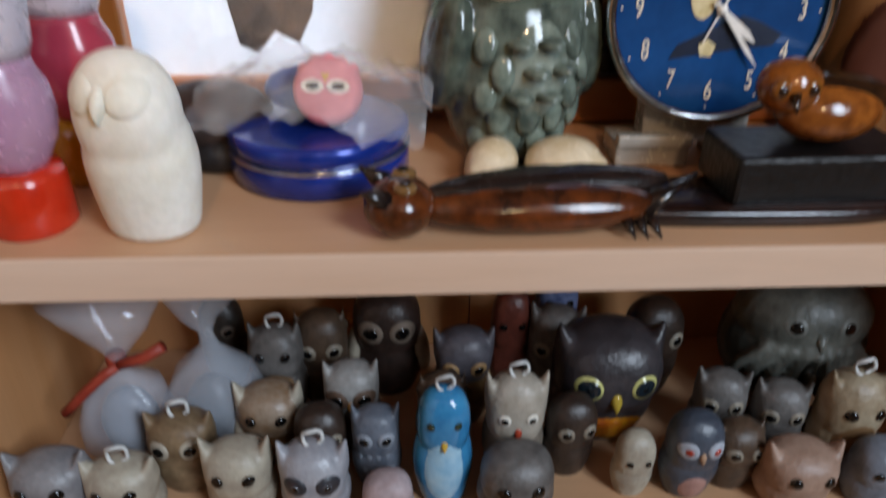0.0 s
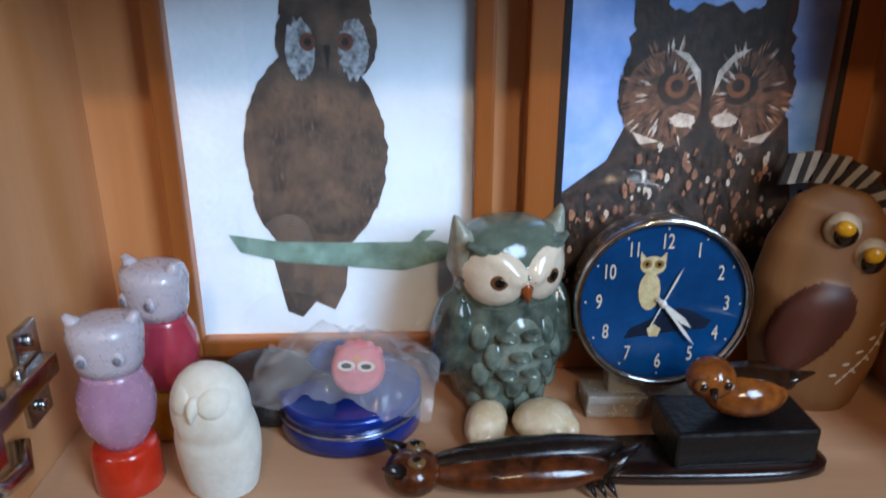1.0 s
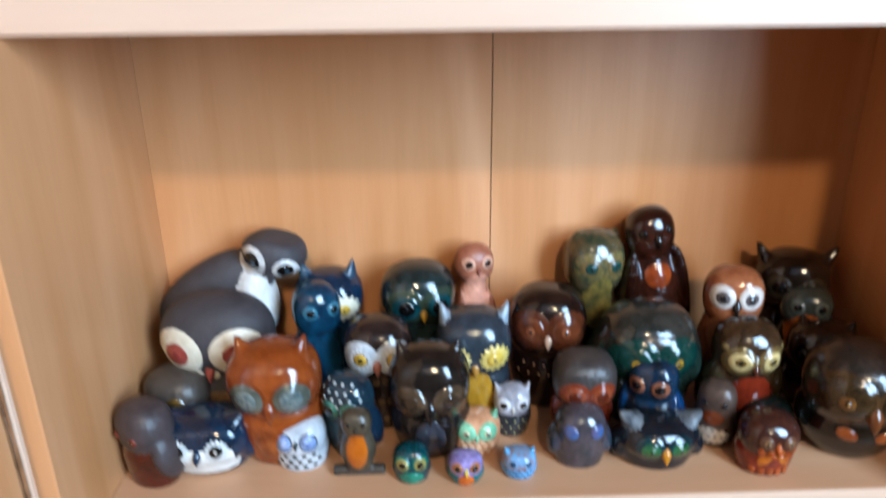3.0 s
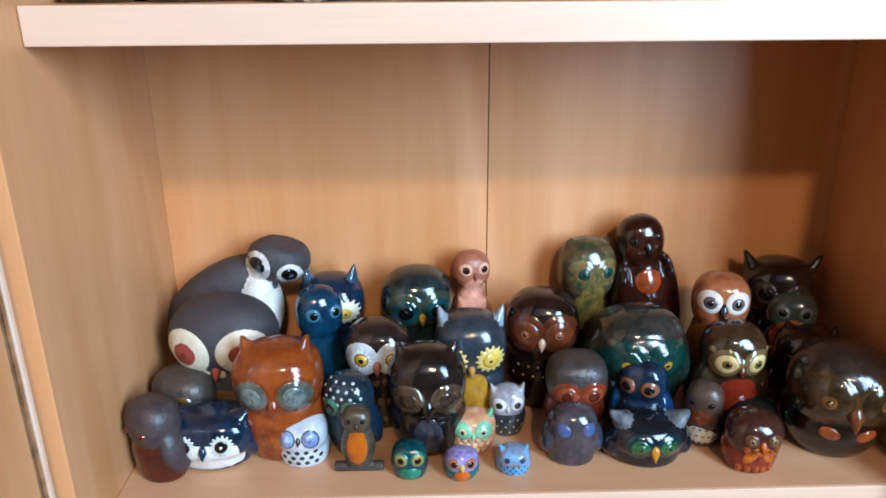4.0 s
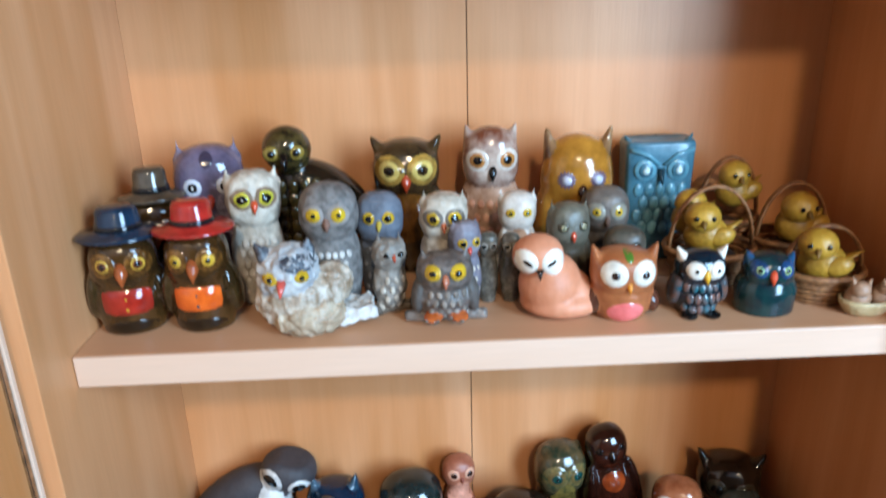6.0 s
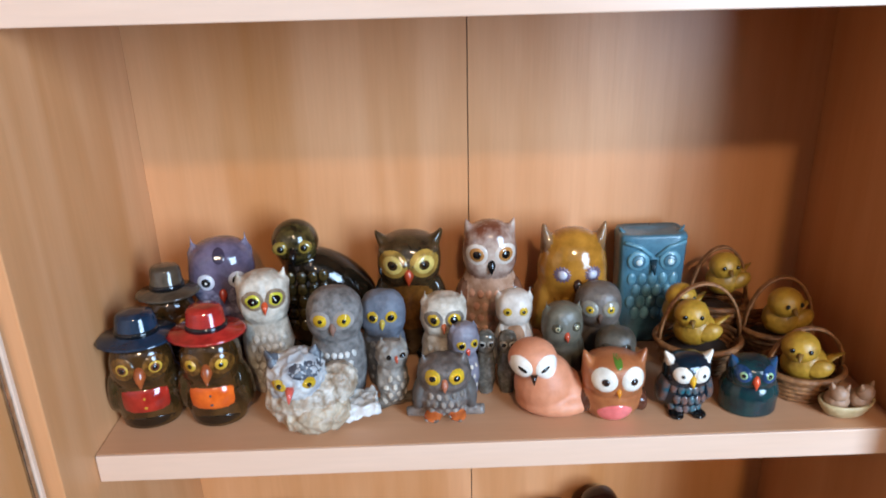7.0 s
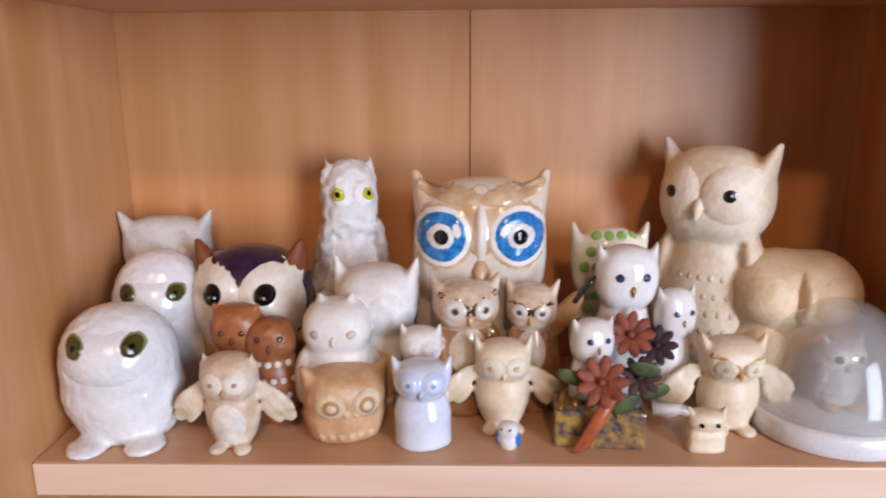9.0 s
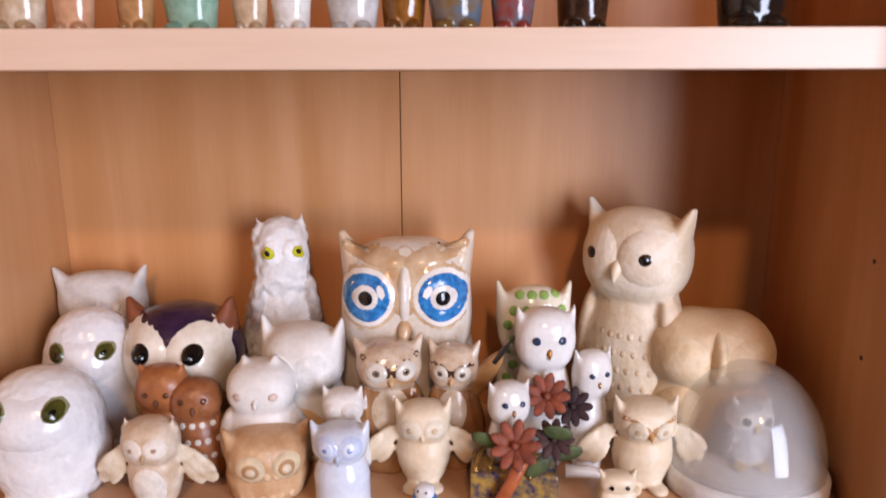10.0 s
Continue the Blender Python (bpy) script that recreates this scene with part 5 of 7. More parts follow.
cone(f.bm, (0.008, 0, 0.034), (0.026, 0, 0.056), 0.005, f.mi(G("#2c2420")), flat=0.6)
f.done("wing_figurine", "raised brown and black porcelain wing tip", "figurine", pose(0.060, 0.078, Z4 + 0.048), GRP4)
o4("cream owl with outstretched wings", 0.018, 0.056, 0.038, 0.067, CREAM, ears="cat", ear=(0.85, 0.14), hz=0.74, hw=0.98, hh=0.23, eye=(0.44, 0.70, 0.15), cheeks=M("#e0d0b8"), ring=None, iris=M("#cbb08c"), pupil=None, ir=0.4, beak=CREAM, bk=(0.62, 0.1), spread=CREAM, feet=CREAM, bb=0.6)
o4("tiny white owl with a bright blue patch", 0.0203, 0.0225, 0.0145, 0.019, WHITE_GL, yaw=-20, hz=0.7, eye=(0.4, 0.75, 0.08), iris=G("#6a5a4a"), pupil=None, wing=G("#2277b8", "#1b66a0"), wg=(0.4, 0.3))
o4("cream owl painted with green leaves", 0.1007, 0.1275, 0.056, 0.131, G("#dcd4c0", "#cfc4aa", scale=25), ears="cat", ear=(0.85, 0.1), hz=0.74, hw=0.98, hh=0.24, eye=(0, 0, 0), spots=(G("#6a9a4a", "#8fae5c"), 9, 5, 0.075, 0.25, 0.96), dp=0.6)
for lb, x, y, w, h, yaw in (("white porcelain owl with gilt beak among flowers", 0.104, 0.082, 0.043, 0.125, 4), ("small white porcelain owl tilted among flowers", 0.1365, 0.073, 0.028, 0.096, 18), ("small white porcelain owl above a flower", 0.076, 0.050, 0.029, 0.082, 14)):
    o4(lb, x, y, w, h, G("#e2dfdc", "#d2ccc6", rough=0.08, scale=20), yaw=yaw, ears="cat", ear=(0.8, 0.05), hz=0.80, hw=1.0, hh=0.19 if h > 0.1 else 0.2, eye=(0.42, 0.81, 0.1), iris=G("#2c3a54"), pupil=None, ir=0.7, beak=G("#b07c3c", metal=0.6, rough=0.25), bk=(0.74, 0.11), bb=0.75)
# gilt-foiled box with flowers and ribbon
gift = thing("gift_box", "small blue and gold foil box tied with ribbon", "gift box", (0.080, 0.036, Z4), -4)
bm = bmesh.new()
box(bm, (-0.029, -0.016, 0), (0.029, 0.016, 0.026), bev=0.002)
part("box", bm, G("#24284a", "#a8843c", scale=130, rough=0.15), gift, "dark blue foil printed with gold")
GILT = mat("#c49a54", 0.25, "#8f6a30", 90, 0.2, metal=0.8, name="gilt")
for k in range(5):
    bm = bmesh.new()
    tube(bm, [(-0.026 + k * 0.009 + 0.006 * u, -0.017 + 0.034 * u, 0.0275 + 0.004 * math.sin(3.1 * u + k)) for u in [q / 6 for q in range(7)]], 0.0016, 0, 6)
    part("gold_cord", bm, GILT, gift, smooth=True)
bm = bmesh.new()
rows = []
for k in range(15):
    t = k / 14
    c = Vector((0.004 - 0.017 * t, -0.019 - 0.006 * t - 0.002 * math.sin(5 * t), 0.036 - 0.034 * t))
    rows.append([bm.verts.new(c + Vector((u * 0.0058, d - 0.0014 * (1 - abs(u)), 0.002 * u))) for u, d in ((-1, 0), (0, 0), (1, 0), (1, 0.0006), (0, 0.0006), (-1, 0.0006))])
for a, b in zip(rows, rows[1:]):
    for i in range(6):
        bm.faces.new((a[i], a[(i + 1) % 6], b[(i + 1) % 6], b[i]))
bm.faces.new(rows[0])
bm.faces.new(list(reversed(rows[-1])))
bmesh.ops.recalc_face_normals(bm, faces=list(bm.faces))
part("ribbon", bm, G("#b8623a", "#8f4626", rough=0.3), gift, "copper brown satin ribbon tail", smooth=True)


def flower(parent, x, y, z, r, m, n=9, tilt=60):
    bm = bmesh.new()
    rot = Euler((radians(tilt), 0, 0)).to_matrix()
    for k in range(n):
        a = 2 * math.pi * k / n
        c = rot @ Vector((math.cos(a) * r * 0.55, math.sin(a) * r * 0.55, 0))
        ell(bm, Vector((x, y, z)) + c, (r * 0.5, r * 0.24, r * 0.1), 0, rot @ Matrix.Rotation(a, 3, "Z") @ Matrix.Rotation(radians(-18), 3, "Y"), 10, 6)
    ell(bm, (x, y - r * 0.12, z + r * 0.05), (r * 0.16, r * 0.16, r * 0.16), 0, None, 8, 6)
    part("flower", bm, m, parent, smooth=True)


RUST = M("#94482c", "#6a2f1c", 0.7, scale=120)
flower(gift, 0.0, -0.014, 0.046, 0.017, RUST)
flower(gift, 0.022, 0.02, 0.066, 0.016, RUST)
flower(gift, 0.040, 0.022, 0.058, 0.014, M("#3a2224", "#261416", 0.8))
flower(gift, 0.026, 0.0, 0.044, 0.014, M("#4a2c28", "#331c1a", 0.8))
for x, y, z, a in ((-0.019, -0.008, 0.046, 20), (0.015, -0.017, 0.032, -40), (0.028, -0.006, 0.052, 10), (0.036, 0.0, 0.034, -20)):
    bm = bmesh.new()
    ell(bm, (x, y, z), (0.011, 0.0012, 0.006), 0, Euler((radians(15), radians(a), 0)).to_matrix(), 10, 5)
    part("leaf", bm, M("#4f5a30", "#343c20", 0.6), gift, "dull green fabric leaf", smooth=True)
bm = bmesh.new()
tube(bm, [(0.034, -0.008, 0.026), (0.052, -0.010, 0.027), (0.068, -0.008, 0.020)], 0.0045, 0, 6, 0.6)
part("bow_end", bm, film_mat("organza", 0.45, 0.3, (0.7, 0.66, 0.62)), gift, smooth=True)
o4("large beige owl with a round cream face", 0.1835, 0.134, 0.082, 0.189, M("#e6dac8", "#d4be9f", 0.45, scale=25), yaw=-40, ears="horn", ear=(0.85, 0.06), hw=1.0, hh=0.20, hp=2.4, eye=(0.52, 0.79, 0.27), ring=M("#e4d8c6", "#d8c6ae"), iris=G("#3a1f1a", "#1a0c0a"), pupil=BLACK, ir=0.32, pr=0.2, bulge=0.10, beak=CREAM, bk=(0.74, 0.12), wing=M("#dac8b0", "#c9ad8e"), wg=(0.38, 0.30), feet=CREAM, scales=M("#dccab0", "#c4a682"), sc=(6, 7, 0.055), bb=0.75, fine=50)
o4("cream bisque owl curled asleep", 0.231, 0.1085, 0.092, 0.113, M("#e0c9a8", "#cfb08a", 0.5, scale=25), yaw=-6, hw=1.0, hh=0.27, dp=0.7, eye=(0.56, 0.66, 0.0), marks=((M("#e2cdae", "#d2b68e", 0.5), 0.26, 0.72, 0.22, 0.21, 10, 0.05), (M("#c9a880", "#b08c62", 0.5), 0.26, 0.66, 0.15, 0.022, 12, 0.02), (M("#e2cdae", "#d2b68e", 0.5), 0, 0.74, 0.07, 0.24, 0, 0.10), (M("#d8bb94", "#c4a278", 0.5), 0.28, 0.34, 0.20, 0.26, 25, 0.05)), bb=0.75, amp=0.0014, nscale=50, sq=2.4)
o4("cream owl with wings spread and gilt brows", 0.1718, 0.056, 0.042, 0.0685, CREAM, ears="cat", ear=(0.85, 0.12), hz=0.74, hw=1.0, hh=0.23, eye=(0.44, 0.68, 0.17), ring=M("#e0cfb4"), iris=M("#c9ac88"), pupil=None, ir=0.35, beak=M("#c48a4c"), bk=(0.66, 0.12), spread=CREAM, feet=CREAM, brow=M("#b88a5c"), bb=0.65)
o4("tiny cream box-shaped cat-eared owl", 0.1468, 0.0235, 0.0255, 0.0305, CREAM, ears="cat", ear=(0.8, 0.2), hz=0.68, hh=0.26, hw=0.98, sq=4.0, eye=(0.4, 0.66, 0.06), iris=BLACK, pupil=None, ir=1.0, bb=1.0, dp=0.7)
# clear domed paperweight
dome = thing("snow_globe", "clear dome snow globe with a grey owl inside", "snow globe", (0.2440, 0.0555, Z4), 0)
bm = bmesh.new()
lathe(bm, [(0.0535, 0), (0.0560, 0.002), (0.0560, 0.014), (0.0540, 0.0165), (0.001, 0.0165)], 0, 1, 0.94, 40)
part("base", bm, WHITE_GL, dome, "white round plastic base", smooth=True)
bm = bmesh.new()
lathe(bm, [(0.0530 * math.cos(a), 0.0168 + 0.074 * math.sin(a)) for a in [math.pi / 2 * k / 16 for k in range(16)]] + [(0.0005, 0.0908)], 0, 1, 0.94, 44)
# half-opaque grey shell: the dome's hazy reflections are put into its colour
shell = part("dome", bm, film_mat("dome_haze", 0.42, 0.06, (0.56, 0.55, 0.54)), dome, smooth=True)
shell.visible_shadow = False
owl("small grey and white owl inside a clear dome", 0.2440, 0.056, Z4 + 0.0170, 0.034, 0.050, M("#c4c0ba", "#8a8480", 0.5, scale=60), ears="cat", ear=(0.7, 0.12), hz=0.72, hh=0.26, eye=(0.42, 0.70, 0.16), ring=G("#c9c9b8"), iris=BLACK, pupil=None, ir=0.62, beak=G("#b89a4a"), wing=M("#5a5452"), feet=G("#b89a5a"))

# -- first shelf: framed pictures, clock, tin and carvings --
def flat_poly(bm, pts, y, mi=0):
    f = bm.faces.new([bm.verts.new((p[0], y, p[1])) for p in pts])
    f.normal_update()
    if f.normal.y > 0:
        f.normal_flip()
    f.material_index = mi
    return f


def oval(cx, cz, rx, rz, n=28, wob=0.0, seed=0):
    n = n * 3 if wob else n
    return [(cx + rx * math.cos(2 * math.pi * k / n) * (1 + wob * noise.noise((k * 0.45, seed, 0))), cz + rz * math.sin(2 * math.pi * k / n) * (1 + wob * noise.noise((k * 0.35, seed, 3)))) for k in range(n)]


def framed(label, x0, x1, z0, z1, bar, mount, top_bar=None):
    """A wooden frame standing against the back; x0..z1 is the sight opening."""
    fr = thing("picture_frame", label, "picture frame", (0, 0, 0), 0, "framed owl pictures")
    tb = top_bar or bar
    yb, yf = 0.1770, 0.1560
    for lo, hi, m in (((x0 - bar, yf, z0 - bar), (x0, yb, z1 + tb), FRAME_V), ((x1, yf, z0 - bar), (x1 + bar, yb, z1 + tb), FRAME_V), ((x0, yf, z0 - bar), (x1, yb, z0), FRAME_H), ((x0, yf, z1), (x1, yb, z1 + tb), FRAME_H)):
        bm = bmesh.new()
        box(bm, lo, hi, bev=0.002)
        part("frame_bar", bm, m, fr)
    bm = bmesh.new()
    box(bm, (x0 - 0.004, 0.1690, z0 - 0.004), (x1 + 0.004, 0.1755, z1 + 0.004))
    pic = part("picture", bm, mount, fr)
    bm = bmesh.new()
    box(bm, (x0 - 0.002, 0.1610, z0 - 0.002), (x1 + 0.002, 0.1625, z1 + 0.002))
    pane = part("pane", bm, PANE, fr, "clear glass pane")
    pane.visible_shadow = False
    return fr, pic


PANE = glass("picture_glass", (1, 1, 1), 0.0)
PAPER = mat("#c4ccd5", 0.7, "#b8c0c9", 12, 0.03, name="watercolour_paper")
frL, picL = framed("wooden frame with a watercolour of a brown owl", -0.2132, -0.0095, 0.5805, 0.8570, 0.0135, PAPER)
YP = 0.1688
FEATH = M("#5c4a3c", "#2a2422", 0.8, scale=38)
bm = bmesh.new()
flat_poly(bm, oval(-0.1205, 0.722, 0.050, 0.072, 40, 0.05, 1), YP - 0.0004, 0)
flat_poly(bm, oval(-0.1245, 0.696, 0.0435, 0.052, 40, 0.05, 6), YP - 0.0003, 0)
flat_poly(bm, [(-0.158, 0.650), (-0.100, 0.650), (-0.104, 0.618), (-0.113, 0.600), (-0.127, 0.607), (-0.138, 0.594), (-0.149, 0.599)], YP - 0.0002, 0)
flat_poly(bm, oval(-0.109, 0.799, 0.034, 0.033, 32, 0.04, 2), YP - 0.0006, 0)
for s in (-1, 1):
    flat_poly(bm, [(-0.109 + s * 0.012, 0.824), (-0.109 + s * 0.031, 0.815), (-0.109 + s * 0.027, 0.842)], YP - 0.0003, 0)
    flat_poly(bm, oval(-0.109 + s * 0.0180, 0.793, 0.0100, 0.020, 24, 0.22, 4 + s), YP - 0.0008, 1)
    flat_poly(bm, oval(-0.109 + s * 0.0125, 0.798, 0.0055, 0.006, 16), YP - 0.0010, 2)
    flat_poly(bm, oval(-0.109 + s * 0.0125, 0.798, 0.0025, 0.0028, 12), YP - 0.0012, 3)
flat_poly(bm, [(-0.1115, 0.796), (-0.1065, 0.796), (-0.109, 0.778)], YP - 0.0011, 3)
random.seed(8)
for k in range(420):
    r, a, q = 0.043 * math.sqrt(random.random()), random.uniform(0, 6.28), random.uniform(0.0008, 0.0020)
    x, z = -0.116 + r * math.cos(a), 0.712 + 1.35 * r * math.sin(a)
    flat_poly(bm, [(x - q * 0.5, z), (x, z - q * 2.4), (x + q * 0.5, z), (x, z + q * 1.6)], YP - 0.0007 - 0.000001 * k, 4 if k % 3 else 5)
part("painted_owl", bm, [FEATH, M("#9aa0a6", "#4c4c50", 0.8, scale=200), M("#5a3424"), M("#171516"), M("#54463c", "#3c322d", 0.8, scale=150), M("#5c4c3e", "#443830", 0.8, scale=150)], picL)
bm = bmesh.new()
flat_poly(bm, [(-0.188, 0.662), (-0.180, 0.648), (-0.150, 0.640), (-0.060, 0.632), (-0.030, 0.640), (-0.024, 0.652), (-0.036, 0.656), (-0.050, 0.655), (-0.110, 0.655), (-0.150, 0.656)], YP - 0.0009, 0)
flat_poly(bm, [(-0.056, 0.654), (-0.046, 0.654), (-0.036, 0.664), (-0.046, 0.664)], YP - 0.0010, 0)
part("painted_branch", bm, [M("#6f8a80", "#4c6258", 0.8, scale=70)], picL)

BLUEPRINT = mat("#4a7cc0", 0.6, "#8fa4d4", 16, 0.02, name="blue_photo_ground")
frR, picR = framed("wooden frame with a photograph of an eared owl", 0.0530, 0.2375, 0.5790, 0.8540, 0.0265, BLUEPRINT, 0.030)
for x0, x1 in ((0.0480, 0.0530), (0.2375, 0.2425)):
    bm = bmesh.new()
    box(bm, (x0, 0.1554, 0.5790), (x1, 0.1562, 0.8540))
    part("inner_slip", bm, M("#1c1613"), frR, "thin black inner slip")
OWLBROWN = M("#3a251c", "#100c0b", 0.7, scale=120, edge=0.55)
bm = bmesh.new()
flat_poly(bm, [(0.0532, 0.580), (0.237, 0.580), (0.236, 0.64), (0.222, 0.70), (0.214, 0.745), (0.100, 0.745), (0.086, 0.715), (0.0532, 0.690)], YP - 0.0002, 0)
flat_poly(bm, oval(0.153, 0.766, 0.062, 0.056, 40, 0.09, 3), YP - 0.0004, 0)
for s in (-1, 1):
    flat_poly(bm, oval(0.153 + s * 0.044, 0.818, 0.0115, 0.0230, 22, 0.10, 21 + s), YP - 0.0003, 0)
    flat_poly(bm, oval(0.153 + s * 0.043, 0.820, 0.0050, 0.0140, 18, 0.20, 41 + s), YP - 0.00035, 1)
    flat_poly(bm, [(0.153 + s * 0.020, 0.812), (0.153 + s * 0.036, 0.824), (0.153 + s * 0.058, 0.800), (0.153 + s * 0.050, 0.780)], YP - 0.00025, 0)
    flat_poly(bm, oval(0.153 + s * 0.031, 0.757, 0.028, 0.034, 28, 0.08, s + 9), YP - 0.0006, 2)
    flat_poly(bm, oval(0.153 + s * 0.022, 0.768, 0.0135, 0.0135, 20), YP - 0.0008, 1)
    flat_poly(bm, oval(0.153 + s * 0.0215, 0.768, 0.0085, 0.0085, 18), YP - 0.0010, 3)
    flat_poly(bm, oval(0.153 + s * 0.0215, 0.768, 0.0045, 0.0045, 14), YP - 0.0012, 1)
    flat_poly(bm, [(0.153 + s * 0.004, 0.760), (0.153 + s * 0.006, 0.778), (0.153 + s * 0.016, 0.790), (0.153 + s * 0.028, 0.793), (0.153 + s * 0.016, 0.784), (0.153 + s * 0.010, 0.775)], YP - 0.0011, 4)
    flat_poly(bm, oval(0.153 + s * 0.015, 0.744, 0.009, 0.0050, 18, 0.35, 31 + s), YP - 0.0011, 4)
    flat_poly(bm, [(0.153 + s * 0.030, 0.729), (0.153 + s * 0.044, 0.727), (0.153 + s * 0.058, 0.747), (0.153 + s * 0.050, 0.736)], YP - 0.0011, 4)
flat_poly(bm, [(0.150, 0.770), (0.156, 0.770), (0.153, 0.738)], YP - 0.0013, 1)
random.seed(5)
for k in range(900):
    x, z = random.uniform(0.058, 0.232), random.uniform(0.585, 0.725)
    if z > 0.69 and not 0.10 < x < 0.21:
        continue
    r = random.uniform(0.0009, 0.0030)
    a = random.uniform(-0.5, 0.5)
    flat_poly(bm, [(x + r * math.cos(a + t) * (0.7 if i % 2 else 1), z + 1.6 * r * math.sin(a + t)) for i, t in enumerate((0, 1.05, 2.1, 3.14, 4.2, 5.2))], YP - 0.0014 - 0.000001 * k, (5, 1, 0, 6, 1, 5, 1, 0, 1, 4)[k % 10])
for s in (-1, 1):
    for k in range(110):
        a, r, q = random.uniform(0, 6.28), random.uniform(0.015, 0.034), random.uniform(0.0006, 0.0013)
        x, z, c, e = 0.153 + s * 0.026 + r * math.cos(a), 0.763 + r * math.sin(a), math.cos(a), math.sin(a)
        if (x - 0.153) * s < 0.008 or z > 0.80:
            continue
        flat_poly(bm, [(x - c * 0.004, z - e * 0.004), (x - e * q, z + c * q), (x + c * 0.006, z + e * 0.006), (x + e * q, z - c * q)], YP - 0.00095 - 0.000001 * k, (1, 6, 1, 4, 5)[k % 5])
part("photo_owl", bm, [OWLBROWN, M("#120e0d", "#2a1c16", 0.7), M("#64422e", "#38241a", 0.7, scale=160), M("#6a3c1c"), M("#b8aa9c", "#8a7c70", 0.7, scale=200), M("#80543a", "#523424", 0.7), M("#94684c", "#6a462e", 0.7)], picR)

# alarm clock
STAND = mat("#c9c6be", 0.25, "#b0aca4", 60, 0.0, metal=0.35, name="bright_plate")
CX, CY, CZ, CR = 0.1140, 0.100, 0.6345, 0.0585
clock = thing("alarm_clock", "round blue-faced wind-up alarm clock with chrome rim", "alarm clock", (CX, CY, CZ), 0)
clock.matrix_world = pose(CX, CY, CZ, -4, 0, -3)


def ylathe(bm, prof, mi=0, seg=48):
    """Revolve (radius, y) about the clock's axis."""
    vs = lathe(bm, [(r, -y) for r, y in prof], mi, seg=seg, caps=False)
    bmesh.ops.transform(bm, matrix=Matrix.Rotation(radians(90), 4, "X"), verts=vs)
    bmesh.ops.recalc_face_normals(bm, faces=list(bm.faces))


bm = bmesh.new()
ylathe(bm, [(0.02, 0.040), (0.048, 0.038), (0.0555, 0.030), (0.0580, 0.012), (0.0580, 0.0)])
part("case", bm, mat("#8c8880", 0.25, "#6f6a62", 60, 0.05, metal=0.9, name="dull_chrome"), clock, smooth=True)
bm = bmesh.new()
ylathe(bm, [(0.0550, 0.000), (0.0590, 0.000), (0.0600, -0.003), (0.0590, -0.006), (0.0560, -0.0065), (0.0545, -0.003)])
part("bezel", bm, CHROME, clock, "bright chrome rim", smooth=True)
bm = bmesh.new()
ylathe(bm, [(0.0001, -0.0012), (0.0555, -0.0012), (0.0555, 0.0008), (0.0001, 0.0008)])
face = part("face", bm, G("#17477e", "#0f3462", rough=0.12, scale=14, bump=0.0), clock, "glossy deep blue dial")
CREAM_INK = mat("#d8d4c4", 0.5, "#c8c2b0", 90, 0.0, name="cream_ink")
TXT = {}


def text_mesh(s, size):
    cu = bpy.data.curves.new("numeral", "FONT")
    cu.body, cu.size, cu.align_x, cu.align_y, cu.extrude = s, size, "CENTER", "CENTER", 0.00015
    tmp = new("numeral", cu)
    me = bpy.data.meshes.new_from_object(tmp)
    bpy.data.objects.remove(tmp)
    bpy.data.curves.remove(cu)
    me.materials.append(CREAM_INK)
    return me


for n in range(1, 13):
    a = radians(90 - 30 * n)
    ob = new("numeral", text_mesh(str(n), 0.0125))
    ob.parent = face
    ob.matrix_world = Matrix.Translation((math.cos(a) * 0.0425, -0.0017, math.sin(a) * 0.0425)) @ pose(0, 0, 0, 90, 0, 0) @ Matrix.Diagonal((0.72, 1.15, 1, 1))
    ob.matrix_basis = ob.matrix_world.copy()
    bm = bmesh.new()
    ell(bm, (math.cos(a) * 0.0515, -0.0014, math.sin(a) * 0.0515), (0.0007, 0.0004, 0.0007), 0, None, 8, 5)
    part("hour_dot", bm, CREAM_INK, face)


def pointer_part(nm, ang, ln, wd, y, m, back=0.006):
    bm = bmesh.new()
    d, p = Vector((math.sin(radians(ang)), 0, math.cos(radians(ang)))), Vector((math.cos(radians(ang)), 0, -math.sin(radians(ang))))
    pts = [d * -back + p * wd * 0.5, d * ln * 0.7 + p * wd, d * ln, d * ln * 0.7 - p * wd, d * -back - p * wd * 0.5]
    lo = [bm.verts.new((v.x, y, v.z)) for v in pts]
    hi = [bm.verts.new((v.x, y - 0.0006, v.z)) for v in pts]
    bm.faces.new(lo)
    bm.faces.new(list(reversed(hi)))
    for i in range(5):
        bm.faces.new((lo[i], lo[(i + 1) % 5], hi[(i + 1) % 5], hi[i]))
    bmesh.ops.recalc_face_normals(bm, faces=list(bm.faces))
    part(nm, bm, m, clock)


SILVER = mat("#e0e0dc", 0.3, "#c8c8c4", 60, 0.0, name="pale_metal")
pointer_part("hour_pointer", 130, 0.026, 0.0022, -0.0036, SILVER)
pointer_part("minute_pointer", 142, 0.037, 0.0012, -0.0044, SILVER)
pointer_part("alarm_pointer", 24, 0.028, 0.0007, -0.0028, SILVER, 0.018)
bm = bmesh.new()
ylathe(bm, [(0.0001, -0.0056), (0.0022, -0.0056), (0.0026, -0.002)], seg=14)
part("centre_cap", bm, SILVER, clock, smooth=True)
bm = bmesh.new()
for cx, cz, rx, rz, mi in ((-0.0095, 0.0085, 0.0072, 0.0135, 0), (-0.0085, 0.0265, 0.0085, 0.0065, 0)):
    flat_poly(bm, oval(cx, cz, rx, rz, 22), -0.0018 - 0.0001 * (cz > 0.02), mi)
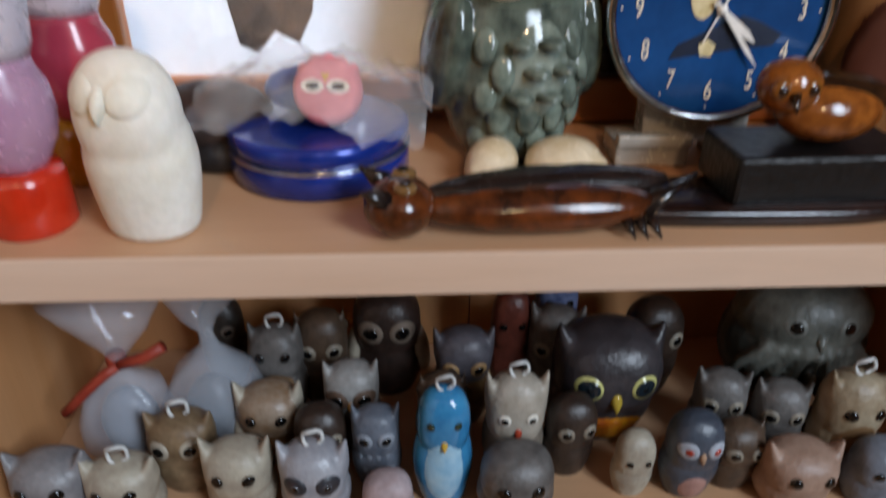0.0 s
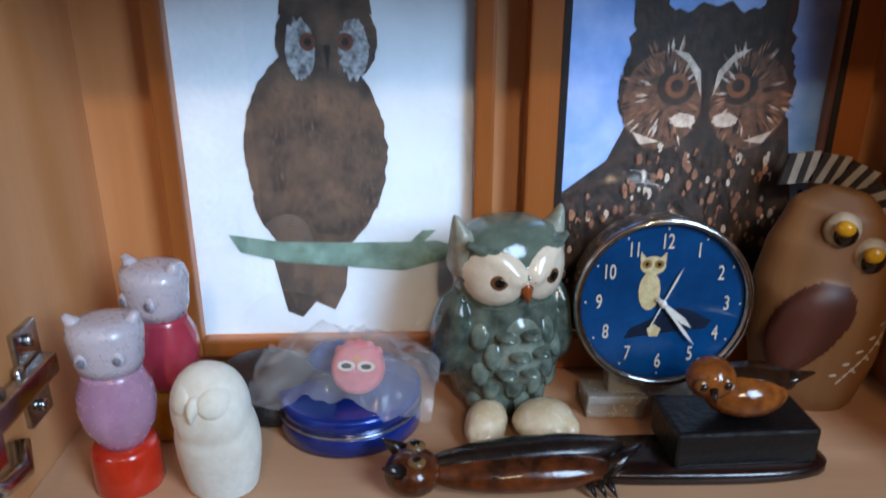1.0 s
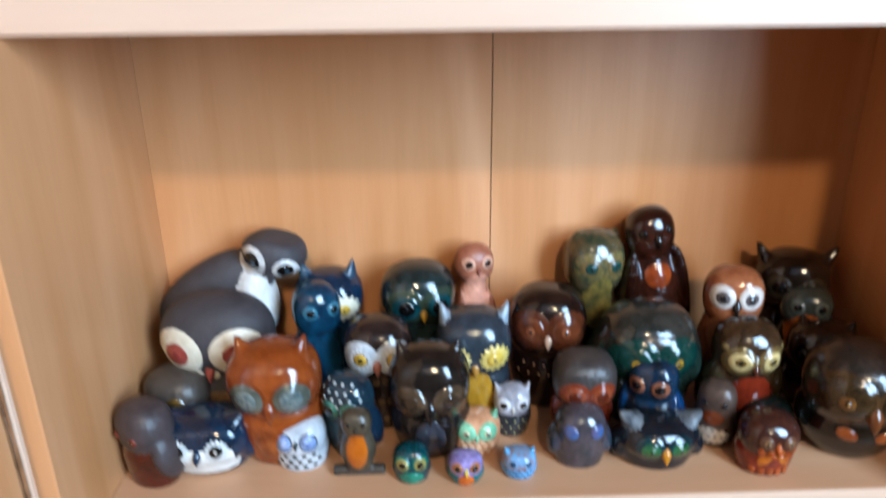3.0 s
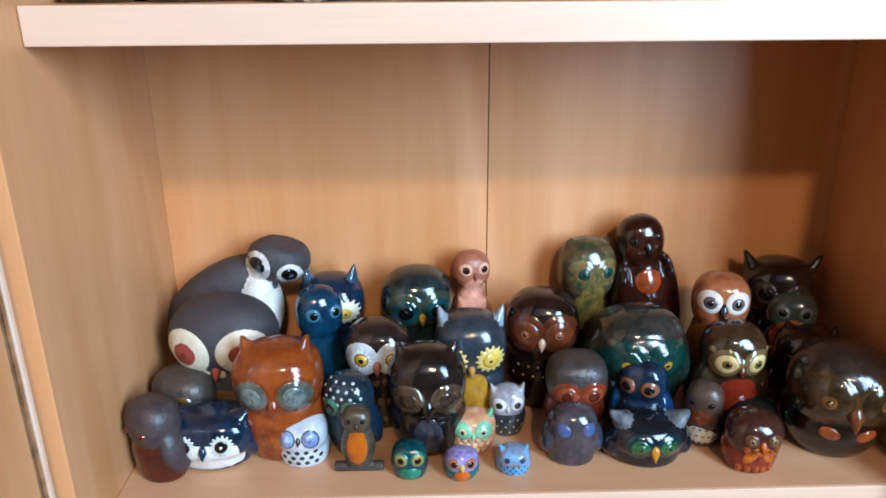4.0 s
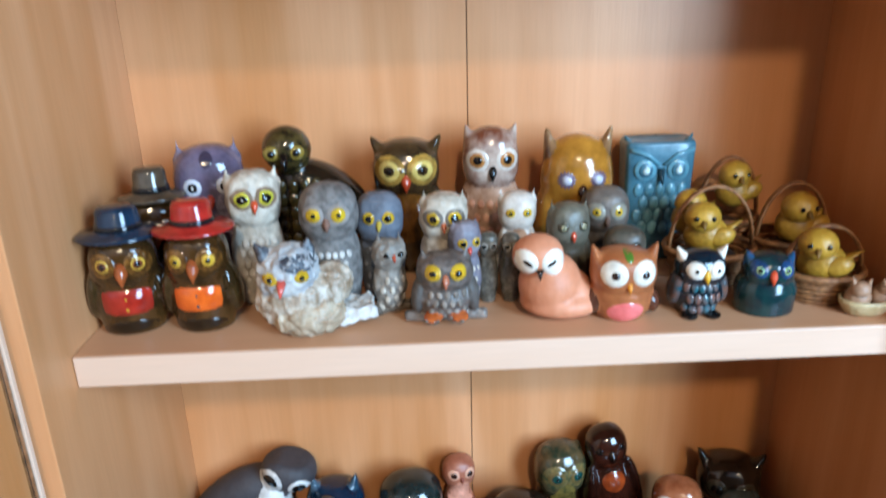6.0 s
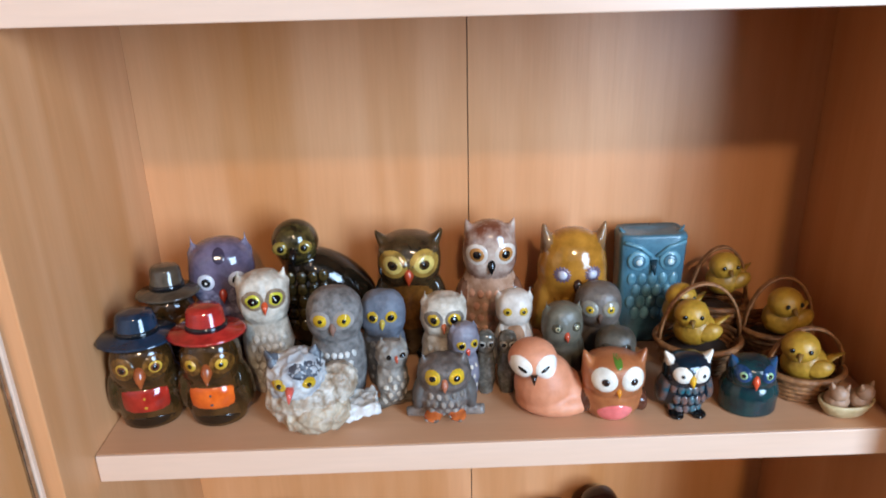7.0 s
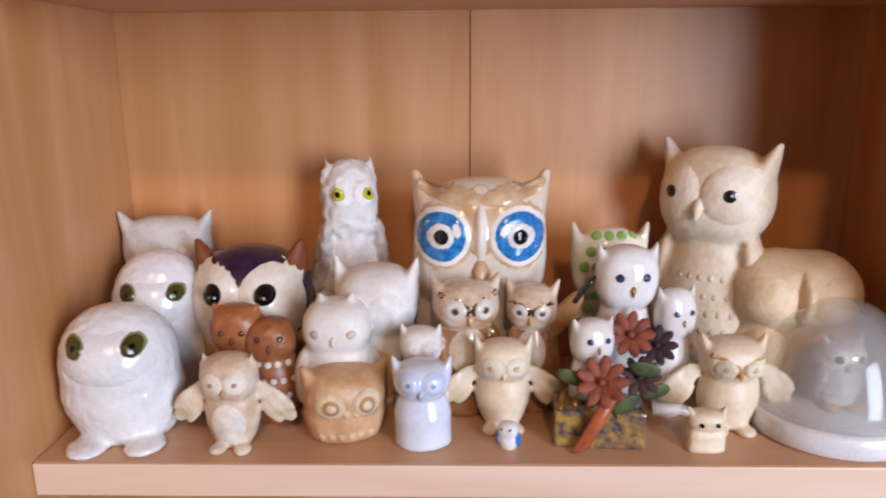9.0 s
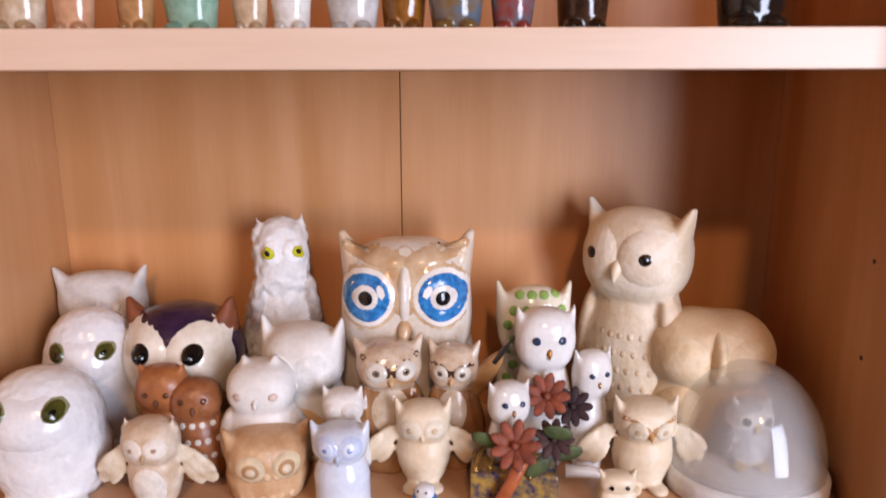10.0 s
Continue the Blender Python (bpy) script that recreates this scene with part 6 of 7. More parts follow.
for s in (-1, 1):
    flat_poly(bm, [(-0.0085 + s * 0.004, 0.031), (-0.0085 + s * 0.0085, 0.029), (-0.0085 + s * 0.0085, 0.036)], -0.0018, 0)
    flat_poly(bm, oval(-0.0085 + s * 0.004, 0.0275, 0.0032, 0.003, 14), -0.0021, 1)
    flat_poly(bm, oval(-0.0085 + s * 0.004, 0.0275, 0.0013, 0.0013, 10), -0.0022, 2)
flat_poly(bm, [(-0.0045 + 0.005 * math.cos(radians(90 + 72 * k)), -0.020 + 0.005 * math.sin(radians(90 + 72 * k))) for k in range(5)], -0.0018, 0)
flat_poly(bm, [(0.004, -0.006), (0.012, -0.003), (0.022, -0.006), (0.034, -0.012), (0.030, -0.018), (0.012, -0.02), (-0.012, -0.024), (-0.024, -0.026), (-0.02, -0.018)], -0.0016, 3)
part("dial_print", bm, [mat("#cfc49c", 0.5, "#b0a070", 200, 0.0, name="cream_print"), mat("#8a6a34", 0.5, name="tan_print"), BLACK, mat("#0a1a33", 0.4, name="dark_print")], face, "small printed owl and moon on dial")
bm = bmesh.new()
box(bm, (-0.047, -0.006, -0.0845), (-0.006, 0.030, -0.0720), bev=0.002)
box(bm, (-0.047, -0.010, -0.0720), (-0.006, -0.002, -0.0660), bev=0.001)
part("foot", bm, STAND, clock, "bright chrome stand")
bm = bmesh.new()
box(bm, (0.010, -0.006, -0.0845), (0.047, 0.030, -0.0720), bev=0.002)
box(bm, (-0.03, 0.008, -0.0740), (0.03, 0.028, -0.0500), bev=0.002)
part("foot", bm, STAND, clock, "bright chrome stand")

# grey-green standing owl
SAGE = G("#5f6a60", "#343d38", scale=70, rough=0.1)
owl("tall grey-green glazed owl with white feet", 0.0080, 0.114, Z1, 0.088, 0.149, SAGE, yaw=17, head=G("#6a786c", "#4a564e", rough=0.1, scale=40), ears="cat", ear=(0.86, 0.07), ear_m=G("#a8aca0", "#7f877c"), hh=0.22, hw=0.84, eye=(0.42, 0.715, 0.225), brow=G("#6a786c", "#4a564e", rough=0.1), ring=G("#dcd2c0", "#cfc2ac", rough=0.12), iris=G("#6a4a2c"), pupil=BLACK, ir=0.42, pr=0.26, fine=50, marks=((G("#8a948a", "#566258"), 0, 0.40, 0.20, 0.30, 0, 0.02),), beak=G("#8f4a20"), bk=(0.68, 0.12), wing=G("#566258", "#313a35"), wg=(0.44, 0.24), scales=G("#77857a", "#3f4a44"), sc=(5, 4, 0.13), bb=0.6, bh=0.88)
f = Fig()
fm = f.mi(G("#dcccb0", "#cbb48f", rough=0.25, scale=60))
for s, a in ((-1, -18), (1, 32)):
    c = Vector((s * 0.019, -0.010, 0.012))
    r = Euler((0, 0, radians(a))).to_matrix()
    w = 0.022 if s > 0 else 0.014
    ell(f.bm, c, (w, 0.019, 0.012), fm, r, 18, 12)
    for k in (-1, 0, 1):
        ell(f.bm, c + r @ Vector((k * w * 0.55, -0.010, -0.003)), (w * 0.36, 0.014, 0.008), fm, r @ Euler((0, 0, radians(k * -18))).to_matrix(), 12, 8)
f.meld(0.0014, 4)
f.done("owl_feet_base", "cream leaf-shaped feet under the green owl", "figurine base", pose(0.014, 0.084, Z1))

# blue tin with bag
tin = thing("round_tin", "shallow round bright blue tin with a lid", "tin", (-0.0975, 0.0985, Z1), 0)
TINBLUE = mat("#16389c", 0.22, "#0f2a7c", 30, 0.03, metal=0.35, coat=0.6, name="blue_lacquer")
bm = bmesh.new()
lathe(bm, [(0.0465, 0), (0.0490, 0.0015), (0.0490, 0.0130), (0.0485, 0.0140)], 0, seg=56)
part("body", bm, TINBLUE, tin, smooth=True)
bm = bmesh.new()
lathe(bm, [(0.0488, 0.0142), (0.0498, 0.0150), (0.0498, 0.0160), (0.0488, 0.0166)], 0, seg=56)
part("seam", bm, mat("#b4b8c4", 0.2, "#8f94a4", 60, 0.0, metal=0.9, name="bare_tin"), tin, "bare silver rim line", smooth=True)
bm = bmesh.new()
lathe(bm, [(0.0490, 0.0168), (0.0492, 0.0260), (0.0478, 0.0275), (0.0440, 0.0278), (0.0001, 0.0272)], 0, seg=56)
part("lid", bm, TINBLUE, tin, smooth=True)
er = thing("eraser", "round pink eraser with two printed eyes", "eraser", (-0.0905, 0.079, Z1 + 0.0280), -6)
er.matrix_world = pose(-0.0905, 0.079, Z1 + 0.0295, -24, 0, -6)
bm = bmesh.new()
vs = lathe(bm, [(0.0155, 0), (0.0175, 0.002), (0.0180, 0.006), (0.0170, 0.0125), (0.014, 0.0142), (0.0001, 0.0142)], 0, seg=30)
bmesh.ops.transform(bm, matrix=pose(0, 0.006, 0.0185, 90, 0, 0), verts=vs)
for k in range(5):
    ell(bm, ((k - 2) * 0.006, 0, 0.0335 - 0.0012 * (k - 2) ** 2), (0.0042, 0.006, 0.0042), 0, None, 10, 6)
bmesh.ops.recalc_face_normals(bm, faces=list(bm.faces))
part("block", bm, M("#d8868c", "#c8747c", 0.6, bump=0.05, sss=0.1), er, smooth=True)
bm = bmesh.new()
for s in (-1, 1):
    flat_poly(bm, oval(s * 0.0065, 0.0200, 0.0060, 0.0035, 16), -0.0085, 0)
    flat_poly(bm, oval(s * 0.0065, 0.0200, 0.0035, 0.0018, 12), -0.0088, 1)
flat_poly(bm, [(-0.0025, 0.0265), (0.0025, 0.0265), (0, 0.022)], -0.0087, 2)
part("printed_face", bm, [WHITE_EYE, BLACK, G("#d9a83a")], er)
bl = Fig()
ell(bl.bm, (0, 0, 0.012), (0.021, 0.015, 0.012), bl.mi(M("#2450a8", "#183c88", 0.4)), None, 18, 10)
bl.done("blue_eraser", "blue rounded eraser inside a plastic bag", "eraser", pose(-0.106, 0.112, Z1 + 0.0278))
FILM = film_mat("clear_film", 0.16, 0.16)
bm = bmesh.new()
N = 26
grid = []
random.seed(11)
for i in range(N + 1):
    row = []
    for j in range(N + 1):
        u, v = i / N - 0.5, j / N - 0.5
        x, y = u * 0.122 + v * 0.016, v * 0.092 - u * 0.016
        r2 = (u * 2) ** 2 + (v * 2) ** 2
        zz = 0.0345 + 0.028 * max(0, 1 - r2 * 0.62) ** 1.0 + 0.010 * noise.noise((u * 8, v * 8, 1.5)) + 0.005 * noise.noise((u * 24, v * 24, 4.5))
        row.append(bm.verts.new((x, y, zz)))
    grid.append(row)
for i in range(N):
    for j in range(N):
        bm.faces.new((grid[i][j], grid[i + 1][j], grid[i + 1][j + 1], grid[i][j + 1]))
bag = finish("plastic_bag", bm, [FILM])
bag.matrix_world = pose(-0.0965, 0.094, Z1)
tagged(bag, "crumpled clear plastic bag over a blue tin", "plastic bag")

# owl-shaped bottles
def owl_bottle(label, x, y, h, glassm, headm, capm, yaw):
    b = thing("owl_bottle", label, "bottle", (x, y, Z1), yaw, "owl-shaped pink bottles")
    k = h / 0.112
    bm = bmesh.new()
    lathe(bm, [(0.0195 * k, 0), (0.0205 * k, 0.002 * k), (0.0195 * k, 0.026 * k), (0.0175 * k, 0.030 * k), (0.001, 0.030 * k)], 0, seg=30)
    part("cap", bm, capm, b, smooth=True)
    bm = bmesh.new()
    lathe(bm, [(0.013 * k, 0.0295 * k), (0.015 * k, 0.034 * k), (0.0205 * k, 0.044 * k), (0.0225 * k, 0.056 * k), (0.0215 * k, 0.067 * k), (0.0175 * k, 0.076 * k), (0.017 * k, 0.080 * k)], 0, 1, 0.9, 30)
    part("flask", bm, glassm, b, "pink tinted frosted flask", smooth=True)
    bm = bmesh.new()
    lathe(bm, [(0.0168 * k, 0.079 * k), (0.0195 * k, 0.086 * k), (0.0205 * k, 0.096 * k), (0.0215 * k, 0.104 * k), (0.0195 * k, 0.110 * k), (0.011 * k, 0.112 * k), (0.0005, 0.1115 * k)], 0, 1, 0.88, 30)
    for s in (-1, 1):
        cone(bm, (s * 0.0125 * k, 0, 0.104 * k), (s * 0.0195 * k, -0.002 * k, 0.1155 * k), 0.0075 * k, 0, r2=0.002 * k, seg=12)
    hd = part("head", bm, headm, b, "whitish frosted owl head", smooth=True)
    for s in (-1, 1):
        bm = bmesh.new()
        ell(bm, (s * 0.0095 * k, -0.0155 * k, 0.093 * k), (0.0042 * k, 0.002 * k, 0.0046 * k), 0, None, 12, 7)
        ell(bm, (s * 0.0095 * k, -0.0172 * k, 0.0925 * k), (0.0023 * k, 0.0012 * k, 0.0026 * k), 1, None, 10, 6)
        part("eye", bm, [headm, mat("#7a7c8c", 0.3, "#5c5e6c", 60, 0.0, name="smoky_print")], hd, smooth=True)
    return b


PINKFROST = mat("#d6b2cc", 0.25, "#c89ec0", 20, 0.0, trans=0.45, coat=0.4, name="pink_frost")
LILAC = mat("#d6d2de", 0.28, "#cbc5d3", 20, 0.0, trans=0.3, coat=0.4, name="lilac_frost")
ROSE = mat("#cc5064", 0.22, "#c04058", 20, 0.0, trans=0.4, coat=0.4, name="rose_frost")
owl_bottle("frosted pink owl bottle standing on a red cap", -0.2265, 0.034, 0.111, PINKFROST, LILAC, mat("#c93016", 0.2, "#b02710", 40, 0.02, coat=0.5, name="red_plastic"), 6)
owl_bottle("rose red owl bottle standing on a yellow cap", -0.2180, 0.094, 0.119, ROSE, LILAC, mat("#cc8a1c", 0.25, "#b87812", 40, 0.02, coat=0.5, name="yellow_plastic"), -25)
owl("plain ivory white moulded soap owl", -0.1690, 0.029, Z1, 0.052, 0.085, mat("#e8e6de", 0.55, "#dcd8ca", 40, 0.12, sss=0.2, name="ivory_soap"), yaw=-14, hw=0.90, hh=0.34, beak=mat("#e2e0d6", 0.55, "#d6d2c2", 40, 0.12, sss=0.2, name="ivory_soap"), bk=(0.74, 0.16), eye=(0.40, 0.76, 0.17), ring=mat("#e2e0d6", 0.55, "#d6d2c2", 40, 0.12, sss=0.2, name="ivory_soap"), pupil=None, flat=0.08, hp=2.2, bb=0.82, bh=0.94)
# dark leather pouch behind the soap
f = Fig()
ell(f.bm, (0, 0, 0.022), (0.036, 0.028, 0.022), f.mi(M("#33211a", "#1c120e", 0.55, scale=60)), None, 22, 14)
ell(f.bm, (0.008, -0.012, 0.010), (0.030, 0.022, 0.012), f.mi(M("#1c1412", "#0f0b0a", 0.6)), None, 18, 10)
f.done("leather_pouch", "dark brown rounded leather pouch lying flat", "pouch", pose(-0.158, 0.112, Z1, 0, 0, 10), "", 0.001, 60)

# driftwood owl
DRIFT = wood("#94683c", "#6a4626", 2, 0.5, "driftwood")
drift = Fig()
bm = drift.bm
dm, dk = drift.mi(DRIFT), drift.mi(wood("#5a2c1c", "#3a1a10", 2, 0.5, "red_heartwood"))
lathe(bm, [(0.030, 0), (0.038, 0.012), (0.045, 0.045), (0.047, 0.085), (0.042, 0.120), (0.031, 0.146), (0.016, 0.158), (0.002, 0.160)], dm, 1, 0.55, 32, lean=(-0.10, 0.0))
ell(bm, (-0.020, -0.021, 0.066), (0.024, 0.011, 0.038), dk, Euler((0, radians(22), 0)).to_matrix(), 20, 12)
rough_up(bm, 0.0035, 26, 1.7)
bm = drift.meld(0.0022, 5)
SPRIG = M("#cfc6b4", "#b0a48e", 0.6)
for k in range(9):
    drift.paint(0.012 + 0.0030 * k, 0.030 + 0.0052 * k, 0.0011, 0.0032, SPRIG, -30, n=10)
    drift.paint(0.012 + 0.0030 * k + (0.005 if k % 2 else -0.005), 0.034 + 0.0052 * k, 0.0013, 0.0030, SPRIG, 50 if k % 2 else -70, n=10)
for x, z in ((-0.019, 0.136), (0.003, 0.122)):
    ell(bm, (x, -0.0195, z), (0.0115, 0.006, 0.0125), drift.mi(M("#b8a890", "#9c8a70", 0.5)), None, 16, 9)
    ell(bm, (x + 0.001, -0.0240, z - 0.002), (0.0075, 0.004, 0.0085), drift.mi(G("#1c120c")), None, 14, 8)
    ell(bm, (x - 0.002, -0.0280, z + 0.003), (0.0062, 0.004, 0.0055), drift.mi(G("#d09a14", "#b8830c")), None, 14, 8)
drift.done("driftwood_owl", "carved driftwood owl with yellow eyes", "owl figurine", pose(0.226, 0.112, Z1, 0, 8, -10), "", 0.0016, 30)
# striped strap behind it
strap = thing("striped_strap", "black and silver striped strap curving behind driftwood", "strap", (0, 0, 0))
dkm, ltm = M("#3a3530", "#262220", 0.5), M("#b4b0a8", "#9a968e", 0.5)
path = [(0.200, 0.7145), (0.222, 0.7165), (0.242, 0.7135), (0.262, 0.7045), (0.276, 0.682), (0.2825, 0.652), (0.2845, 0.622), (0.2850, 0.590), (0.2850, 0.5605)]
pp = []
for (a, b), (c, d) in zip(path, path[1:]):
    for k in range(4):
        pp.append((a + (c - a) * k / 4, b + (d - b) * k / 4))
pp.append(path[-1])
for k in range(len(pp) - 1):
    (a, b), (c, d) = pp[k], pp[k + 1]
    t = Vector((c - a, d - b)).normalized()
    nx, nz = -t.y * 0.0105, t.x * 0.0105
    sk = 0.006
    q = [(a + nx + t.x * sk, b + nz + t.y * sk), (c + nx + t.x * sk, d + nz + t.y * sk), (c - nx, d - nz), (a - nx, b - nz)]
    bm = bmesh.new()
    lo = [bm.verts.new((min(x, 0.2965), 0.140, max(z, Z1))) for x, z in q]
    hi = [bm.verts.new((min(x, 0.2965), 0.143, max(z, Z1))) for x, z in q]
    for vs in (lo, list(reversed(hi)), *[(lo[i], hi[i], hi[(i + 1) % 4], lo[(i + 1) % 4]) for i in range(4)]):
        bm.faces.new(vs)
    bmesh.ops.recalc_face_normals(bm, faces=list(bm.faces))
    part("stripe", bm, (dkm, ltm)[k % 2], strap)

# carved owl lying on a dark plank
DKWOOD = G("#2a1712", "#120b09", rough=0.2, scale=50)
AMBERWOOD = G("#6a3416", "#2c160c", rough=0.16, scale=60)
plank = Fig()
pm = plank.mi(DKWOOD)
lathe(plank.bm, [(0.020, 0), (0.0215, 0.002), (0.0215, 0.007), (0.020, 0.009), (0.0005, 0.009)], pm, 4.1, 1.0, 40, sq=3.0)
plank.done("carving_plank", "long dark stained wooden plank with rounded ends", "plank", pose(0.117, 0.038, Z1, 0, 0, -1))
carv = Fig()
bm = carv.bm
am, dm2 = carv.mi(AMBERWOOD), carv.mi(G("#241a17", "#120d0c", rough=0.25))
ell(bm, (0.012, -0.003, 0.012), (0.058, 0.016, 0.012), am, Euler((0, 0, radians(-2))).to_matrix(), 26, 12)
ell(bm, (0.018, 0.005, 0.0175), (0.062, 0.013, 0.010), dm2, Euler((0, 0, radians(4))).to_matrix(), 24, 10)
ell(bm, (-0.052, -0.002, 0.014), (0.017, 0.017, 0.014), am, None, 18, 12)
for s in (-1, 1):
    cone(bm, (-0.058, s * 0.010, 0.020), (-0.070, s * 0.014, 0.027), 0.006, dm2)
    ell(bm, (-0.050, s * 0.0075 - 0.002, 0.0265), (0.006, 0.0055, 0.003), carv.mi(G("#7a5a34")), None, 12, 7)
    ell(bm, (-0.050, s * 0.0075 - 0.002, 0.0288), (0.003, 0.003, 0.0015), carv.mi(BLACK), None, 10, 6)
cone(bm, (0.060, -0.006, 0.010), (0.092, 0.006, 0.022), 0.009, dm2, flat=0.6)
for k in range(3):
    cone(bm, (0.052 + 0.006 * k, -0.014, 0.008), (0.056 + 0.006 * k, -0.020, 0.001), 0.003, dm2)
carv.done("carved_owl", "glossy brown carved wooden owl lying down", "wood carving", pose(-0.002, 0.0225, Z1 + 0.0005, 0, 0, 3), "", 0.0008, 90)
bb_ = thing("black_block", "black lacquered wooden block standing on the plank", "wood block", (0.149, 0.044, Z1 + 0.0090), 2)
bm = bmesh.new()
box(bm, (-0.045, -0.020, 0), (0.045, 0.024, 0.0245), bev=0.0025)
part("block", bm, M("#060506", "#0b0a0b", 0.4), bb_)
brd = Fig()
bm = brd.bm
a1, a2 = brd.mi(G("#5f3214", "#8a5020", rough=0.12, scale=90)), brd.mi(G("#2a1a10", "#171009", rough=0.15))
ell(bm, (0.004, 0, 0.017), (0.027, 0.017, 0.015), a1, None, 22, 14)
ell(bm, (0.012, 0.003, 0.024), (0.026, 0.014, 0.010), a2, Euler((0, radians(6), 0)).to_matrix(), 20, 10)
ell(bm, (-0.022, -0.003, 0.031), (0.015, 0.014, 0.013), a1, None, 18, 12)
cone(bm, (0.024, 0, 0.024), (0.050, 0.002, 0.026), 0.009, a2, flat=0.6)
for s in (-1, 1):
    ell(bm, (-0.026 + s * 0.0075, -0.0145, 0.033), (0.0048, 0.003, 0.0048), brd.mi(G("#7a4a1c")), None, 12, 7)
    ell(bm, (-0.026 + s * 0.0075, -0.0168, 0.033), (0.0025, 0.002, 0.0025), a2, None, 10, 6)
cone(bm, (-0.026, -0.015, 0.030), (-0.027, -0.021, 0.024), 0.003, a2)
brd.done("bird_carving", "small glossy amber-brown carved owl on black block", "wood carving", pose(0.148, 0.043, Z1 + 0.0325, 0, 0, 6), "", 0.0005, 80)

# door hinge on the side panel
hinge = thing("door_hinge", "chrome concealed cabinet hinge screwed to panel", "hinge", (-HW, 0.0, 0.612), 0)
bm = bmesh.new()
box(bm, (0.0, 0.034, -0.024), (0.0040, 0.060, 0.038), bev=0.001)
part("plate", bm, CHROME, hinge)
bm = bmesh.new()
box(bm, (0.0045, -0.020, 0.002), (0.0140, 0.058, 0.016), bev=0.002)
box(bm, (0.0035, -0.046, -0.012), (0.0180, -0.014, 0.012), bev=0.003)
part("arm", bm, CHROME, hinge)
for y, z in ((0.047, 0.029), (0.047, -0.015), (0.030, 0.0165), (0.008, 0.0165)):
    bm = bmesh.new()
    cone(bm, (0.0035, y, z), (0.0075, y, z), 0.0042, r2=0.0036, seg=14)
    part("screw", bm, CHROME, hinge, smooth=True)
bm = bmesh.new()
tube(bm, [(0.006, -0.04, -0.012), (0.012, -0.02, -0.024), (0.011, 0.004, -0.030), (0.006, 0.014, -0.018)], 0.006, 0, 10)
part("spring", bm, CHROME, hinge, smooth=True)

# -- bottom shelf: ornaments crowded in the shade --
GRP0 = "owl ornaments on the bottom shelf"
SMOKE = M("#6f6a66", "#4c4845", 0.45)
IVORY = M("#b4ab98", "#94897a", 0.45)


def o0(label, x, y, w, h, body, **k):
    return owl(label, clampx(x, w), y, Z0, w, h, body, group=GRP0, **k)


THREAD = M("#d8d8d4", None, 0.6)
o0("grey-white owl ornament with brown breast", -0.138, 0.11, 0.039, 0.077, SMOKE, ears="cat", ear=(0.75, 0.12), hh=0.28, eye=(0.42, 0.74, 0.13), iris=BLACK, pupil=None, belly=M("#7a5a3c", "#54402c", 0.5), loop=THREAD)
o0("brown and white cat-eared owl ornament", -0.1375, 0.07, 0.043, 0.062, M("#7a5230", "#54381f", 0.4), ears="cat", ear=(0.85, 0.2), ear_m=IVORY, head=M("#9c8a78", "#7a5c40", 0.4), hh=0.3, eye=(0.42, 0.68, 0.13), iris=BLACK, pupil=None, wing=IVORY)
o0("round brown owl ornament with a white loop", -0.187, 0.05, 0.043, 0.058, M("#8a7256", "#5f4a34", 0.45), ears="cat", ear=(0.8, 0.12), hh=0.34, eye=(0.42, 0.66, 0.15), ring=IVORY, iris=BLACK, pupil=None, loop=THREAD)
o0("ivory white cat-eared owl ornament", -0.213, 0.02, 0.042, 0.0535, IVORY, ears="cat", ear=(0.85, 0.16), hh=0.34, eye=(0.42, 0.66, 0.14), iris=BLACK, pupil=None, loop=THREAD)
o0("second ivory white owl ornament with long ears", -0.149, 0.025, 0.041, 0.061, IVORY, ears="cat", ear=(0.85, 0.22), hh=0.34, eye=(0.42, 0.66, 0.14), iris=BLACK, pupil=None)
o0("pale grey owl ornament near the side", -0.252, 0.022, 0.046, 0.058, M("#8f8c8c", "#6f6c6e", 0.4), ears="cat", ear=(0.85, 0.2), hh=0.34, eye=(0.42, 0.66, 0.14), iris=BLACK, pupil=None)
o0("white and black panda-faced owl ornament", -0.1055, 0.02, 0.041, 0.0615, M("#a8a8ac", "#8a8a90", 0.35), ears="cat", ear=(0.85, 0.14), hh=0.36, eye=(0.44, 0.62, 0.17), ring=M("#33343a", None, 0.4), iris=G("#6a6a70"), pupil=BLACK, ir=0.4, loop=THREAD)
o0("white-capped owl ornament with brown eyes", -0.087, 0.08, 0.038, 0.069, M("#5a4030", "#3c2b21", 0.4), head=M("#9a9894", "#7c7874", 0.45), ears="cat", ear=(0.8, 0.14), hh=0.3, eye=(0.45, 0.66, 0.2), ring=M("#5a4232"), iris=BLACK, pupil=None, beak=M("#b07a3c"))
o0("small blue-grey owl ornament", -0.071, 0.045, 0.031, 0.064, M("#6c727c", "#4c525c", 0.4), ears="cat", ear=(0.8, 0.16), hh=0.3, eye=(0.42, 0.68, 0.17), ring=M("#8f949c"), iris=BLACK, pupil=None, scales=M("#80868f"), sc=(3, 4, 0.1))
o0("glossy sky blue owl ornament with white belly", -0.0315, 0.03, 0.036, 0.0865, G("#3a8ab4", "#2470a0"), hh=0.26, hw=0.86, eye=(0.42, 0.76, 0.1), iris=G("#2c3a2c"), pupil=None, belly=G("#a4c8d8", "#7fb0cc"), bl=(0.34, 0.3, 0.3), loop=THREAD, beak=G("#d0a848"))
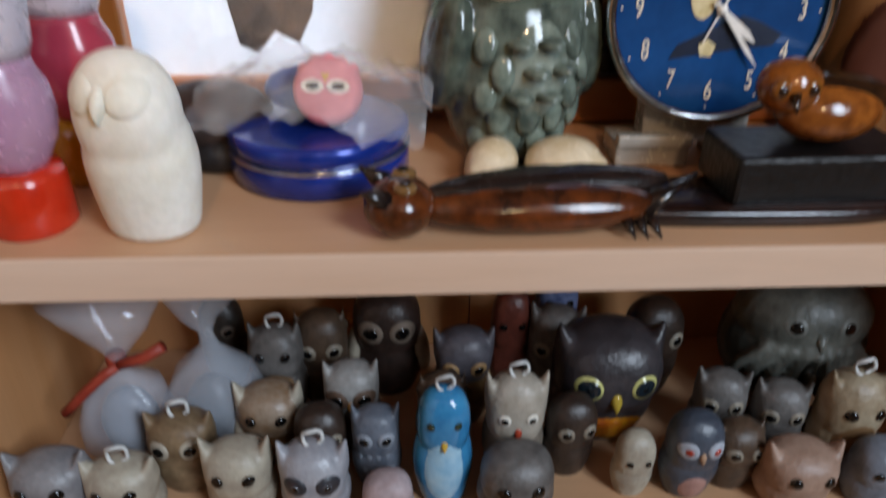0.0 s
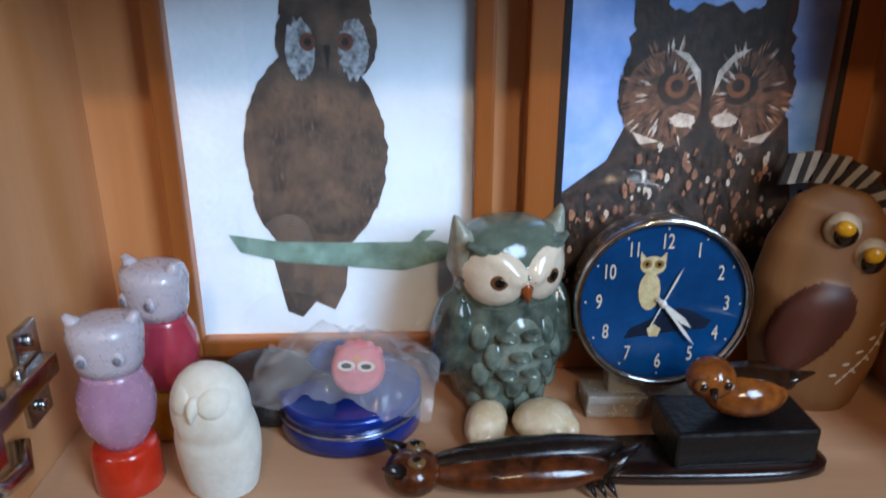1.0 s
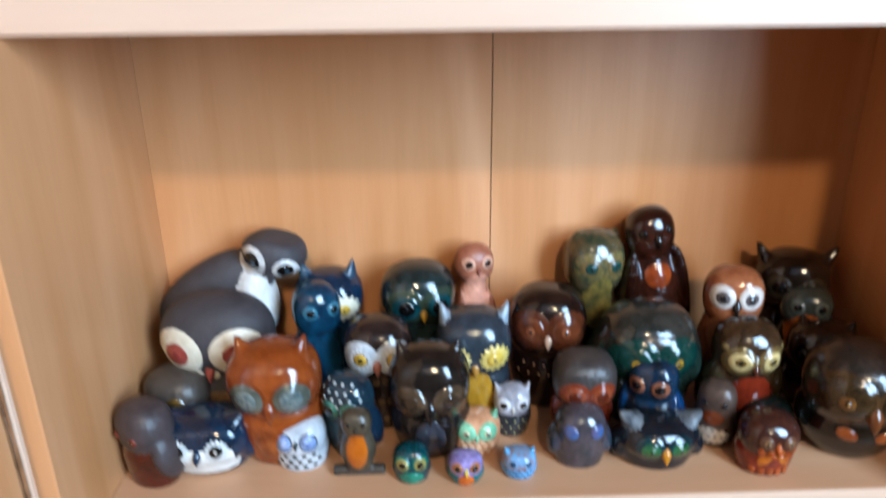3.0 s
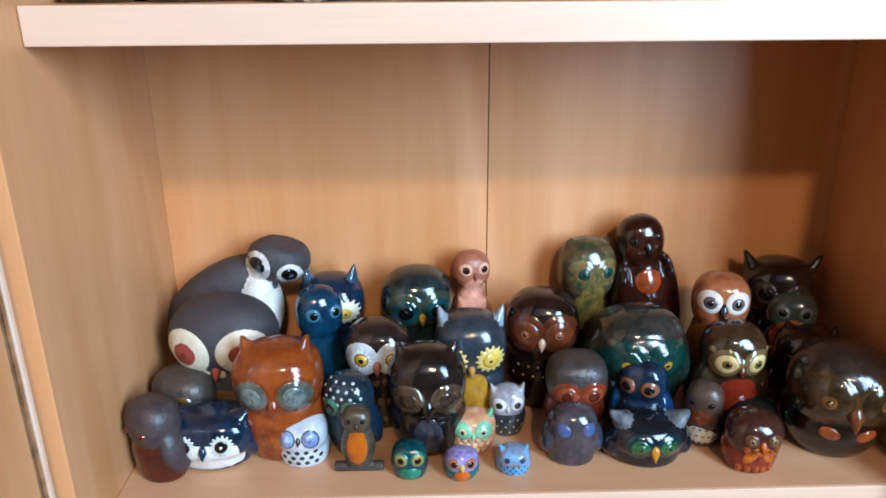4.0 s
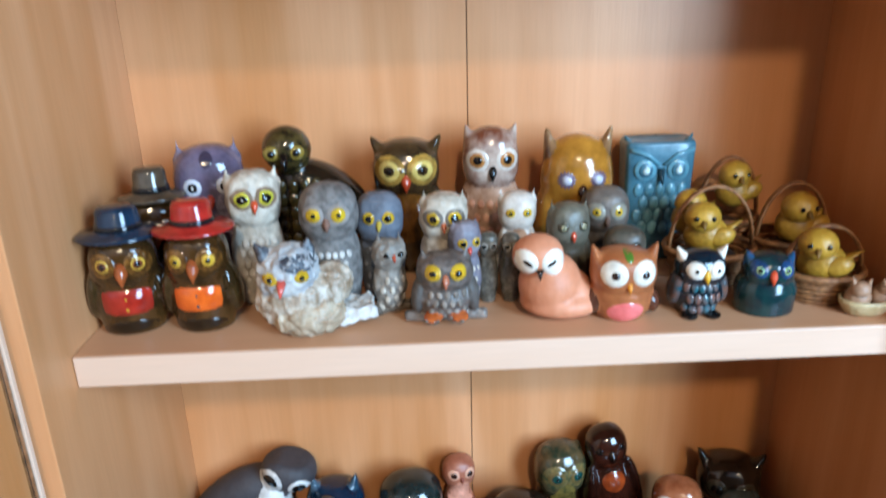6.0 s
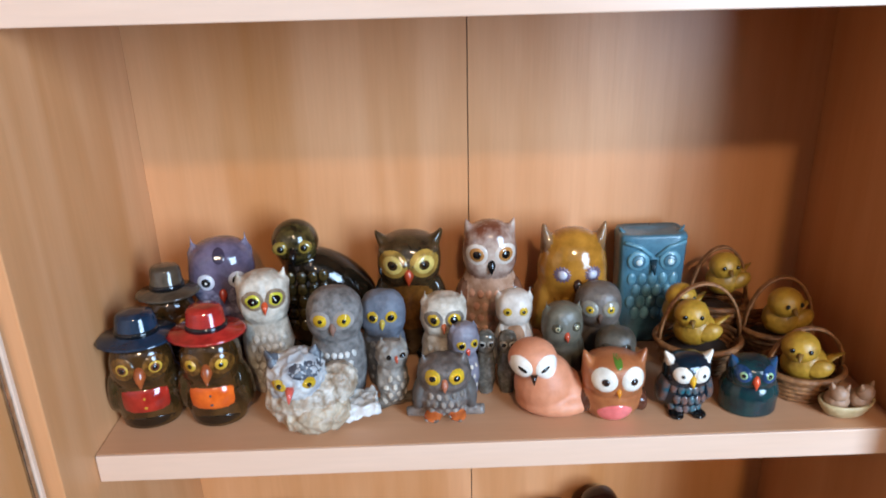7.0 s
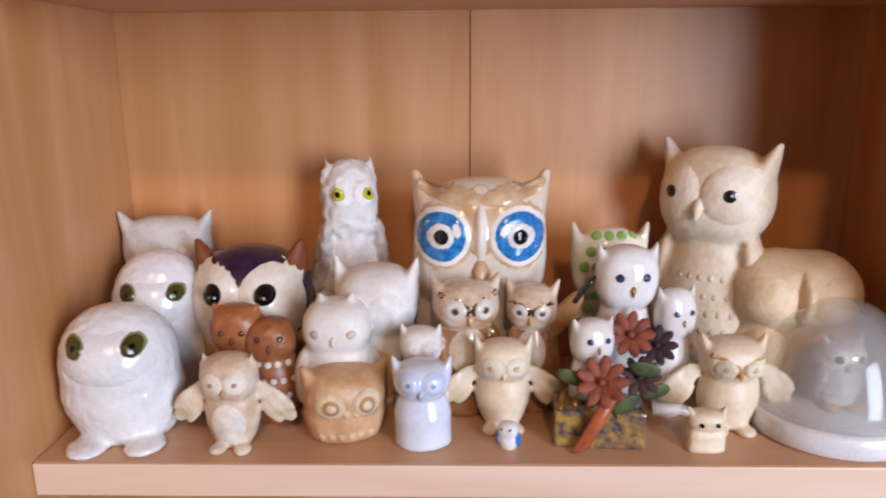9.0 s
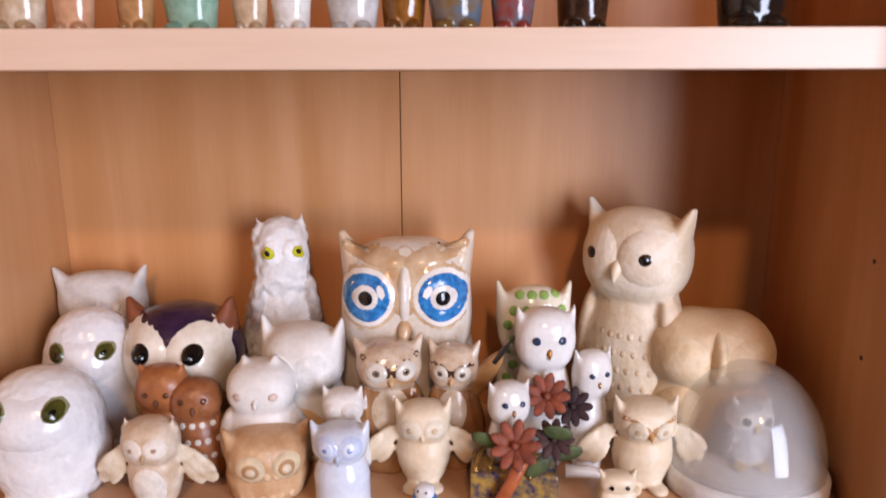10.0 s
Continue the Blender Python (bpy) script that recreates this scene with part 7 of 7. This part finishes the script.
o0("brown owl ornament with a grey cap", -0.0145, 0.1, 0.041, 0.0775, M("#8a6a44", "#5f462c", 0.4), head=M("#5a565c", "#423f44", 0.45), ears="cat", ear=(0.85, 0.1), hh=0.26, eye=(0.44, 0.66, 0.14), ring=M("#b08a5c"), iris=BLACK, pupil=None)
o0("pale cat-faced owl ornament with red beak", 0.013, 0.05, 0.039, 0.082, M("#7f7468", "#5f564c", 0.4), head=M("#b0a698", "#958b7c", 0.4), ears="cat", ear=(0.85, 0.12), hh=0.32, eye=(0.42, 0.66, 0.1), ring=WHITE_EYE, iris=BLACK, pupil=None, beak=G("#a8402a"), bk=(0.54, 0.14), loop=THREAD)
o0("dark brown owl ornament at the back", -0.065, 0.135, 0.051, 0.085, M("#3c2c26", "#241a16", 0.4), hh=0.3, eye=(0.42, 0.66, 0.18), ring=M("#7a6a5c"), iris=BLACK, pupil=None, wing=IVORY)
o0("red-brown owl ornament at the back", 0.02, 0.125, 0.030, 0.088, M("#6a3428", "#4a221a", 0.35), hh=0.3, eye=(0.42, 0.7, 0.14), iris=BLACK, pupil=None)
o0("blue and white owl ornament at the back", 0.056, 0.150, 0.034, 0.090, G("#7f8aac", "#4a5578", scale=120), hh=0.3, eye=(0.42, 0.7, 0.14), iris=BLACK, pupil=None)
o0("large dark grey owl with yellow scarf and ringed eyes", 0.078, 0.09, 0.070, 0.0875, M("#3f3a3c", "#2c282a", 0.35), ears="cat", ear=(0.8, 0.1), hh=0.36, hw=1.0, eye=(0.5, 0.58, 0.13), ring=G("#c9c47c"), iris=G("#1c262c"), pupil=BLACK, ir=0.85, beak=G("#b89a3c"), bk=(0.48, 0.12), belly=G("#c98a1c", "#b0541c", scale=90), bl=(0.38, 0.16, 0.16))
# filler ornaments, added in dim colours to darken the shaded gaps
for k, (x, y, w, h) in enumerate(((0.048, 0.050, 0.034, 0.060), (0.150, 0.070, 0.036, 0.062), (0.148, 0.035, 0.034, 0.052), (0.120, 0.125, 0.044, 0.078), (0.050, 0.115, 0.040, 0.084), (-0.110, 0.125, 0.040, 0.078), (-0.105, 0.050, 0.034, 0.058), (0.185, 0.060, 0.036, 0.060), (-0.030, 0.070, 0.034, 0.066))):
    o0(("dark brown filler owl ornament with pale eyes", "smoky grey filler owl ornament with cat ears", "umber filler owl ornament with ringed eyes")[k % 3], x, y, w, h, (M("#3c2e26", "#261c17", 0.4), SMOKE, M("#5a4636", "#3c2e24", 0.45))[k % 3], ears=(None, "cat", "tuft")[k % 3], ear=(0.8, 0.12), hh=0.33, yaw=(10, -12, 4)[k % 3], eye=(0.44, 0.62, 0.15), ring=M("#8f8474", None, 0.45), iris=BLACK, pupil=None)
# big carved grey owl
f = Fig()
bm = f.bm
cg, cl = f.mi(M("#33342f", "#1c1d1a", 0.35, scale=40)), f.mi(M("#6a6b63", "#43443e", 0.4, scale=60))
ell(bm, (0, 0, 0.050), (0.050, 0.034, 0.050), cg, None, 24, 16)
ell(bm, (0, -0.004, 0.074), (0.046, 0.033, 0.030), cl, None, 24, 14)
for k in range(9):
    a = (k - 4) / 4
    tube(bm, [(0.016 * a, -0.031 + 0.008 * abs(a), 0.070), (0.030 * a, -0.040 + 0.012 * abs(a), 0.060), (0.044 * a, -0.040 + 0.016 * abs(a), 0.043), (0.050 * a, -0.034 + 0.014 * abs(a), 0.022)], 0.0046, cl, 8, 0.7)
bm = f.meld(0.0020, 3)
for s in (-1, 1):
    f.paint(s * 0.017, 0.080, 0.0075, 0.0070, M("#80817a", "#5c5d56", 0.4), 0, 0.001)
    f.paint(s * 0.017, 0.080, 0.0045, 0.0045, BLACK, 0, 0.001, 0.0012, 14)
cone(bm, (0, -0.034, 0.076), (0, -0.041, 0.064), 0.0045, cl)
f.done("owl_figurine", "big dark grey carved stone owl with drooping feathers", "owl figurine", pose(0.2165, 0.115, Z0, 0, 0, -4), GRP0)
o0("blue-grey owl ornament with red eyes", 0.1185, 0.03, 0.036, 0.062, M("#4c5460", "#363c46", 0.35), hh=0.34, eye=(0.46, 0.66, 0.17), ring=M("#a8acb4"), iris=G("#a83a2c"), pupil=None, ir=0.45, beak=M("#b08a6c"), belly=M("#b08478"), bl=(0.26, 0.18, 0.16))
o0("beige owl ornament with a white ring loop", 0.223, 0.05, 0.043, 0.0765, M("#a8987f", "#7f6a50", 0.45), ears="cat", ear=(0.8, 0.12), hh=0.34, eye=(0.42, 0.66, 0.14), iris=BLACK, pupil=None, loop=THREAD, belly=M("#7a5836"))
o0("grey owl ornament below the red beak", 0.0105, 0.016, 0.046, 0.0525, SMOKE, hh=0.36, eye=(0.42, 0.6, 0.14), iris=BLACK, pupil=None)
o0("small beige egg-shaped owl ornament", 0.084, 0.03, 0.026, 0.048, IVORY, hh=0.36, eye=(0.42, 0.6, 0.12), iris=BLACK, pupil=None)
o0("pink-beige cat-eared owl ornament", 0.18, 0.02, 0.047, 0.049, M("#a88a78", "#8f705e", 0.45), ears="cat", ear=(0.85, 0.2), hh=0.36, eye=(0.42, 0.6, 0.12), iris=BLACK, pupil=None)
o0("blue-grey round owl ornament", 0.2285, 0.018, 0.036, 0.047, M("#7a7f88", "#5c6068", 0.45), hh=0.36, eye=(0.42, 0.6, 0.12), iris=BLACK, pupil=None)
o0("pale pink-white owl ornament", -0.064, 0.013, 0.031, 0.0385, M("#b8a4a4", "#9c8888", 0.45), hh=0.36, eye=(0.42, 0.6, 0.12), iris=BLACK, pupil=None)
o0("dark owl ornament in the back corner", -0.181, 0.145, 0.033, 0.074, M("#3c342e", "#28221e", 0.4), hh=0.3, eye=(0.42, 0.66, 0.16), ring=M("#6a5f54"), iris=BLACK, pupil=None)
# cellophane bag tied with a red twist
bagm = film_mat("cellophane", 0.3, 0.08, (0.75, 0.8, 0.88))
cb = thing("cellophane_bag", "clear cellophane bag tied with a red ribbon", "bag", (-0.225, 0.072, Z0), 0)
bm = bmesh.new()
for off, s, tip in (((0.0, 0, 0.0), 1.0, 0.078), ((0.052, 0.012, 0.0), 1.15, 0.090)):
    lathe(bm, [(0.018 * s, 0), (0.028 * s, 0.012), (0.030 * s, 0.034), (0.022 * s, 0.056), (0.006, tip - 0.008), (0.004, tip), (0.010, tip + 0.008), (0.026, tip + 0.030), (0.036, tip + 0.045)], 0, 1, 0.75, 26, off)
rough_up(bm, 0.006, 45, 3.3)
cb_f = part("film", bm, bagm, cb, smooth=True)
bm = bmesh.new()
tube(bm, [(0.004, -0.006, 0.078), (-0.004, -0.010, 0.074), (-0.018, -0.014, 0.062), (-0.030, -0.016, 0.050)], 0.0032, 0, 8)
tube(bm, [(0.004, -0.006, 0.078), (0.020, -0.008, 0.084), (0.032, -0.008, 0.092)], 0.0036, 0, 8)
lathe(bm, [(0.0055, 0.074), (0.0060, 0.078), (0.0055, 0.082)], 0, seg=14)
part("ribbon", bm, M("#a8402c", "#8a2c1c", 0.5), cb, smooth=True)
for dx, c in ((0.0, "#6f7480"), (0.05, "#4c5058")):
    f = Fig()
    ell(f.bm, (0, 0, 0.026), (0.018, 0.014, 0.026), f.mi(M(c, None, 0.4)), None, 16, 10)
    f.done("wrapped_figurine", "grey wrapped figurine inside a cellophane bag", "figurine", pose(-0.225 + dx, 0.072 + dx * 0.2, Z0 + 0.003), GRP0)

# -- top shelf: only the feet of its row are in view --
GRP5 = "owl figurines on the top shelf"
for lb, x, y, w, h, c1, c2 in (
        ("white and tan small owl figurine", -0.215, 0.035, 0.03, 0.07, "#d0c0a8", "#a88a68"), ("peach pink small owl figurine", -0.182, 0.032, 0.024, 0.06, "#c99a78", "#b07f5c"),
        ("carved pale wood owl figurine", -0.147, 0.034, 0.022, 0.07, "#b88a5c", "#94683c"), ("pale green glazed owl figurine", -0.115, 0.036, 0.033, 0.06, "#8fb09a", "#6f9480"),
        ("beige small owl figurine", -0.080, 0.034, 0.021, 0.06, "#c9b094", "#a88c6c"), ("white porcelain small owl figurine", -0.056, 0.034, 0.024, 0.065, "#dcd8d2", "#c4beb4"),
        ("white owl figurine with silver base", -0.020, 0.034, 0.031, 0.06, "#ccc8c4", "#a8a29c"), ("amber brown glass owl figurine", 0.009, 0.045, 0.028, 0.08, "#9c6424", "#6a3f14"),
        ("blue and brown glass owl figurine", 0.040, 0.034, 0.033, 0.07, "#4c6478", "#7a5a2c"), ("grey and red glass owl figurine", 0.073, 0.034, 0.026, 0.06, "#4c6470", "#8a3424"),
        ("dark brown bottle-shaped owl figurine", 0.118, 0.06, 0.034, 0.09, "#4a3020", "#2c1c12"), ("black glazed owl figurine", 0.212, 0.036, 0.042, 0.09, "#14110f", "#241c17")):
    owl(lb, x, y, Z5, w, h, G(c1, c2), group=GRP5, hh=0.3, eye=(0.42, 0.7, 0.14), ring=WHITE_EYE, iris=BLACK, pupil=None, ir=0.5, feet=G(c2), bb=0.85)
